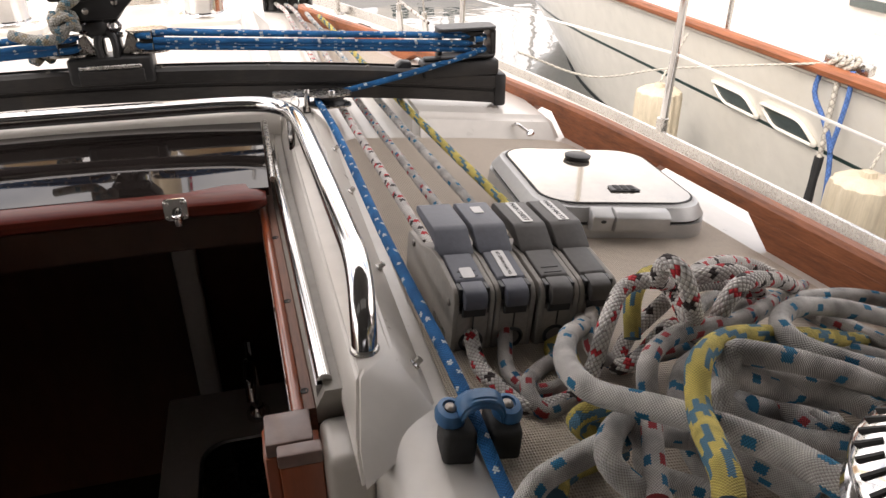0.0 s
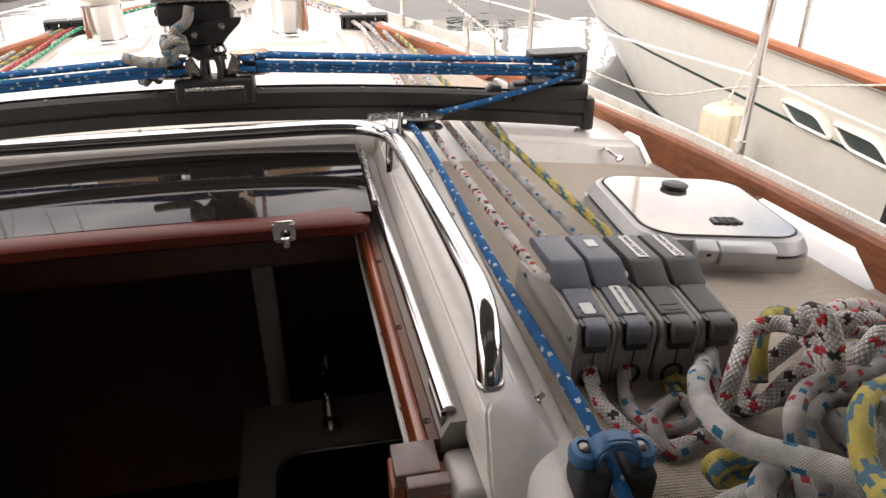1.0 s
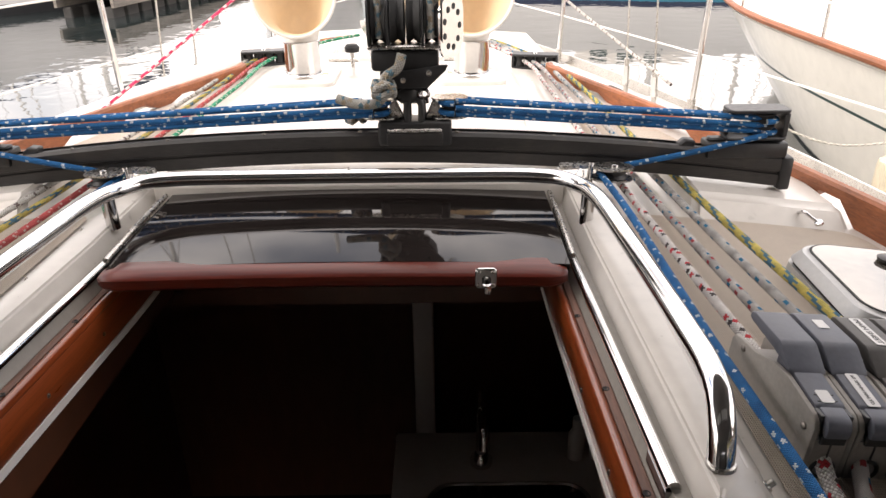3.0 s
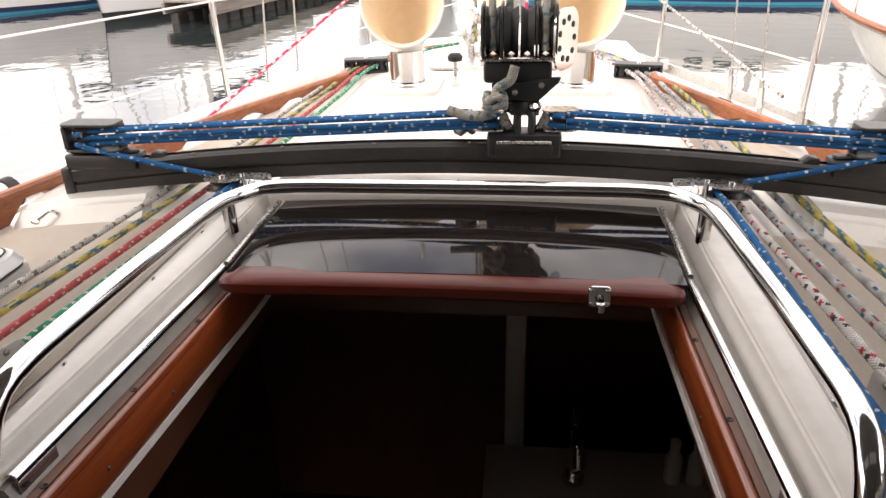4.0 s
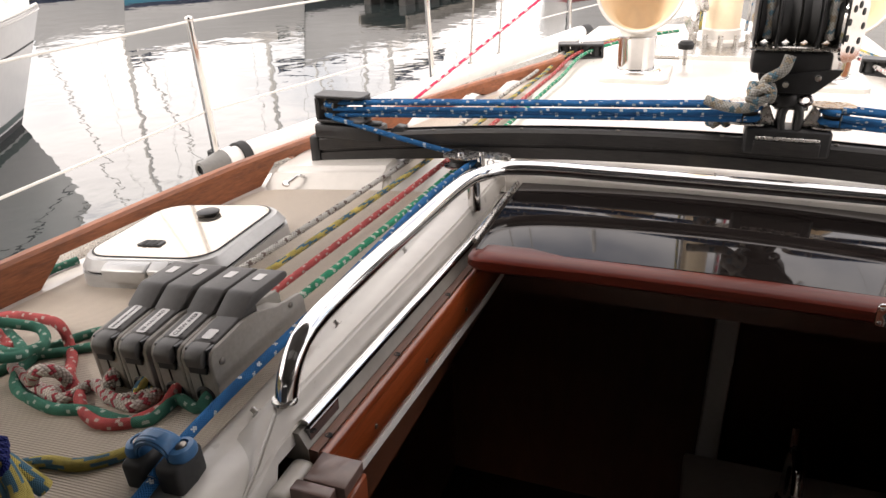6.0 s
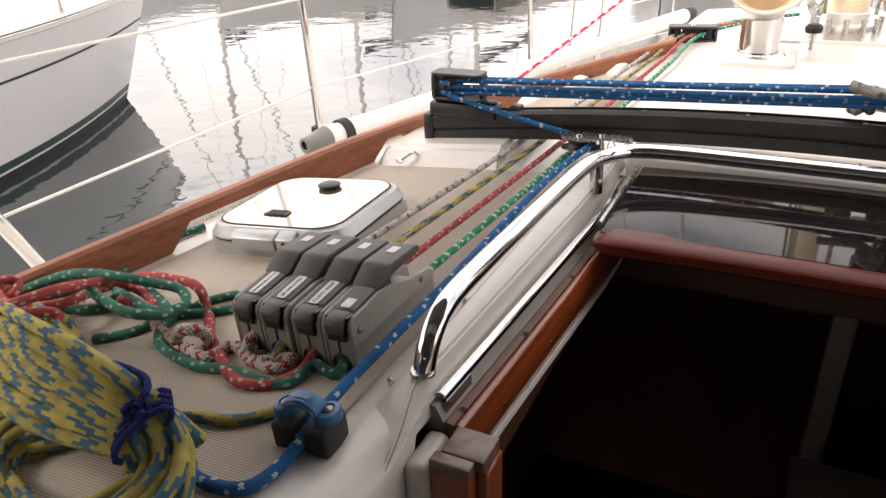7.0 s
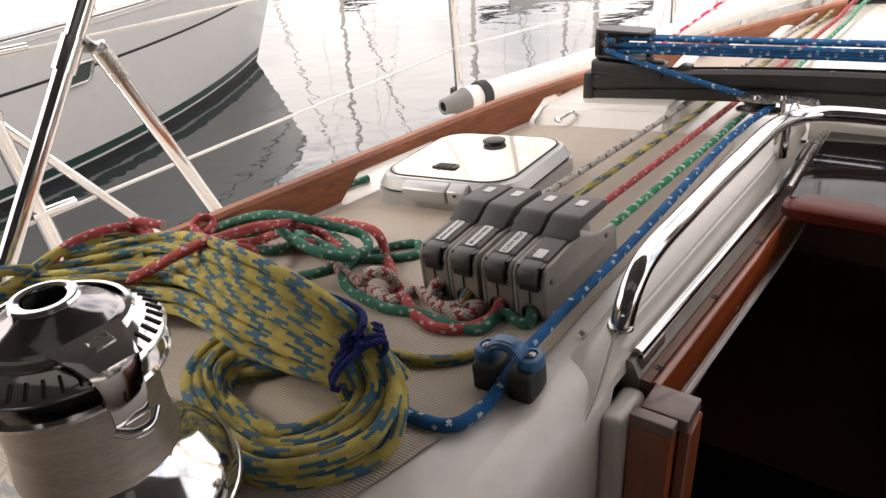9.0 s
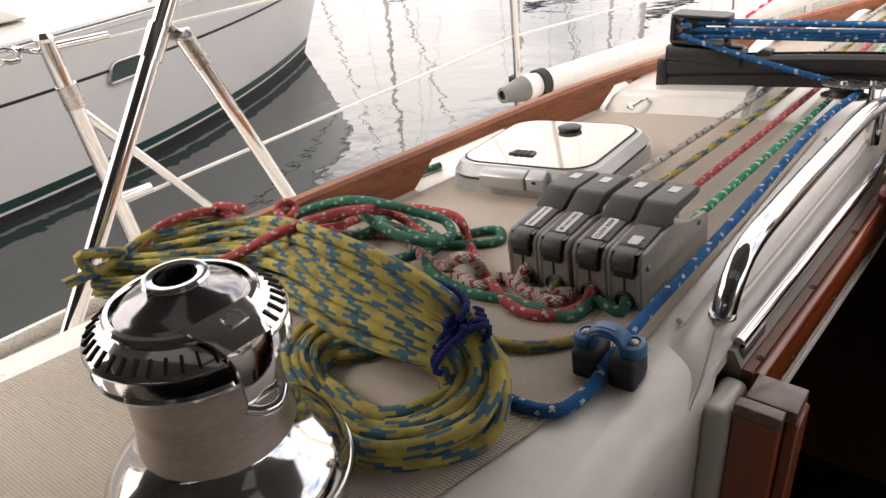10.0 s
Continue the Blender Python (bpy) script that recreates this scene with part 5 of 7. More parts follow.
    part("base_pad", block(*sorted((s * 0.002, s * (W - 0.002))), 0.004, L - 0.004, -0.035, 0.0), CLUTCH, th, smooth=False)
    return th


clutch_pair(0.488, 0.624, 1, -0.006, LEVERB, [("", "front_small"), ("#2 SPINN HALYD", "front")], 1.5)
clutch_pair(0.5775, 0.624, 1, -0.014, LEVERD, [("MAIN SHEET", "back"), ("MAIN HALYD", "back")], 1.5)
clutch_pair(-0.4945, 0.604, -1, 0.001, LEVERD, [("", "front_small"), ("CLEW REEF", "front")], -1.5)
clutch_pair(-0.584, 0.604, -1, -0.005, LEVERD, [("JIB HALYARD", "front"), ("SPINNAKER HALYD", "front")], -1.5)


# ---- fairlead cleats for the blue lines ----
def fairlead(s, x, y):
    th = thing("cam_cleat", "cam cleat with black jaws under a blue fairlead bridge", "cam cleat", "cam cleats", pose(x, y, deck_z(x) - 0.002, 0, s * 4, s * -4) @ Matrix.Diagonal((0.80, 1.0, 0.92, 1)))
    for k in (-1, 1):
        part("jaw", moved(prism([(-0.017, -0.022), (0.017, -0.024), (0.019, 0.0), (0.016, 0.020), (-0.012, 0.022), (-0.017, 0.008)], "z", 0, 0.036, 0.006, 3), Matrix.Translation((k * 0.0235, 0, 0)) @ Matrix.Diagonal((k, 1, 1, 1)) if k > 0 else Matrix.Translation((-0.0235, 0, 0))), RUBBER, th)
    br = bmesh.new()
    rows = []
    for i in range(17):
        a = math.pi * i / 16
        cx, cz = -0.0225 * math.cos(a), 0.036 + 0.026 * math.sin(a) ** 0.7
        w = 0.0135 - 0.003 * math.sin(a)
        t = 0.0065
        rows.append([br.verts.new((cx * k2, yy - 0.005 * math.sin(a), cz + dz)) for yy, dz, k2 in ((-w, -t, 0.9), (-w, 0, 1.05), (-w * 0.6, 0.0035, 1.12), (w * 0.6, 0.0035, 1.12), (w, 0, 1.05), (w, -t, 0.9))])
    for a, b in zip(rows, rows[1:]):
        for i in range(6):
            j = (i + 1) % 6
            br.faces.new((a[i], a[j], b[j], b[i]))
    br.faces.new(rows[0])
    br.faces.new(rows[-1])
    bmesh.ops.recalc_face_normals(br, faces=br.faces[:])
    bmesh.ops.bevel(br, geom=[e for e in br.edges if e.calc_face_angle(0) > 0.5], offset=0.002, segments=2, affect="EDGES", clamp_overlap=True)
    bridge = part("bridge", br, BLUEP, th, "faded blue plastic fairlead bridge")
    for k in (-1, 1):
        part("shoulder", moved(lathe([(0.0155, 0), (0.016, 0.006), (0.0135, 0.0115), (0.0085, 0.013), (0.0078, 0.0105), (0, 0.0105)], 24), Matrix.Translation((k * 0.030, 0.001, 0.0345))), BLUEP, bridge)
        screw(th, (k * 0.030, 0.001, 0.0448), 0.0062)


fairlead(1, 0.477, 0.497)
fairlead(-1, -0.479, 0.494)


# ---- deck hatches ----
def deck_hatch(s, x, y):
    th = thing("deck_hatch", "silver-framed deck hatch with mirror-tinted acrylic, closed", "deck hatch", "deck hatches", pose(x, y, deck_z(x) + 0.019, 0, s * 6.0 + 0.5, s * -2) @ Matrix.Diagonal((1.03, 0.84, 0.62, 1)))
    def frustum(hx0, hy0, hx1, hy1, r0, r1, z0, z1, crown=0.0):
        bm = bmesh.new()
        a = [bm.verts.new((px, py, z0)) for px, py in roundrect(hx0, hy0, r0, 8)]
        b = [bm.verts.new((px, py, z1)) for px, py in roundrect(hx1, hy1, r1, 8)]
        n = len(a)
        for i in range(n):
            bm.faces.new((a[i], a[(i + 1) % n], b[(i + 1) % n], b[i]))
        bm.faces.new(b)
        bm.faces.new(a[::-1])
        bmesh.ops.recalc_face_normals(bm, faces=bm.faces[:])
        return bm
    part("base_flange", frustum(0.137, 0.150, 0.135, 0.148, 0.055, 0.054, -0.06, 0.006), ALUW, th)
    part("gasket", frustum(0.130, 0.143, 0.130, 0.143, 0.052, 0.052, 0.006, 0.011), RUBBER, th)
    fr = frustum(0.136, 0.149, 0.122, 0.136, 0.055, 0.05, 0.011, 0.048)
    bmesh.ops.bevel(fr, geom=[e for e in fr.edges if e.calc_face_angle(0) > 0.4], offset=0.006, segments=3, affect="EDGES", clamp_overlap=True)
    part("frame", fr, ALUW, th, "silver painted hatch frame")
    part("seal", moved(tube([(px, py, 0.0485) for px, py in roundrect(0.115, 0.129, 0.047, 8)], 0.0022, 8, closed=True, smooth=False), Matrix()), RUBBER, th)
    part("lens", frustum(0.114, 0.128, 0.1135, 0.1275, 0.046, 0.046, 0.046, 0.0505), LENS, th, "mirror-tinted acrylic lens")
    part("knob", moved(lathe([(0.0, 0.0505), (0.014, 0.0505), (0.015, 0.053), (0.020, 0.054), (0.021, 0.061), (0.017, 0.064), (0, 0.064)], 24), Matrix.Translation((s * -0.004, 0.075, 0))), BLACK, th)
    part("inner_latch", moved(prism([(-0.024, -0.012), (0.024, -0.012), (0.020, 0.012), (-0.020, 0.012)], "z", 0.0505, 0.055, 0.002, 1), pose(s * 0.016, -0.072, 0, 0, 0, s * 4)), BLACK, th)
    for i in range(3):
        part("latch_rib", block(-0.014 + i * 0.011 + s * 0.016, -0.007 + i * 0.011 + s * 0.016, -0.082, -0.063, 0.055, 0.0562), RUBBER, th, smooth=False)
    hg = part("latch_handle", moved(prism([(-0.0045, -0.004), (-0.022, 0.000), (-0.024, 0.034), (-0.012, 0.044), (0.004, 0.046), (0.004, -0.004)], "x", *((-0.030, 0.050) if s > 0 else (-0.050, 0.030)), 0.003, 2), Matrix.Translation((s * 0.004, -0.143, 0))), ALUW, th, "silver latch handle")
    part("pivot_block", moved(prism([(-0.004, -0.004), (-0.018, 0.000), (-0.020, 0.034), (0.0, 0.046), (0.006, 0.046), (0.006, -0.004)], "x", -0.062, -0.0315, 0.003, 2), Matrix.Translation((0.004 if s > 0 else 0.0895, -0.143, 0))), ALUW, th)
    part("pivot_pin", moved(lathe([(0.004, 0), (0.003, 0.0015), (0, 0.0016)], 12), pose(-0.043 if s > 0 else 0.043, -0.1632, 0.024, 90)), RUBBER, th)


deck_hatch(1, 0.812, 0.982)
deck_hatch(-1, -0.820, 0.960)


# ---- teak grab rails along the coachroof edge ----
def teak_rail(s):
    th = thing("teak_rail", "oiled teak grab rail with scalloped cut-outs", "handrail", "teak rails")
    T = 0.026

    def H(y):
        return max(0.040, 0.068 - 0.028 * max(0, y - 1.25))
    cuts = [(0.82, 1.10), (1.31, 1.455), (1.565, 1.725), (1.785, 1.925), (1.975, 2.105), (2.15, 2.28)]
    def run(name, pts, top):
        bm = bmesh.new()
        rows = []
        for y, lo, hi in pts:
            x = edge_x(y) - 0.012
            zb = roof(s * x, y).z
            c = 0.006 if top else 0.0008
            rows.append([bm.verts.new((s * (x + a), y, zb + z)) for a, z in ((-T / 2, lo), (-T / 2, hi - c), (-T / 2 + c, hi), (T / 2 - c, hi), (T / 2, hi - c), (T / 2, lo))])
        for a, b in zip(rows, rows[1:]):
            for i in range(6):
                j = (i + 1) % 6
                bm.faces.new((a[i], a[j], b[j], b[i]))
        bm.faces.new(rows[0])
        bm.faces.new(rows[-1])
        bmesh.ops.recalc_face_normals(bm, faces=bm.faces[:])
        part(name, bm, TEAK, th)
    run("rail", [(y, H(y) - 0.0245, H(y)) for y in lin(0.47, 2.50, 44)], True)
    ends = [0.47] + [v for c in cuts for v in c] + [2.50]
    for a, b in zip(ends[::2], ends[1::2]):
        a2, b2 = (a if a == 0.47 else a - 0.045), (b if b == 2.50 else b + 0.045)
        pts = [(a2, H(a2) - 0.0255, H(a2) - 0.0248)] if a2 < a else []
        n = max(2, int((b - a) / 0.06))
        pts += [(y, 0.001, H(y) - 0.0248) for y in lin(a, b, n)]
        pts += [(b2, H(b2) - 0.0255, H(b2) - 0.0248)] if b2 > b else []
        run("foot", pts, False)


for s in (-1, 1):
    teak_rail(s)
    tr = thing("toe_rail", "perforated aluminium toe rail along the deck edge", "toe rail", "toe rails")
    part("rail", grid(lambda y, k: (s * (hull_x(y) - 0.02 + (0.0, 0.0, 0.012, 0.012)[k]), y, SIDE_Z + (0.0, 0.055, 0.055, 0.0)[k]), lin(-0.8, 6.2, 60), (0, 1, 2, 3)), STEELM, tr)
    lt = thing("genoa_track", "alloy jib car track on the side deck", "track", "genoa tracks")
    part("bar", thick(grid(lambda y, k: (s * (edge_x(y) + 0.10 + 0.03 * k), y, SIDE_Z + 0.03), lin(-0.4, 2.2, 20), (0, 1)), 0.02), STEELM, lt)


# ---- cowl vents ----
def vent(x, y, z, turn):
    th = thing("cowl_vent", "white cowl vent with cream lining on a chrome tube", "vent", "cowl vents", pose(x, y, z, 0, 0, turn))
    part("deck_ring", lathe([(0.066, 0), (0.066, 0.004), (0.058, 0.010), (0.05, 0.010)], 32), STEEL, th, "chrome deck ring")
    part("tube", lathe([(0.0475, 0.006), (0.0475, 0.085), (0.049, 0.088), (0.049, 0.093), (0.045, 0.095), (0, 0.095)], 36), STEEL, th, "polished chrome tube")
    def shell(k):
        bm = bmesh.new()
        rows = []
        for i in range(13):
            t = i / 12
            a = radians(78 * t ** 0.9)
            c = Vector((0, 0.02 * math.sin(math.pi * t) - 0.075 * t * t, 0.085 + 0.135 * t ** 0.9))
            r = (0.046 + (0.104 - 0.046) * t ** 1.6) * k
            ex = Vector((1, 0, 0))
            ey = Vector((0, math.cos(a), math.sin(a)))
            rows.append([bm.verts.new(c + ex * (r * math.cos(2 * math.pi * j / 40)) + ey * (r * 1.03 * math.sin(2 * math.pi * j / 40))) for j in range(40)])
        for a, b in zip(rows, rows[1:]):
            for j in range(40):
                bm.faces.new((a[j], a[(j + 1) % 40], b[(j + 1) % 40], b[j]))
        return bm, [v.co.copy() for v in rows[-1]]
    o, rim = shell(1.0)
    part("cowl", o, GEL, th)
    inn, _ = shell(0.965)
    bmesh.ops.reverse_faces(inn, faces=inn.faces[:])
    part("lining", inn, CREAM, th, "cream painted lining")
    part("throat", moved(lathe([(0, 0), (0.044, 0)], 28), Matrix.Translation((0, 0.003, 0.100))), CREAM, th)
    part("rim", tube(rim, 0.0045, 8, closed=True, smooth=False), GEL, th)


vent(-0.222, 2.06, 0.098, 4)
vent(0.232, 2.05, 0.098, -2)

# ---- deck organisers, mast step and boat hook ----
for s in (-1, 1):
    og = thing("deck_organiser", "black deck organiser leading lines aft", "deck organiser", "deck organisers", pose(s * 0.470, 2.62 - s * 0.035, roof(s * 0.47, 2.62).z, 0, 0, s * -12))
    for z0, z1 in ((0.0, 0.008), (0.044, 0.052)):
        part("plate", prism(roundrect(0.078, 0.03, 0.012), "z", z0, z1, 0.002, 1), BLACK, og)
    for i in range(4):
        part("sheave", moved(sheave(0.018, 0.034), Matrix.Translation((-0.054 + i * 0.036, 0.0, 0.026))), RUBBER, og)
    for k in (-1, 1):
        part("end_wall", block(*sorted((k * 0.070, k * 0.078)), -0.024, 0.024, 0.008, 0.044, 0.001, 1), BLACK, og)
    part("bolt", lathe([(0.008, 0.052), (0.007, 0.058), (0, 0.059)], 10), STEEL, og)
ms = thing("mast", "cream painted mast stepped on a bright plate with blocks", "mast")
part("tube", moved(lathe([(0.062, 0), (0.058, 0.03), (0.056, 3.0), (0.056, 11.0), (0, 11.0)], 28), pose(-0.015, 2.85, 0.03)), CREAM, ms)
part("collar", moved(lathe([(0.085, 0), (0.085, 0.012), (0.066, 0.02), (0.066, 0.05), (0.06, 0.055)], 28), pose(-0.015, 2.85, 0.045)), GEL, ms)
part("step_plate", block(-0.24, 0.26, 2.60, 3.05, 0.030, 0.046, 0.004, 1), STEELM, ms)
part("mirror_panel", block(-0.135, 0.16, 2.596, 2.604, -0.01, 0.046, 0.001, 1), STEEL, ms)
for i in range(7):
    a = radians(180 + 30 * i)
    part("step_bolt", rod((-0.015 + 0.10 * math.cos(a), 2.85 + 0.10 * math.sin(a), 0.04), (-0.015 + 0.10 * math.cos(a), 2.85 + 0.10 * math.sin(a), 0.085), 0.009, 8), STEELM, ms)
for k, (x, z) in enumerate(((-0.115, 0.12), (0.10, 0.13), (-0.09, 0.19))):
    part("foot_block", moved(sheave(0.034, 0.02), pose(x, 2.76, z, 0, 70, 25)), STEELM, ms)
ml = thing("mast_halyard", "bundle of thin halyards along the mast", "rope", "halyards at the mast")
for i, (mtl, x0, x1) in enumerate(((WHITEGREY, -0.10, -0.075), (PINK, 0.095, 0.09), (YELLOW, -0.085, -0.09), (WHITEBLUE, 0.06, 0.08))):
    part("line", tube([(x0, 2.76, 0.10), (x1, 2.78, 0.5), (x1 * 0.9, 2.80, 1.4)], 0.006, 8, 0.05), mtl, ml)
dl = thing("dorade_latch", "small black knob and plate on the sea hood", "fitting", m=pose(-0.105, 2.20, 0.088))
part("stem", lathe([(0.006, 0), (0.006, 0.045), (0, 0.045)], 10), STEELM, dl)
part("knob", moved(lathe([(0, 0.045), (0.02, 0.047), (0.022, 0.06), (0.015, 0.068), (0, 0.068)], 16), Matrix()), RUBBER, dl)
bh = thing("boat_hook", "white boat hook with grey grip lying on the coachroof", "boat hook")
a, b = Vector((0.500, 2.62, roof(0.50, 2.62).z + 0.020)), Vector((0.800, 1.84, roof(0.80, 1.84).z + 0.020))
part("pole", rod(a, b, 0.0145, 14), POLEW, bh)
part("grip", rod(a + (b - a) * 0.50, a + (b - a) * 0.56, 0.0175, 14), RUBBER, bh, "dark grey grip")


# ---- loose lines on the coachroof ----
def line(name, label, group, runs, r):
    """One rope: each run is (path, material, part name)."""
    th = thing(name, label, "rope", group)
    for pts, mtl, nm in runs:
        part(nm, tube(pts, r, 12, 0.006, wobble=0.03), mtl, th)
    return th


def laid(pts, s=1):
    """Keep a path on or above the roof."""
    return [(x, y, max(z, deck_z(x) + 0.0075)) for x, y, z in pts]


wb1_run = laid([(0.512, 0.639, 0.029), (0.511, 0.620, 0.018), (0.510, 0.586, 0.008), (0.519, 0.556, 0.003), (0.533, 0.527, 0.002), (0.563, 0.526, 0.000), (0.591, 0.534, 0.008), (0.601, 0.535, 0.035), (0.616, 0.548, 0.070), (0.651, 0.581, 0.083), (0.681, 0.572, 0.088), (0.670, 0.511, 0.090)])
wb2_run = laid([(0.670, 0.511, 0.090), (0.697, 0.534, 0.049), (0.688, 0.553, 0.050), (0.656, 0.552, 0.018), (0.641, 0.564, 0.002), (0.662, 0.585, 0.017), (0.701, 0.580, 0.067), (0.640, 0.516, 0.131), (0.639, 0.506, 0.150), (0.643, 0.493, 0.149), (0.654, 0.486, 0.120), (0.700, 0.529, 0.048)])
wb3_run = laid([(0.721, 0.528, 0.045), (0.703, 0.509, 0.094), (0.723, 0.517, 0.110), (0.779, 0.544, 0.091), (0.886, 0.633, 0.016), (0.857, 0.654, 0.031), (0.760, 0.607, 0.076), (0.711, 0.564, 0.093), (0.743, 0.559, 0.097), (0.828, 0.612, 0.027), (0.761, 0.602, 0.057), (0.717, 0.591, 0.064)])
wbr1_run = laid([(0.555, 0.645, 0.024), (0.546, 0.621, 0.014), (0.535, 0.579, 0.005), (0.546, 0.546, 0.002), (0.575, 0.549, -0.001), (0.594, 0.564, 0.004), (0.590, 0.585, 0.005), (0.567, 0.578, -0.000), (0.540, 0.540, 0.015), (0.546, 0.518, 0.002), (0.578, 0.528, -0.004)])
wbr2_run = laid([(0.976, 0.703, -0.039), (0.853, 0.607, 0.022), (0.733, 0.519, 0.071), (0.673, 0.493, 0.089), (0.632, 0.479, 0.095), (0.594, 0.444, 0.100), (0.586, 0.421, 0.083), (0.570, 0.386, 0.076), (0.556, 0.353, 0.068)])
wbr3_run = laid([(0.668, 0.661, 0.016), (0.629, 0.604, 0.031), (0.617, 0.569, 0.023), (0.646, 0.573, 0.001), (0.706, 0.563, 0.010), (0.785, 0.580, -0.003)])
wu1_run = laid([(0.610, 0.658, 0.017), (0.627, 0.663, 0.003), (0.627, 0.616, 0.022), (0.573, 0.538, 0.066), (0.544, 0.474, 0.088), (0.545, 0.433, 0.097), (0.565, 0.405, 0.104), (0.584, 0.379, 0.111), (0.603, 0.348, 0.118), (0.615, 0.318, 0.125), (0.618, 0.288, 0.134), (0.627, 0.272, 0.133)])
wu2_run = laid([(1.002, 0.551, -0.008), (0.921, 0.540, 0.027), (0.859, 0.539, 0.049), (0.793, 0.523, 0.070), (0.739, 0.477, 0.088), (0.737, 0.448, 0.089), (0.763, 0.427, 0.084), (0.816, 0.419, 0.066)])
wu3_run = laid([(0.829, 0.401, 0.045), (0.772, 0.410, 0.074), (0.718, 0.410, 0.101), (0.673, 0.414, 0.117), (0.645, 0.420, 0.121), (0.639, 0.415, 0.113), (0.676, 0.416, 0.089), (0.733, 0.421, 0.062), (0.800, 0.425, 0.032)])
wu4_run = laid([(0.779, 0.387, 0.054), (0.742, 0.409, 0.069), (0.696, 0.422, 0.086), (0.650, 0.417, 0.102), (0.633, 0.407, 0.095), (0.648, 0.399, 0.075), (0.686, 0.387, 0.060), (0.737, 0.383, 0.042), (0.795, 0.381, 0.023)])
wu5_run = laid([(0.479, 0.393, 0.040), (0.495, 0.405, 0.047), (0.525, 0.413, 0.053), (0.555, 0.417, 0.059), (0.602, 0.430, 0.044), (0.657, 0.431, 0.018), (0.680, 0.397, 0.014)])
wu6_run = laid([(0.570, 0.368, 0.048), (0.545, 0.367, 0.069), (0.534, 0.380, 0.080), (0.551, 0.409, 0.078), (0.570, 0.420, 0.076), (0.576, 0.407, 0.066), (0.576, 0.397, 0.047), (0.618, 0.387, 0.023)])
wu7_run = laid([(0.629, 0.455, 0.022), (0.646, 0.406, 0.038), (0.672, 0.373, 0.034), (0.683, 0.350, 0.032)])
wu8_run = laid([(0.707, 0.454, 0.029), (0.762, 0.446, 0.011), (0.771, 0.413, 0.018), (0.796, 0.398, 0.014)])
ys1_run = laid([(0.973, 0.571, -0.039), (0.856, 0.526, 0.022), (0.765, 0.491, 0.066), (0.703, 0.468, 0.094), (0.643, 0.434, 0.121), (0.599, 0.394, 0.137), (0.583, 0.366, 0.130), (0.554, 0.313, 0.152), (0.539, 0.281, 0.163), (0.529, 0.264, 0.164)])
ys2_run = laid([(0.590, 0.591, -0.001), (0.593, 0.613, -0.002), (0.598, 0.611, 0.007), (0.607, 0.609, -0.004), (0.600, 0.572, -0.003)])
ys3_run = laid([(0.569, 0.476, 0.011), (0.556, 0.474, 0.031), (0.562, 0.463, 0.049), (0.576, 0.457, 0.047), (0.572, 0.451, 0.038), (0.551, 0.454, 0.041), (0.547, 0.449, 0.060), (0.569, 0.455, 0.057)])
ys4_run = laid([(0.651, 0.559, 0.037), (0.662, 0.585, 0.063), (0.689, 0.613, 0.069), (0.741, 0.652, 0.042), (0.830, 0.700, -0.011)])
ys5_run = laid([(0.505, 0.396, 0.037), (0.531, 0.435, 0.016), (0.593, 0.459, 0.001)])
g1_run = laid([(-0.514, 0.622, 0.024), (-0.514, 0.600, 0.022), (-0.513, 0.586, 0.012), (-0.549, 0.594, 0.002), (-0.555, 0.555, 0.007), (-0.588, 0.547, 0.003), (-0.643, 0.553, -0.012), (-0.682, 0.547, -0.018), (-0.731, 0.556, -0.024), (-0.775, 0.573, -0.019), (-0.807, 0.607, -0.016), (-0.810, 0.649, -0.016), (-0.787, 0.691, -0.021)])
g2_run = laid([(-0.787, 0.691, -0.021), (-0.759, 0.709, -0.030), (-0.739, 0.681, -0.027), (-0.771, 0.656, -0.032), (-0.815, 0.633, -0.038), (-0.842, 0.582, -0.031), (-0.880, 0.556, -0.020)])
g3_run = laid([(-1.034, 0.920, -0.072), (-1.054, 0.867, -0.073), (-1.047, 0.801, -0.059), (-1.020, 0.712, -0.030), (-0.861, 0.612, 0.021), (-0.776, 0.590, 0.036), (-0.778, 0.627, 0.026), (-0.808, 0.649, 0.030), (-0.844, 0.632, 0.042), (-0.874, 0.611, 0.055), (-0.932, 0.601, 0.053), (-0.988, 0.593, 0.036)])
g4_run = laid([(-0.988, 0.593, 0.036), (-1.036, 0.573, 0.013), (-1.017, 0.598, -0.003), (-0.914, 0.583, 0.047), (-0.850, 0.564, 0.051), (-0.788, 0.553, 0.052), (-0.765, 0.584, 0.038), (-0.830, 0.626, 0.026), (-0.911, 0.656, 0.011), (-0.946, 0.621, -0.015), (-1.019, 0.594, -0.021)])
r1_run = laid([(-0.557, 0.622, 0.024), (-0.557, 0.600, 0.022), (-0.556, 0.586, 0.012), (-0.556, 0.578, 0.001), (-0.573, 0.547, -0.003), (-0.605, 0.537, -0.007), (-0.642, 0.550, -0.008), (-0.685, 0.582, -0.009), (-0.709, 0.596, 0.010), (-0.774, 0.658, -0.001), (-0.798, 0.671, 0.023), (-0.855, 0.677, 0.022), (-0.929, 0.680, 0.007)])
r2_run = laid([(-0.929, 0.680, 0.007), (-0.961, 0.638, 0.002), (-0.944, 0.562, 0.023), (-0.959, 0.519, 0.039), (-1.025, 0.537, 0.041), (-1.024, 0.548, 0.050), (-1.016, 0.561, 0.042), (-1.004, 0.543, 0.034), (-1.052, 0.510, 0.028), (-1.113, 0.496, 0.029), (-1.117, 0.497, 0.042), (-1.062, 0.512, 0.045)])
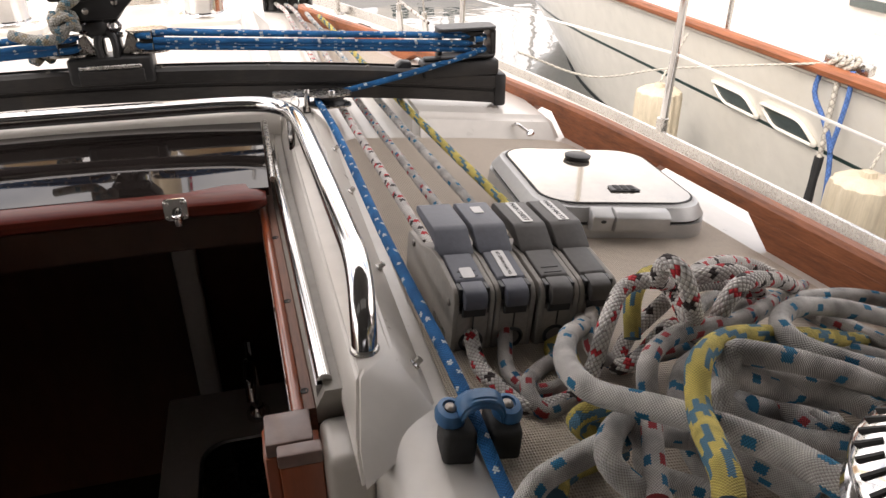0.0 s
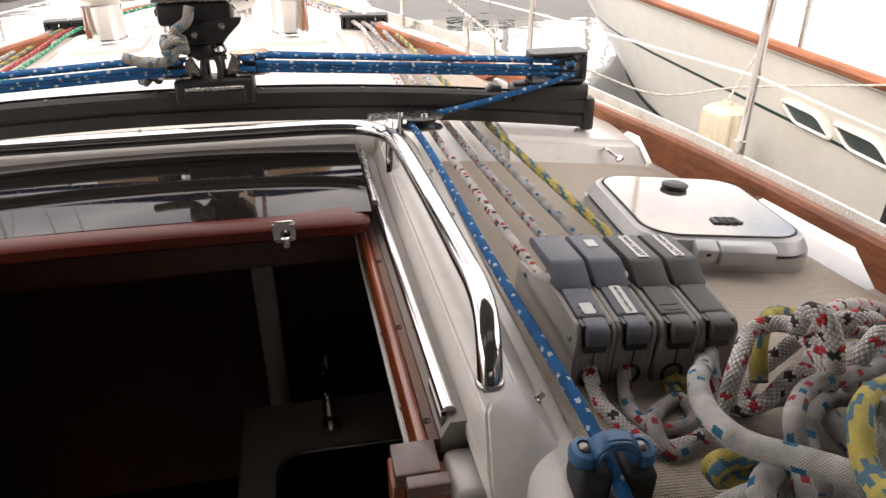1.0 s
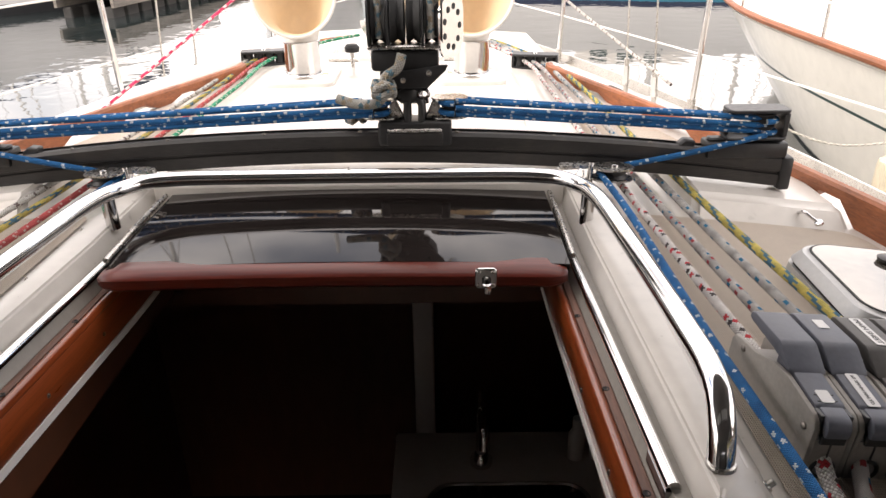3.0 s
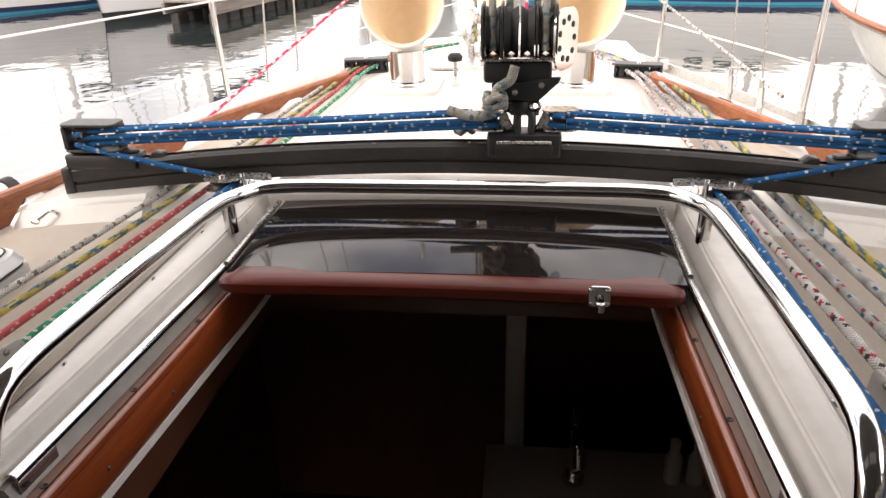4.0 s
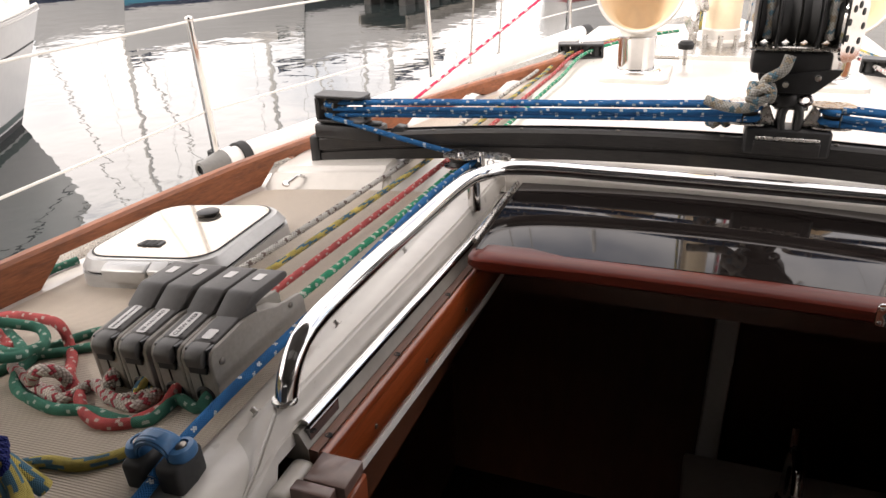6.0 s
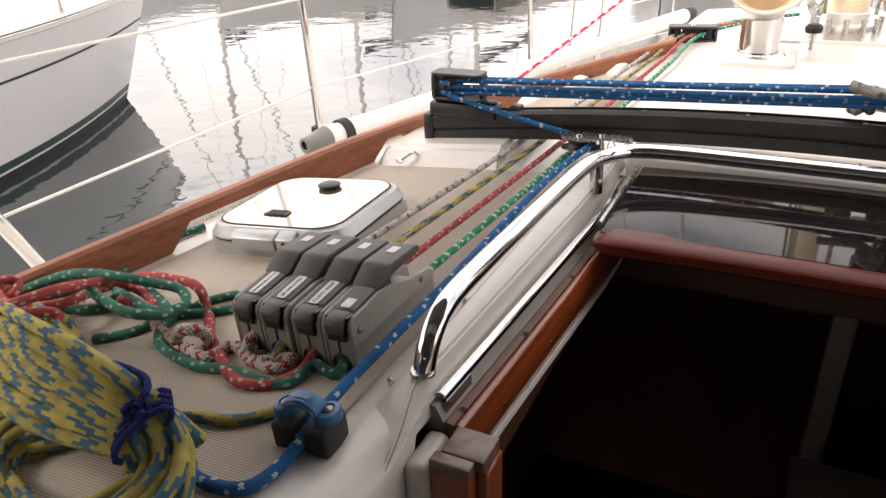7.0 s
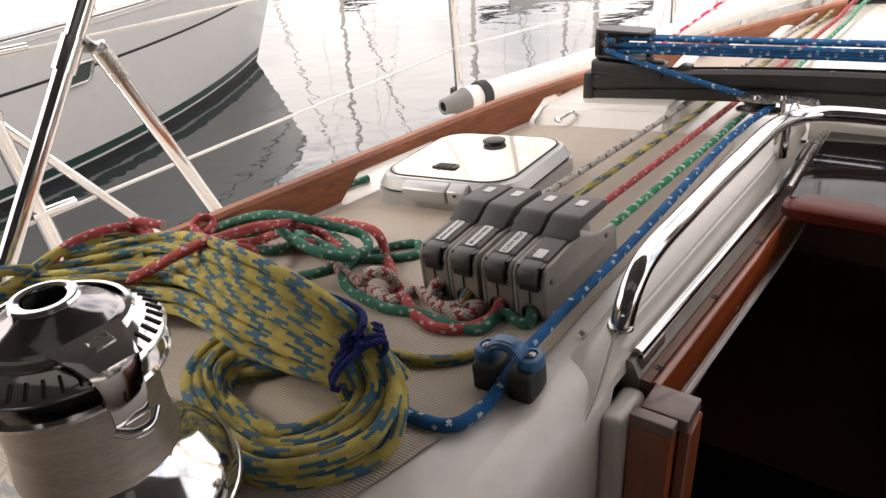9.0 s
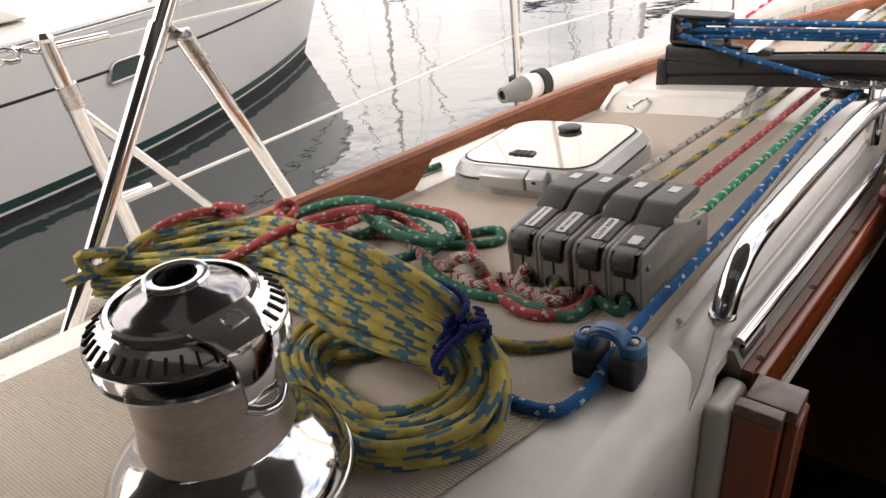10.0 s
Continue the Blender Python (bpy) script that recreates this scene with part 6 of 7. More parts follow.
r3_run = laid([(-1.117, 0.363, 0.012), (-1.117, 0.380, 0.042), (-1.117, 0.425, 0.052), (-1.117, 0.483, 0.041), (-1.110, 0.515, 0.021), (-1.081, 0.483, 0.025), (-0.977, 0.485, 0.037), (-0.900, 0.494, 0.059), (-0.883, 0.523, 0.044), (-0.879, 0.508, 0.036)])
r4_run = laid([(-1.021, 0.408, 0.014), (-0.958, 0.423, 0.048), (-0.907, 0.451, 0.077), (-0.885, 0.497, 0.081), (-0.878, 0.545, 0.073), (-0.895, 0.627, 0.033), (-0.858, 0.632, 0.021), (-0.808, 0.602, 0.030), (-0.881, 0.609, 0.017)])
w1_run = laid([(-0.647, 0.622, 0.024), (-0.647, 0.600, 0.022), (-0.643, 0.586, 0.010), (-0.625, 0.577, -0.006), (-0.580, 0.596, 0.000), (-0.587, 0.573, -0.005), (-0.627, 0.578, -0.010), (-0.675, 0.596, -0.017), (-0.688, 0.566, -0.017), (-0.731, 0.574, -0.019), (-0.751, 0.578, 0.003), (-0.720, 0.569, 0.036)])
w2_run = laid([(-0.720, 0.569, 0.036), (-0.704, 0.581, 0.029), (-0.700, 0.585, 0.002), (-0.722, 0.574, -0.020), (-0.791, 0.595, -0.032), (-0.903, 0.643, -0.043), (-0.964, 0.632, -0.035), (-1.025, 0.629, -0.040)])
y1_run = laid([(-0.603, 0.622, 0.024), (-0.603, 0.600, 0.022), (-0.602, 0.586, 0.012), (-0.610, 0.618, -0.006), (-0.587, 0.590, -0.005)])
b1_run = laid([(-0.491, 0.509, 0.016), (-0.486, 0.483, 0.011), (-0.480, 0.442, 0.008), (-0.491, 0.409, 0.005), (-0.524, 0.400, 0.001), (-0.568, 0.408, -0.005), (-0.627, 0.432, -0.012)])
yt_run = laid([(-0.530, 0.515, 0.002), (-0.551, 0.493, -0.000), (-0.578, 0.477, -0.004), (-0.613, 0.473, -0.004), (-0.647, 0.457, 0.001)])
ye_run = laid([(-0.614, 0.429, 0.061), (-0.581, 0.423, 0.056), (-0.565, 0.431, 0.030)])
ya_run = laid([(-1.117, 0.388, 0.039), (-1.029, 0.487, 0.040), (-0.753, 0.422, 0.105), (-0.618, 0.400, 0.106), (-0.570, 0.403, 0.085), (-0.541, 0.390, 0.061), (-0.528, 0.350, 0.044), (-0.548, 0.310, 0.032), (-0.601, 0.273, 0.025), (-0.692, 0.287, 0.022), (-0.771, 0.334, 0.018), (-0.780, 0.381, 0.026), (-0.742, 0.413, 0.005), (-0.726, 0.464, -0.018)])
yb_run = laid([(-1.117, 0.295, 0.013), (-0.920, 0.405, 0.028), (-0.719, 0.373, 0.064), (-0.618, 0.370, 0.069), (-0.592, 0.372, 0.064), (-0.581, 0.366, 0.037), (-0.587, 0.340, 0.027), (-0.615, 0.309, 0.024), (-0.679, 0.319, 0.015), (-0.737, 0.341, 0.005), (-0.747, 0.362, 0.013), (-0.730, 0.379, 0.016), (-0.713, 0.401, -0.000), (-0.711, 0.448, -0.019)])
yl1_run = laid([(-1.117, 0.397, -0.006), (-1.117, 0.348, 0.038), (-1.117, 0.290, 0.059), (-1.117, 0.313, 0.022), (-1.117, 0.410, 0.005), (-1.031, 0.459, 0.031)])
yl2_run = laid([(-1.117, 0.261, 0.033), (-1.117, 0.324, 0.033), (-1.117, 0.398, 0.047), (-1.117, 0.478, 0.027), (-1.027, 0.517, 0.014)])


STBD, PORT = "halyard tails on the starboard side", "halyard tails on the port side"
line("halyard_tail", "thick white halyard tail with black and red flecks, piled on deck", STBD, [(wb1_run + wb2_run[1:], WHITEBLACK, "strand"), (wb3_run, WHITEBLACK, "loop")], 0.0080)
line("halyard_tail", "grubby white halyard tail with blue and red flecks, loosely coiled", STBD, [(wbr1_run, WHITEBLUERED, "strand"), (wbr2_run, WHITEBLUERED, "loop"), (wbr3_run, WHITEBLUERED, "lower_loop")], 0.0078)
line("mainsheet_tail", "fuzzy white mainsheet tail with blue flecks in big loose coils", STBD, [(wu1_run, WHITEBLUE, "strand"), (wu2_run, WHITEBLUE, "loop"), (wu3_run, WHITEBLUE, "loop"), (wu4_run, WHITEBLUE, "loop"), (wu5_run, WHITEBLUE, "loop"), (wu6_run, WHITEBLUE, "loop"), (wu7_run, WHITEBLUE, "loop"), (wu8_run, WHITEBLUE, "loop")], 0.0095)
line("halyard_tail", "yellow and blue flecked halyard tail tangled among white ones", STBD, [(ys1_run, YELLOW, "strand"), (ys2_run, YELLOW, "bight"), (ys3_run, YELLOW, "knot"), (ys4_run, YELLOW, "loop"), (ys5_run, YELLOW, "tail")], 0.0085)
# lower turns of the starboard heap
rnd = random.Random(5)
heap = thing("coiled_rope", "heap of grubby white rope coils with blue flecks", "rope", STBD)
for i in range(9):
    cx, cy, a = 0.79 + rnd.uniform(-0.10, 0.12), 0.49 + rnd.uniform(-0.05, 0.09), rnd.uniform(0, 3)
    ra, rb = rnd.uniform(0.10, 0.17), rnd.uniform(0.05, 0.09)
    h = 0.012 + 0.010 * (i % 4)
    pts = [(cx + ra * math.cos(t) * math.cos(a * 0.4) - rb * math.sin(t) * math.sin(a * 0.4), cy + ra * math.cos(t) * math.sin(a * 0.4) + rb * math.sin(t), 0) for t in lin(0, 6.2, 12)]
    part("coil", tube([(x, y, deck_z(x) + h + 0.006 * math.sin(5 * x + 9 * y + i)) for x, y, _ in pts], 0.0092, 12, 0.008, wobble=0.03), (WHITEBLUE, WHITEBLUERED, WHITEBLUE)[i % 3], heap)

line("halyard_tail", "green flecked halyard tail looped loosely on deck", PORT, [(g1_run + g2_run[1:], GREENROPE, "strand"), (g3_run + g4_run[1:], GREENROPE, "loop")], 0.0068)
line("halyard_tail", "red flecked halyard tail looped loosely on deck", PORT, [(r1_run + r2_run[1:], REDROPE, "strand"), (r3_run, REDROPE, "loop"), (r4_run, REDROPE, "loop")], 0.0068)
line("halyard_tail", "frayed white halyard tail with red flecks", PORT, [(w1_run + w2_run[1:], WHITERED, "strand")], 0.0078)
line("halyard_tail", "yellow halyard tail leaving its clutch", PORT, [(y1_run, YELLOW, "strand")], 0.006)
coil = thing("rope_coil", "yellow and blue rope hank tied with dark blue lashing", "rope", PORT)
rnd = random.Random(11)
COLS, LAYERS = 5, 3
for c in range(COLS):
    for l in range(LAYERS):
        k, ph = c / (COLS - 1) + 0.10 * (l % 2) - 0.05, rnd.uniform(0, 6.3)
        pts = []
        for j, (p, q) in enumerate(zip(ya_run, yb_run)):
            kk = k + 0.06 * math.sin(ph + 0.9 * j)
            v = Vector(p).lerp(Vector(q), kk)
            tight = 0.55 if 3 <= j <= 5 else 1.0
            v.z += -0.0115 * l * tight + 0.004 * math.sin(ph * 1.7 + 1.1 * j) + (0.004 if j > 5 else 0)
            pts.append((v.x, v.y, v.z))
        back = [(-0.80, 0.46 + 0.03 * k, -0.015), (-0.95, 0.47 + 0.04 * k, -0.03), (-1.05, 0.46 + 0.04 * k, -0.04)]
        part("strand", tube(laid(pts + back), 0.0076, 12, 0.007, wobble=0.02), YELLOW, coil)
for i in range(9):
    k, ph = i / 8, rnd.uniform(0, 6.3)
    pts = [(-1.09 - 0.02 * math.sin(9 * k), 0.40 + 0.15 * k, -0.02 + 0.03 * math.sin(5 * k)), (-0.99, 0.44 + 0.13 * k, 0.010 + 0.045 * math.sin(math.pi * k)), (-0.86, 0.435 + 0.09 * k, 0.030 + 0.045 * math.sin(math.pi * k)), (-0.74, 0.415 + 0.055 * k, 0.045 + 0.03 * math.sin(math.pi * k)), (-0.64, 0.40 + 0.035 * k, 0.055 + 0.006 * k), (-0.585, 0.388 + 0.015 * k, 0.04)]
    pts = [(x, y + 0.006 * math.sin(ph + 1.4 * j), z - 0.026 + 0.006 * math.sin(2 * ph + 1.2 * j)) for j, (x, y, z) in enumerate(pts)]
    part("strand", tube(laid(pts), 0.0076, 12, 0.008, wobble=0.02), YELLOW, coil)
part("tail", tube(yt_run, 0.0070, 12, 0.008), YELLOW, coil)
part("rope_end", tube(ye_run, 0.0085, 12, 0.008), YELLOW, coil)
part("loop", tube(yl1_run, 0.0074, 12, 0.008), YELLOW, coil)
part("loop", tube(yl2_run, 0.0074, 12, 0.008), YELLOW, coil)
KA, KB = Vector(ya_run[4]), Vector(yb_run[4])
K = (KA + KB) / 2
KD = (KA - KB) * 0.72
for i in range(4):
    c = K + Vector((-0.012 + 0.007 * i, 0.010 - 0.006 * i, 0.002))
    part("lashing", tube([c + KD * math.cos(a) + Vector((0, 0, 0.015 * math.sin(a))) for a in lin(-0.7, 3.8, 10)], 0.0033, 8, 0.006), LASH, coil, "dark blue cord lashing")
part("lashing_tail", tube([K + Vector((0.0, 0.0, 0.026)), K + Vector((0.003, 0.010, 0.034)), K + Vector((-0.008, 0.022, 0.036)), K + Vector((-0.035, 0.024, 0.040)), K + Vector((-0.070, 0.016, 0.046))], 0.0036, 8, 0.006), LASH, coil)
part("lashing_knot", tube([K + Vector((0.010 * math.cos(a), 0.008 * math.sin(1.7 * a), 0.020 + 0.004 * math.sin(2.3 * a))) for a in lin(0, 11, 22)], 0.0034, 8, 0.004), LASH, coil)

# ---- lines led aft through the clutches, and the blue control lines ----
for s, x0, y0, mats in ((1, 0.488, 0.624, (WHITEBLACK, WHITEBLUERED, WHITEBLUE, YELLOW)), (-1, 0.4945, 0.604, (GREENLIGHT, REDROPE, YELLOW, WHITEGREY))):
    for i, mtl in enumerate(mats):
        xa = x0 + 0.0216 + 0.0433 * i + 0.003 * (i > 1)
        xb = 0.445 + 0.028 * i
        pts = [(s * xa, y0 + 0.155, 0.040), (s * (xa * 0.75 + xb * 0.25), 1.22, 0.030), (s * (xa * 0.5 + xb * 0.5), 1.70, 0.026), (s * (xa * 0.2 + xb * 0.8), 2.25, 0.030), (s * (xb - 0.015), 2.62 - s * 0.035, roof(s * xb, 2.6).z + 0.026), (s * (xb * 0.6), 2.80, 0.07), (s * 0.16, 2.90, 0.075)]
        th = thing("halyard", "flecked halyard running from deck organiser to its clutch", "rope", "halyards led aft")
        part("line", tube(pts, 0.0066 if s > 0 else 0.0054, 12, 0.02), mtl, th)
for s in (-1, 1):
    th = thing("traveller_line", "blue traveller control line with white flecks", "rope", "traveller lines")
    cx, ex = CX + s * 0.075, s * 0.755 - (0.010 if s > 0 else 0)
    ez, cz = trk_z(0.75), 0.128
    for k, (dz0, dz1, dy, dx) in enumerate(((0.058, 0.068, -0.012, 0.0), (0.054, 0.064, 0.016, 0.0), (0.0465, 0.056, -0.016, 0.0), (0.035, 0.044, -0.014, 0.0), (0.031, 0.040, 0.014, 0.0))):
        part("line", tube([(cx, 1.405 + dy * 1.3, cz + dz0), ((cx + ex) / 2, 1.412 + dy, (cz + dz0 + ez + dz1) / 2 - 0.003), (ex, trk_y(0.75) + dy * 1.2, ez + dz1)], 0.0052, 12, 0.012), BLUEROPE, th)
    for zz in (0.036, 0.054):
        part("turn", tube([(CX + s * 0.07 - s * 0.022 * math.cos(a), 1.405 + 0.021 * math.sin(a), 0.128 + zz) for a in lin(-1.7, 1.7, 8)], 0.0054, 12, 0.006), BLUEROPE, th)
    for zz in (0.0425, 0.064):
        part("turn", tube([(ex + s * 0.022 * math.cos(a), trk_y(0.75) - 0.004 + 0.021 * math.sin(a), ez + zz) for a in lin(-1.7, 1.7, 8)], 0.0054, 12, 0.006), BLUEROPE, th)
    # lead to the turning block, round it and aft to the cam cleat
    tx = s * 0.464
    fy = 0.497 if s > 0 else 0.494
    fx = 0.477 if s > 0 else -0.479
    part("lead", tube([(ex, trk_y(0.75) - 0.026, ez + 0.040), (s * 0.60, 1.373, 0.086), (tx + s * 0.008, 1.364, 0.0655)], 0.0054, 12, 0.012), BLUEROPE, th)
    part("turn", tube([(tx + 0.026 * math.cos(a) * s, 1.338 + 0.026 * math.sin(a), 0.064) for a in lin(1.3, 3.3, 7)], 0.0054, 12, 0.006), BLUEROPE, th)
    part("tail", tube([(tx - s * 0.026, 1.336, 0.064), (s * (0.449 if s > 0 else 0.458), 1.18, 0.060), (s * (0.460 if s > 0 else 0.466), 0.80, 0.050), (fx - s * 0.003, fy + 0.03, 0.040), (fx, fy - 0.02, 0.028)] + ([(0.480, 0.45, 0.017), (0.480, 0.40, 0.016), (0.478, 0.33, 0.008), (0.47, 0.2, 0.006)] if s > 0 else []), 0.0060, 12, 0.012), BLUEROPE, th)
    if s < 0:
        part("loose_tail", tube([(fx, fy - 0.015, 0.026)] + b1_run[2:], 0.0066, 12, 0.008), BLUEROPE, th)
# mainsheet parts and its knotted becket
mst = thing("mainsheet", "grey-white mainsheet rove through its block and knotted", "rope")
for x, y in ((-0.045, -0.030), (0.044, -0.034), (-0.018, 0.03), (0.03, 0.03), (0.052, -0.02)):
    part("part", tube([(CX - 0.012 + x, 1.405 + y, 0.30), (CX - 0.012 + x * 1.02, 1.405 + y, 0.45), (CX + x, 1.40 + y * 0.9, 1.3)], 0.0066, 12, 0.02), MAINSHEET, mst)
kx, ky, kz = CX - 0.052, 1.366, 0.215
part("becket", tube([(CX - 0.018, 1.366, 0.275), (CX - 0.026, 1.360, 0.252), (kx + 0.004, ky - 0.004, 0.236), (kx, ky, 0.218)], 0.0088, 12, 0.006), MAINSHEET, mst)
part("knot", tube([(kx + 0.016 * math.cos(a), ky + 0.013 * math.sin(a), 0.214 + 0.011 * math.sin(1.6 * a)) for a in lin(0, 12, 20)], 0.0082, 12, 0.006), MAINSHEET, mst)
part("tail", tube([(kx, ky, 0.205), (kx - 0.012, ky, 0.190), (kx - 0.05, ky, 0.188), (kx - 0.085, ky + 0.01, 0.196)], 0.0088, 12, 0.006), MAINSHEET, mst)
part("stopper", tube([(kx - 0.06 + 0.014 * math.cos(a), ky + 0.06 + 0.012 * math.sin(a), 0.152 + 0.009 * math.sin(1.7 * a)) for a in lin(0, 11, 18)], 0.0085, 12, 0.006), MAINSHEET, mst)


# ---- winches ----
def winch(x, y, z, turn, arm):
    th = thing("winch", "chromed self-tailing winch with ribbed jaws", "winch", "winches", pose(x, y, z, 0, 0, turn) @ Matrix.Diagonal((0.90, 0.90, 0.975, 1)))
    part("base", lathe([(0.098, -0.03), (0.098, 0.06), (0.104, 0.066), (0.107, 0.074), (0.106, 0.082), (0.094, 0.098), (0.078, 0.110), (0.067, 0.119), (0.064, 0.126)], 56), STEEL, th, "polished flared base")
    part("base_ring", lathe([(0.1085, 0.066), (0.1095, 0.069), (0.1085, 0.0725), (0.104, 0.073)], 56), STEEL, th)
    part("drum", lathe([(0.0665, 0.122), (0.0655, 0.128), (0.0625, 0.150), (0.0625, 0.180), (0.064, 0.190), (0.068, 0.197)], 56), DRUMM, th, "worn dull drum")
    part("lower_jaw", lathe([(0.068, 0.196), (0.0765, 0.199), (0.0785, 0.203), (0.077, 0.206), (0.060, 0.2095)], 56), STEEL, th)
    part("groove", lathe([(0.0605, 0.2085), (0.059, 0.214), (0.0605, 0.2185)], 56), RUBBER, th)
    uj = part("upper_jaw", lathe([(0.060, 0.2170), (0.0775, 0.2185), (0.0795, 0.2205), (0.0785, 0.2235), (0.066, 0.2320), (0.052, 0.2370)], 56), STEEL, th, "ribbed bright chrome jaw")
    for i in range(40):
        a = 2 * math.pi * i / 40
        b = block(-0.0065, 0.0065, -0.0011, 0.0011, -0.0006, 0.0010)
        moved(b, Matrix.Rotation(a, 4, "Z") @ Matrix.Translation((0.0718, 0, 0.2286)) @ Matrix.Rotation(radians(34), 4, "Y"))
        part("slot", b, RUBBER, uj, smooth=False)
    part("crown", lathe([(0.0565, 0.235), (0.0555, 0.2385), (0.049, 0.2405), (0.0475, 0.2415), (0.042, 0.2455), (0.027, 0.2525), (0.025, 0.2560), (0.0225, 0.2585), (0.0165, 0.2585), (0.0155, 0.2550), (0.0155, 0.244), (0, 0.244)], 56), DKCHROME, th, "domed dark chrome crown")
    part("crown_ring", lathe([(0.0245, 0.2555), (0.0260, 0.2575), (0.0245, 0.2595), (0.0195, 0.2600), (0.0170, 0.2590)], 40), STEEL, th)
    part("socket", lathe([(0, 0.2445), (0.0150, 0.2445), (0.0150, 0.2578)], 8), RUBBER, th, "dark handle socket")
    ar = bmesh.new()
    path = [(0.048, 0.2425, 0.028), (0.060, 0.2410, 0.026), (0.074, 0.2380, 0.022), (0.0845, 0.2320, 0.019), (0.088, 0.222, 0.0165), (0.088, 0.205, 0.0145), (0.086, 0.190, 0.0135), (0.0835, 0.184, 0.0135)]
    rows = []
    for r, zz, w in path:
        rows.append([ar.verts.new((r + dr, k * w, zz + dz)) for k, dr, dz in ((-1, -0.004, -0.002), (-1, 0.0, 0.001), (-0.6, 0.0022, 0.0028), (0.6, 0.0022, 0.0028), (1, 0.0, 0.001), (1, -0.004, -0.002))])
    for a, b in zip(rows, rows[1:]):
        for i in range(6):
            j = (i + 1) % 6
            ar.faces.new((a[i], a[j], b[j], b[i]))
    ar.faces.new(rows[0])
    ar.faces.new(rows[-1])
    bmesh.ops.recalc_face_normals(ar, faces=ar.faces[:])
    moved(ar, Matrix.Rotation(radians(arm), 4, "Z"))
    am = part("feeder_arm", ar, STEEL, th, "bright feeder arm")
    part("arm_lip", moved(tube([(0.084, -0.015, 0.186), (0.090, -0.005, 0.181), (0.092, 0.008, 0.181), (0.086, 0.018, 0.187)], 0.0042, 10, 0.004), Matrix.Rotation(radians(arm), 4, "Z")), STEEL, am)
    part("maker_plate", moved(block(-0.007, 0.007, -0.008, 0.008, 0, 0.0012, 0.0005, 1), Matrix.Rotation(radians(arm + 3), 4, "Z") @ Matrix.Translation((0.066, 0, 0.2432)) @ Matrix.Rotation(radians(12), 4, "Y")), STEELM, am)
    part("arm_collar", lathe([(0.0575, 0.2350), (0.0600, 0.2385), (0.0580, 0.2410), (0.0540, 0.2415)], 48), STEEL, th)
    return th


winch(-0.655, 0.178, -0.017, 0, -2)
winch(0.628, 0.205, -0.018, 0, 200)

# ---- rails, lifelines and the frame of the canopy ----
def stanchion(x, y, top, lean=0.0):
    th = thing("stanchion", "polished stainless lifeline stanchion", "stanchion", "stanchions")
    part("tube", rod((x, y, SIDE_Z), (x + lean, y, top), 0.0125, 16), STEEL, th)
    part("socket", moved(lathe([(0.04, 0), (0.04, 0.008), (0.018, 0.016), (0.018, 0.09), (0, 0.09)], 18), Matrix.Translation((x, y, SIDE_Z))), STEELM, th)
    part("cap", moved(lathe([(0.0125, 0), (0.014, 0.004), (0.012, 0.012), (0, 0.016)], 14), Matrix.Translation((x + lean, y, top))), STEEL, th)
    return th


for s in (-1, 1):
    for x, y, top in ((1.555, 1.99, 0.212), (1.26, 3.26, 0.20), (0.86, 4.55, 0.20)):
        stanchion(s * x, y, top, s * 0.02)
    for nm, z in (("upper", 0.21), ("lower", -0.075)):
        th = thing("lifeline", "white coated wire lifeline", "lifeline", "lifelines")
        pts = [(s * 1.64, 0.56, z - (0.04 if z < 0 else 0)), (s * 1.575, 1.99, z), (s * 1.28, 3.26, z - 0.005), (s * 0.88, 4.55, z - 0.005), (s * 0.25, 6.1, z + 0.02)]
        part("wire", tube(pts, 0.0042, 8, 4, smooth=False), WIRE, th)
gs = thing("gate_stanchion", "stainless gate stanchion with brace and chain", "stanchion")
part("tube", tube([(-1.64, 0.62, SIDE_Z), (-1.625, 0.548, 0.236)], 0.0165, 16, smooth=False), STEEL, gs)
part("brace", tube([(-1.627, 0.558, 0.113), (-1.62, 0.90, SIDE_Z)], 0.010, 12, smooth=False), STEEL, gs)
part("collar", tube([(-1.6285, 0.566, 0.105), (-1.6275, 0.560, 0.150)], 0.0195, 16, smooth=False), STEELM, gs)
part("cap", moved(lathe([(0.0165, 0), (0.018, 0.006), (0.012, 0.016), (0, 0.018)], 16), Matrix.Translation((-1.625, 0.548, 0.232))), STEEL, gs)
part("turnbuckle", rod((-1.628, 0.57, -0.098), (-1.622, 0.66, -0.098), 0.010, 10), STEEL, gs)
part("turnbuckle_top", rod((-1.62, 0.56, 0.222), (-1.612, 0.66, 0.221), 0.007, 10), STEEL, gs)
for i in range(4):
    part("chain_link", moved(tube([(0.019 * math.cos(a), 0.011 * math.sin(a), 0) for a in lin(0, 2 * math.pi, 14)[:-1]], 0.0042, 8, closed=True, smooth=False), pose(-1.635 - 0.006 * i, 0.515 - 0.030 * i, 0.224 - 0.004 * i, 90 * (i % 2), 20, 75)), STEEL, gs)
fr = thing("canopy_frame", "polished stainless canopy frame leg with strut", "canopy frame")
part("leg", tube([(-1.268, 0.275, -0.145), (-1.268, 0.60, 0.32), (-1.262, 0.86, 0.70), (-1.2, 1.02, 0.98)], 0.0140, 20, 0.05), STEEL, fr)
part("strut", tube([(-1.268, 0.610, 0.245), (-1.268, 0.778, -0.155)], 0.0125, 18, smooth=False), STEEL, fr)
part("strut_end", tube([(-1.268, 0.603, 0.262), (-1.268, 0.628, 0.205)], 0.0150, 18, smooth=False), STEELM, fr)
part("sleeve", tube([(-1.268, 0.541, 0.236), (-1.268, 0.572, 0.280)], 0.0172, 20, smooth=False), STEEL, fr)
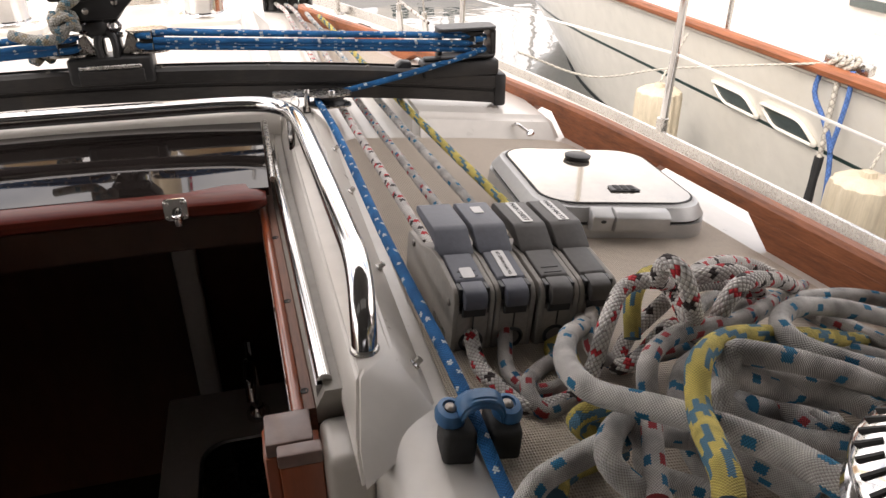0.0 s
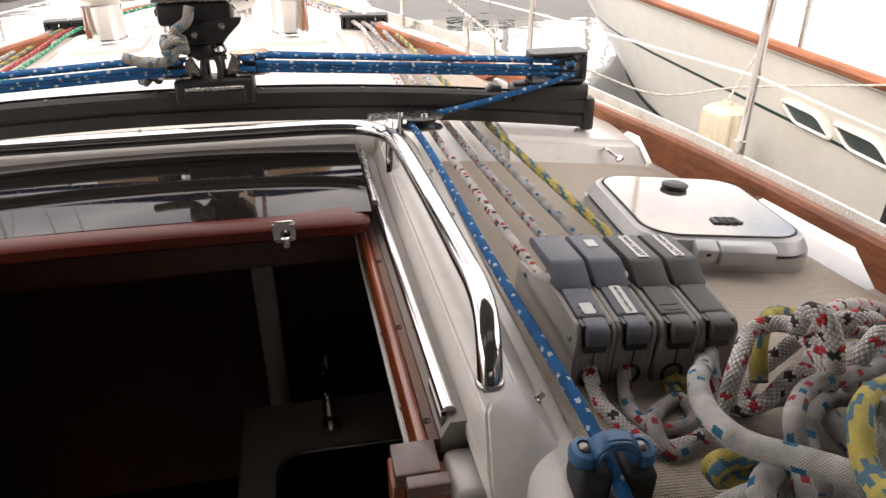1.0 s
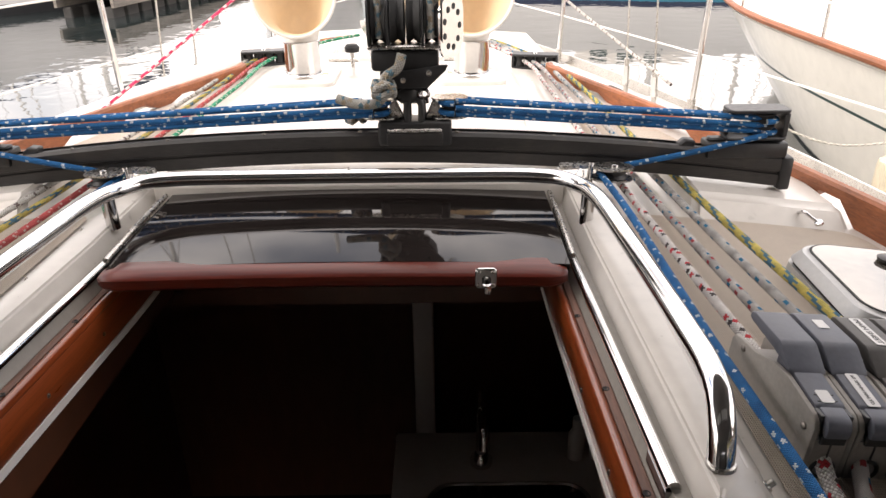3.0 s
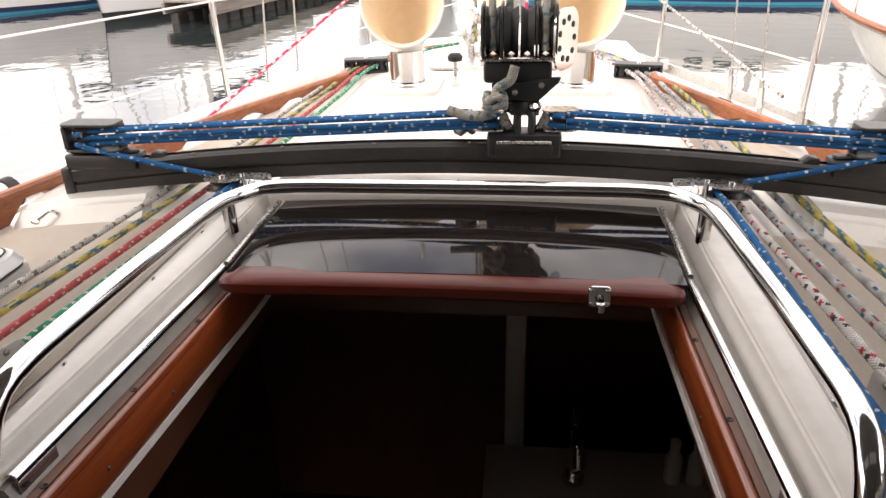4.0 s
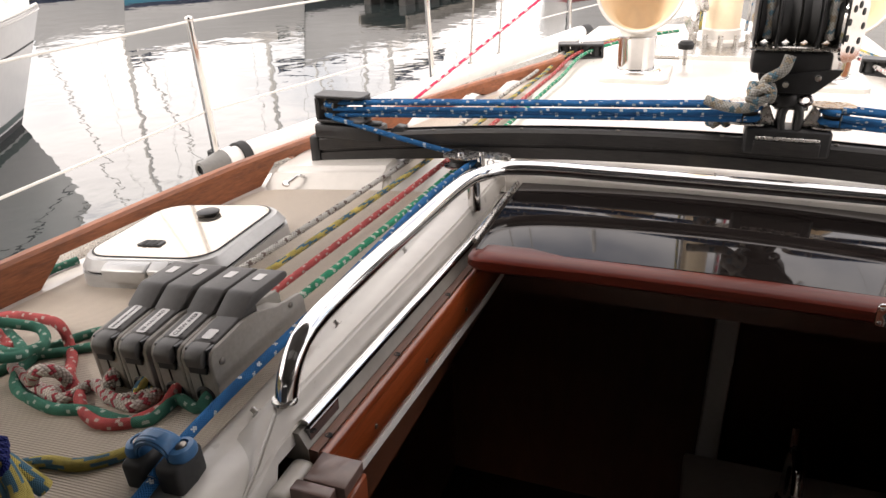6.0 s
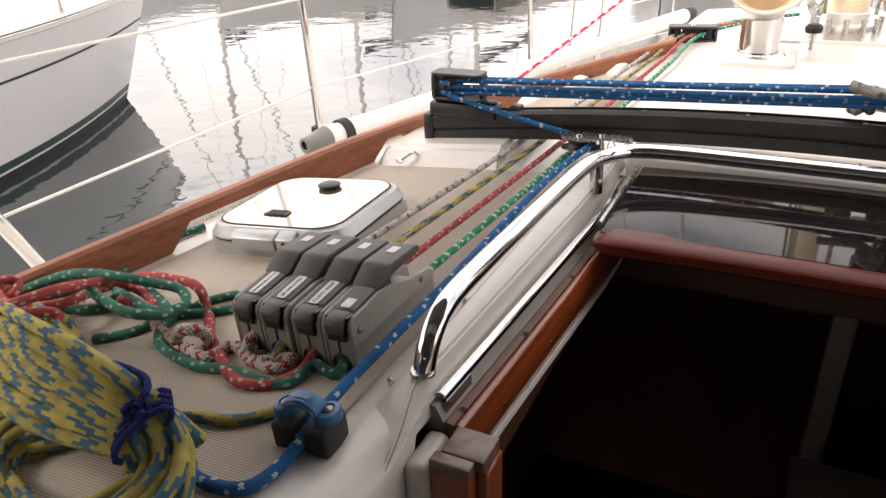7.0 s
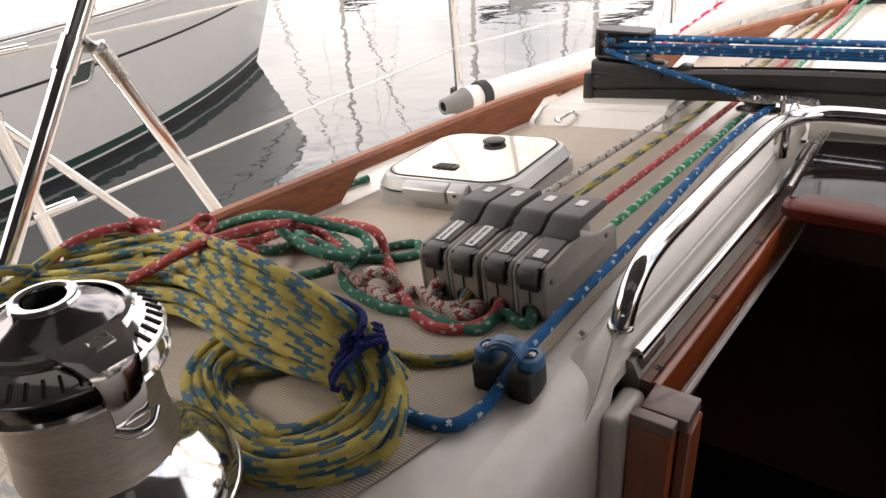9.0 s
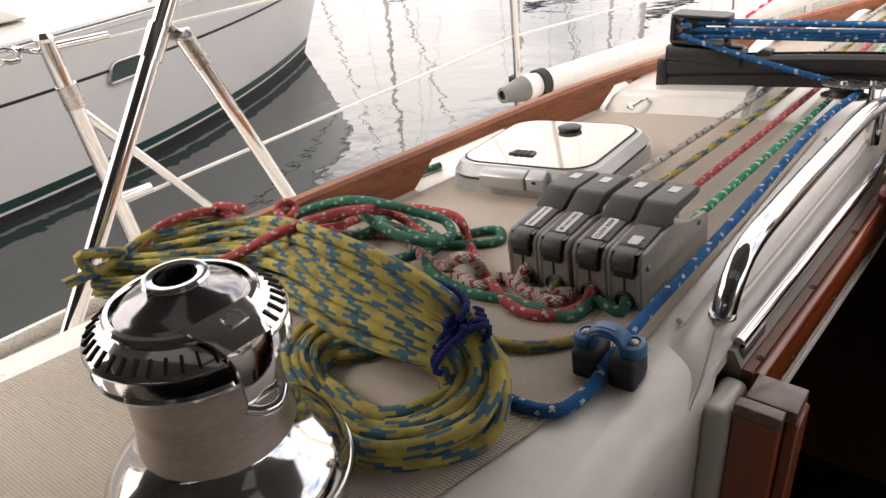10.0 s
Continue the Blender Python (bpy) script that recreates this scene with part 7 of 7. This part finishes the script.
part("bracket", moved(prism([(-0.012, -0.012), (0.035, -0.022), (0.042, -0.010), (0.016, 0.014), (-0.012, 0.012)], "z", -0.006, 0.006, 0.002, 1), pose(-1.268, 0.565, 0.272, 90, 0, 90)), STEELM, fr)
part("pin", moved(lathe([(0.008, -0.012), (0.008, 0.012), (0, 0.013)], 14), pose(-1.255, 0.597, 0.262, 0, 90)), STEEL, fr)
for y in (0.275, 0.778):
    part("deck_socket", moved(lathe([(0.022, 0), (0.022, 0.02), (0.017, 0.03), (0, 0.03)], 16), Matrix.Translation((-1.268, y, -0.165))), STEELM, fr)

pole = thing("spinnaker_pole", "white spinnaker pole with grey end lying along the side deck", "spinnaker pole")
pa, pb = Vector((-1.570, 1.905, -0.250)), Vector((-0.80, 4.55, -0.20))
pd = (pb - pa).normalized()
part("tube", rod(pa + pd * 0.10, pb, 0.040, 24), POLEW, pole)
mq = pd.to_track_quat("Z", "Y").to_matrix().to_4x4()
mq.translation = pa
part("end_fitting", moved(lathe([(0.016, 0.004), (0.018, 0.0), (0.027, 0.002), (0.030, 0.03), (0.038, 0.065), (0.042, 0.085), (0.042, 0.10), (0, 0.10)], 28), mq), GREYPL, pole, "grey nylon end fitting")
part("mouth", moved(lathe([(0, 0.012), (0.017, 0.012), (0.017, 0.003)], 20), mq), RUBBER, pole)
part("collar", moved(lathe([(0.041, 0.10), (0.044, 0.102), (0.044, 0.135), (0.041, 0.137)], 28), mq), POLEW, pole)
part("chock", moved(lathe([(0.041, 0.155), (0.050, 0.156), (0.050, 0.19), (0.041, 0.191)], 20), mq), RUBBER, pole, "black rubber chock")
part("strap", block(-1.60, -1.545, 1.99, 2.02, -0.30, -0.21, 0.004, 1), RUBBER, pole)
part("far_end", moved(lathe([(0.042, 0), (0.034, 0.10), (0.02, 0.13), (0, 0.13)], 20), Matrix.Translation(pb) @ mq.to_3x3().to_4x4()), RUBBER, pole)
for s in (-1, 1):
    for x, y in ((1.15, 3.45), (1.08, 3.72)):
        sh = thing("shroud", "stainless shroud with rigging screw at the chainplate", "shroud", "shrouds")
        tip = Vector((s * 0.62, y * 0.3 + 2.85 * 0.7, 5.5))
        ft = Vector((s * x, y, SIDE_Z))
        part("wire", rod(ft + (tip - ft) * 0.03, tip, 0.0045, 8), STEELM, sh)
        part("rigging_screw", rod(ft, ft + (tip - ft) * 0.032, 0.012, 12), STEELM, sh)
        part("screw_body", rod(ft + (tip - ft) * 0.010, ft + (tip - ft) * 0.026, 0.016, 12), STEEL, sh)
pk = thing("spinnaker_halyard", "red and white halyard led up from the side deck", "rope")
part("line", tube([(-1.13, 2.40, -0.20), (-0.62, 3.35, 0.25), (0.2, 4.9, 1.0)], 0.0062, 10, 0.05), PINK, pk)
wg = thing("sheet", "white sheet with flecks led along the starboard shrouds", "rope")
part("line", tube([(0.95, 2.6, -0.06), (0.72, 3.3, 0.12), (0.35, 4.6, 0.42)], 0.006, 8, 0.05), WHITEGREY, wg)
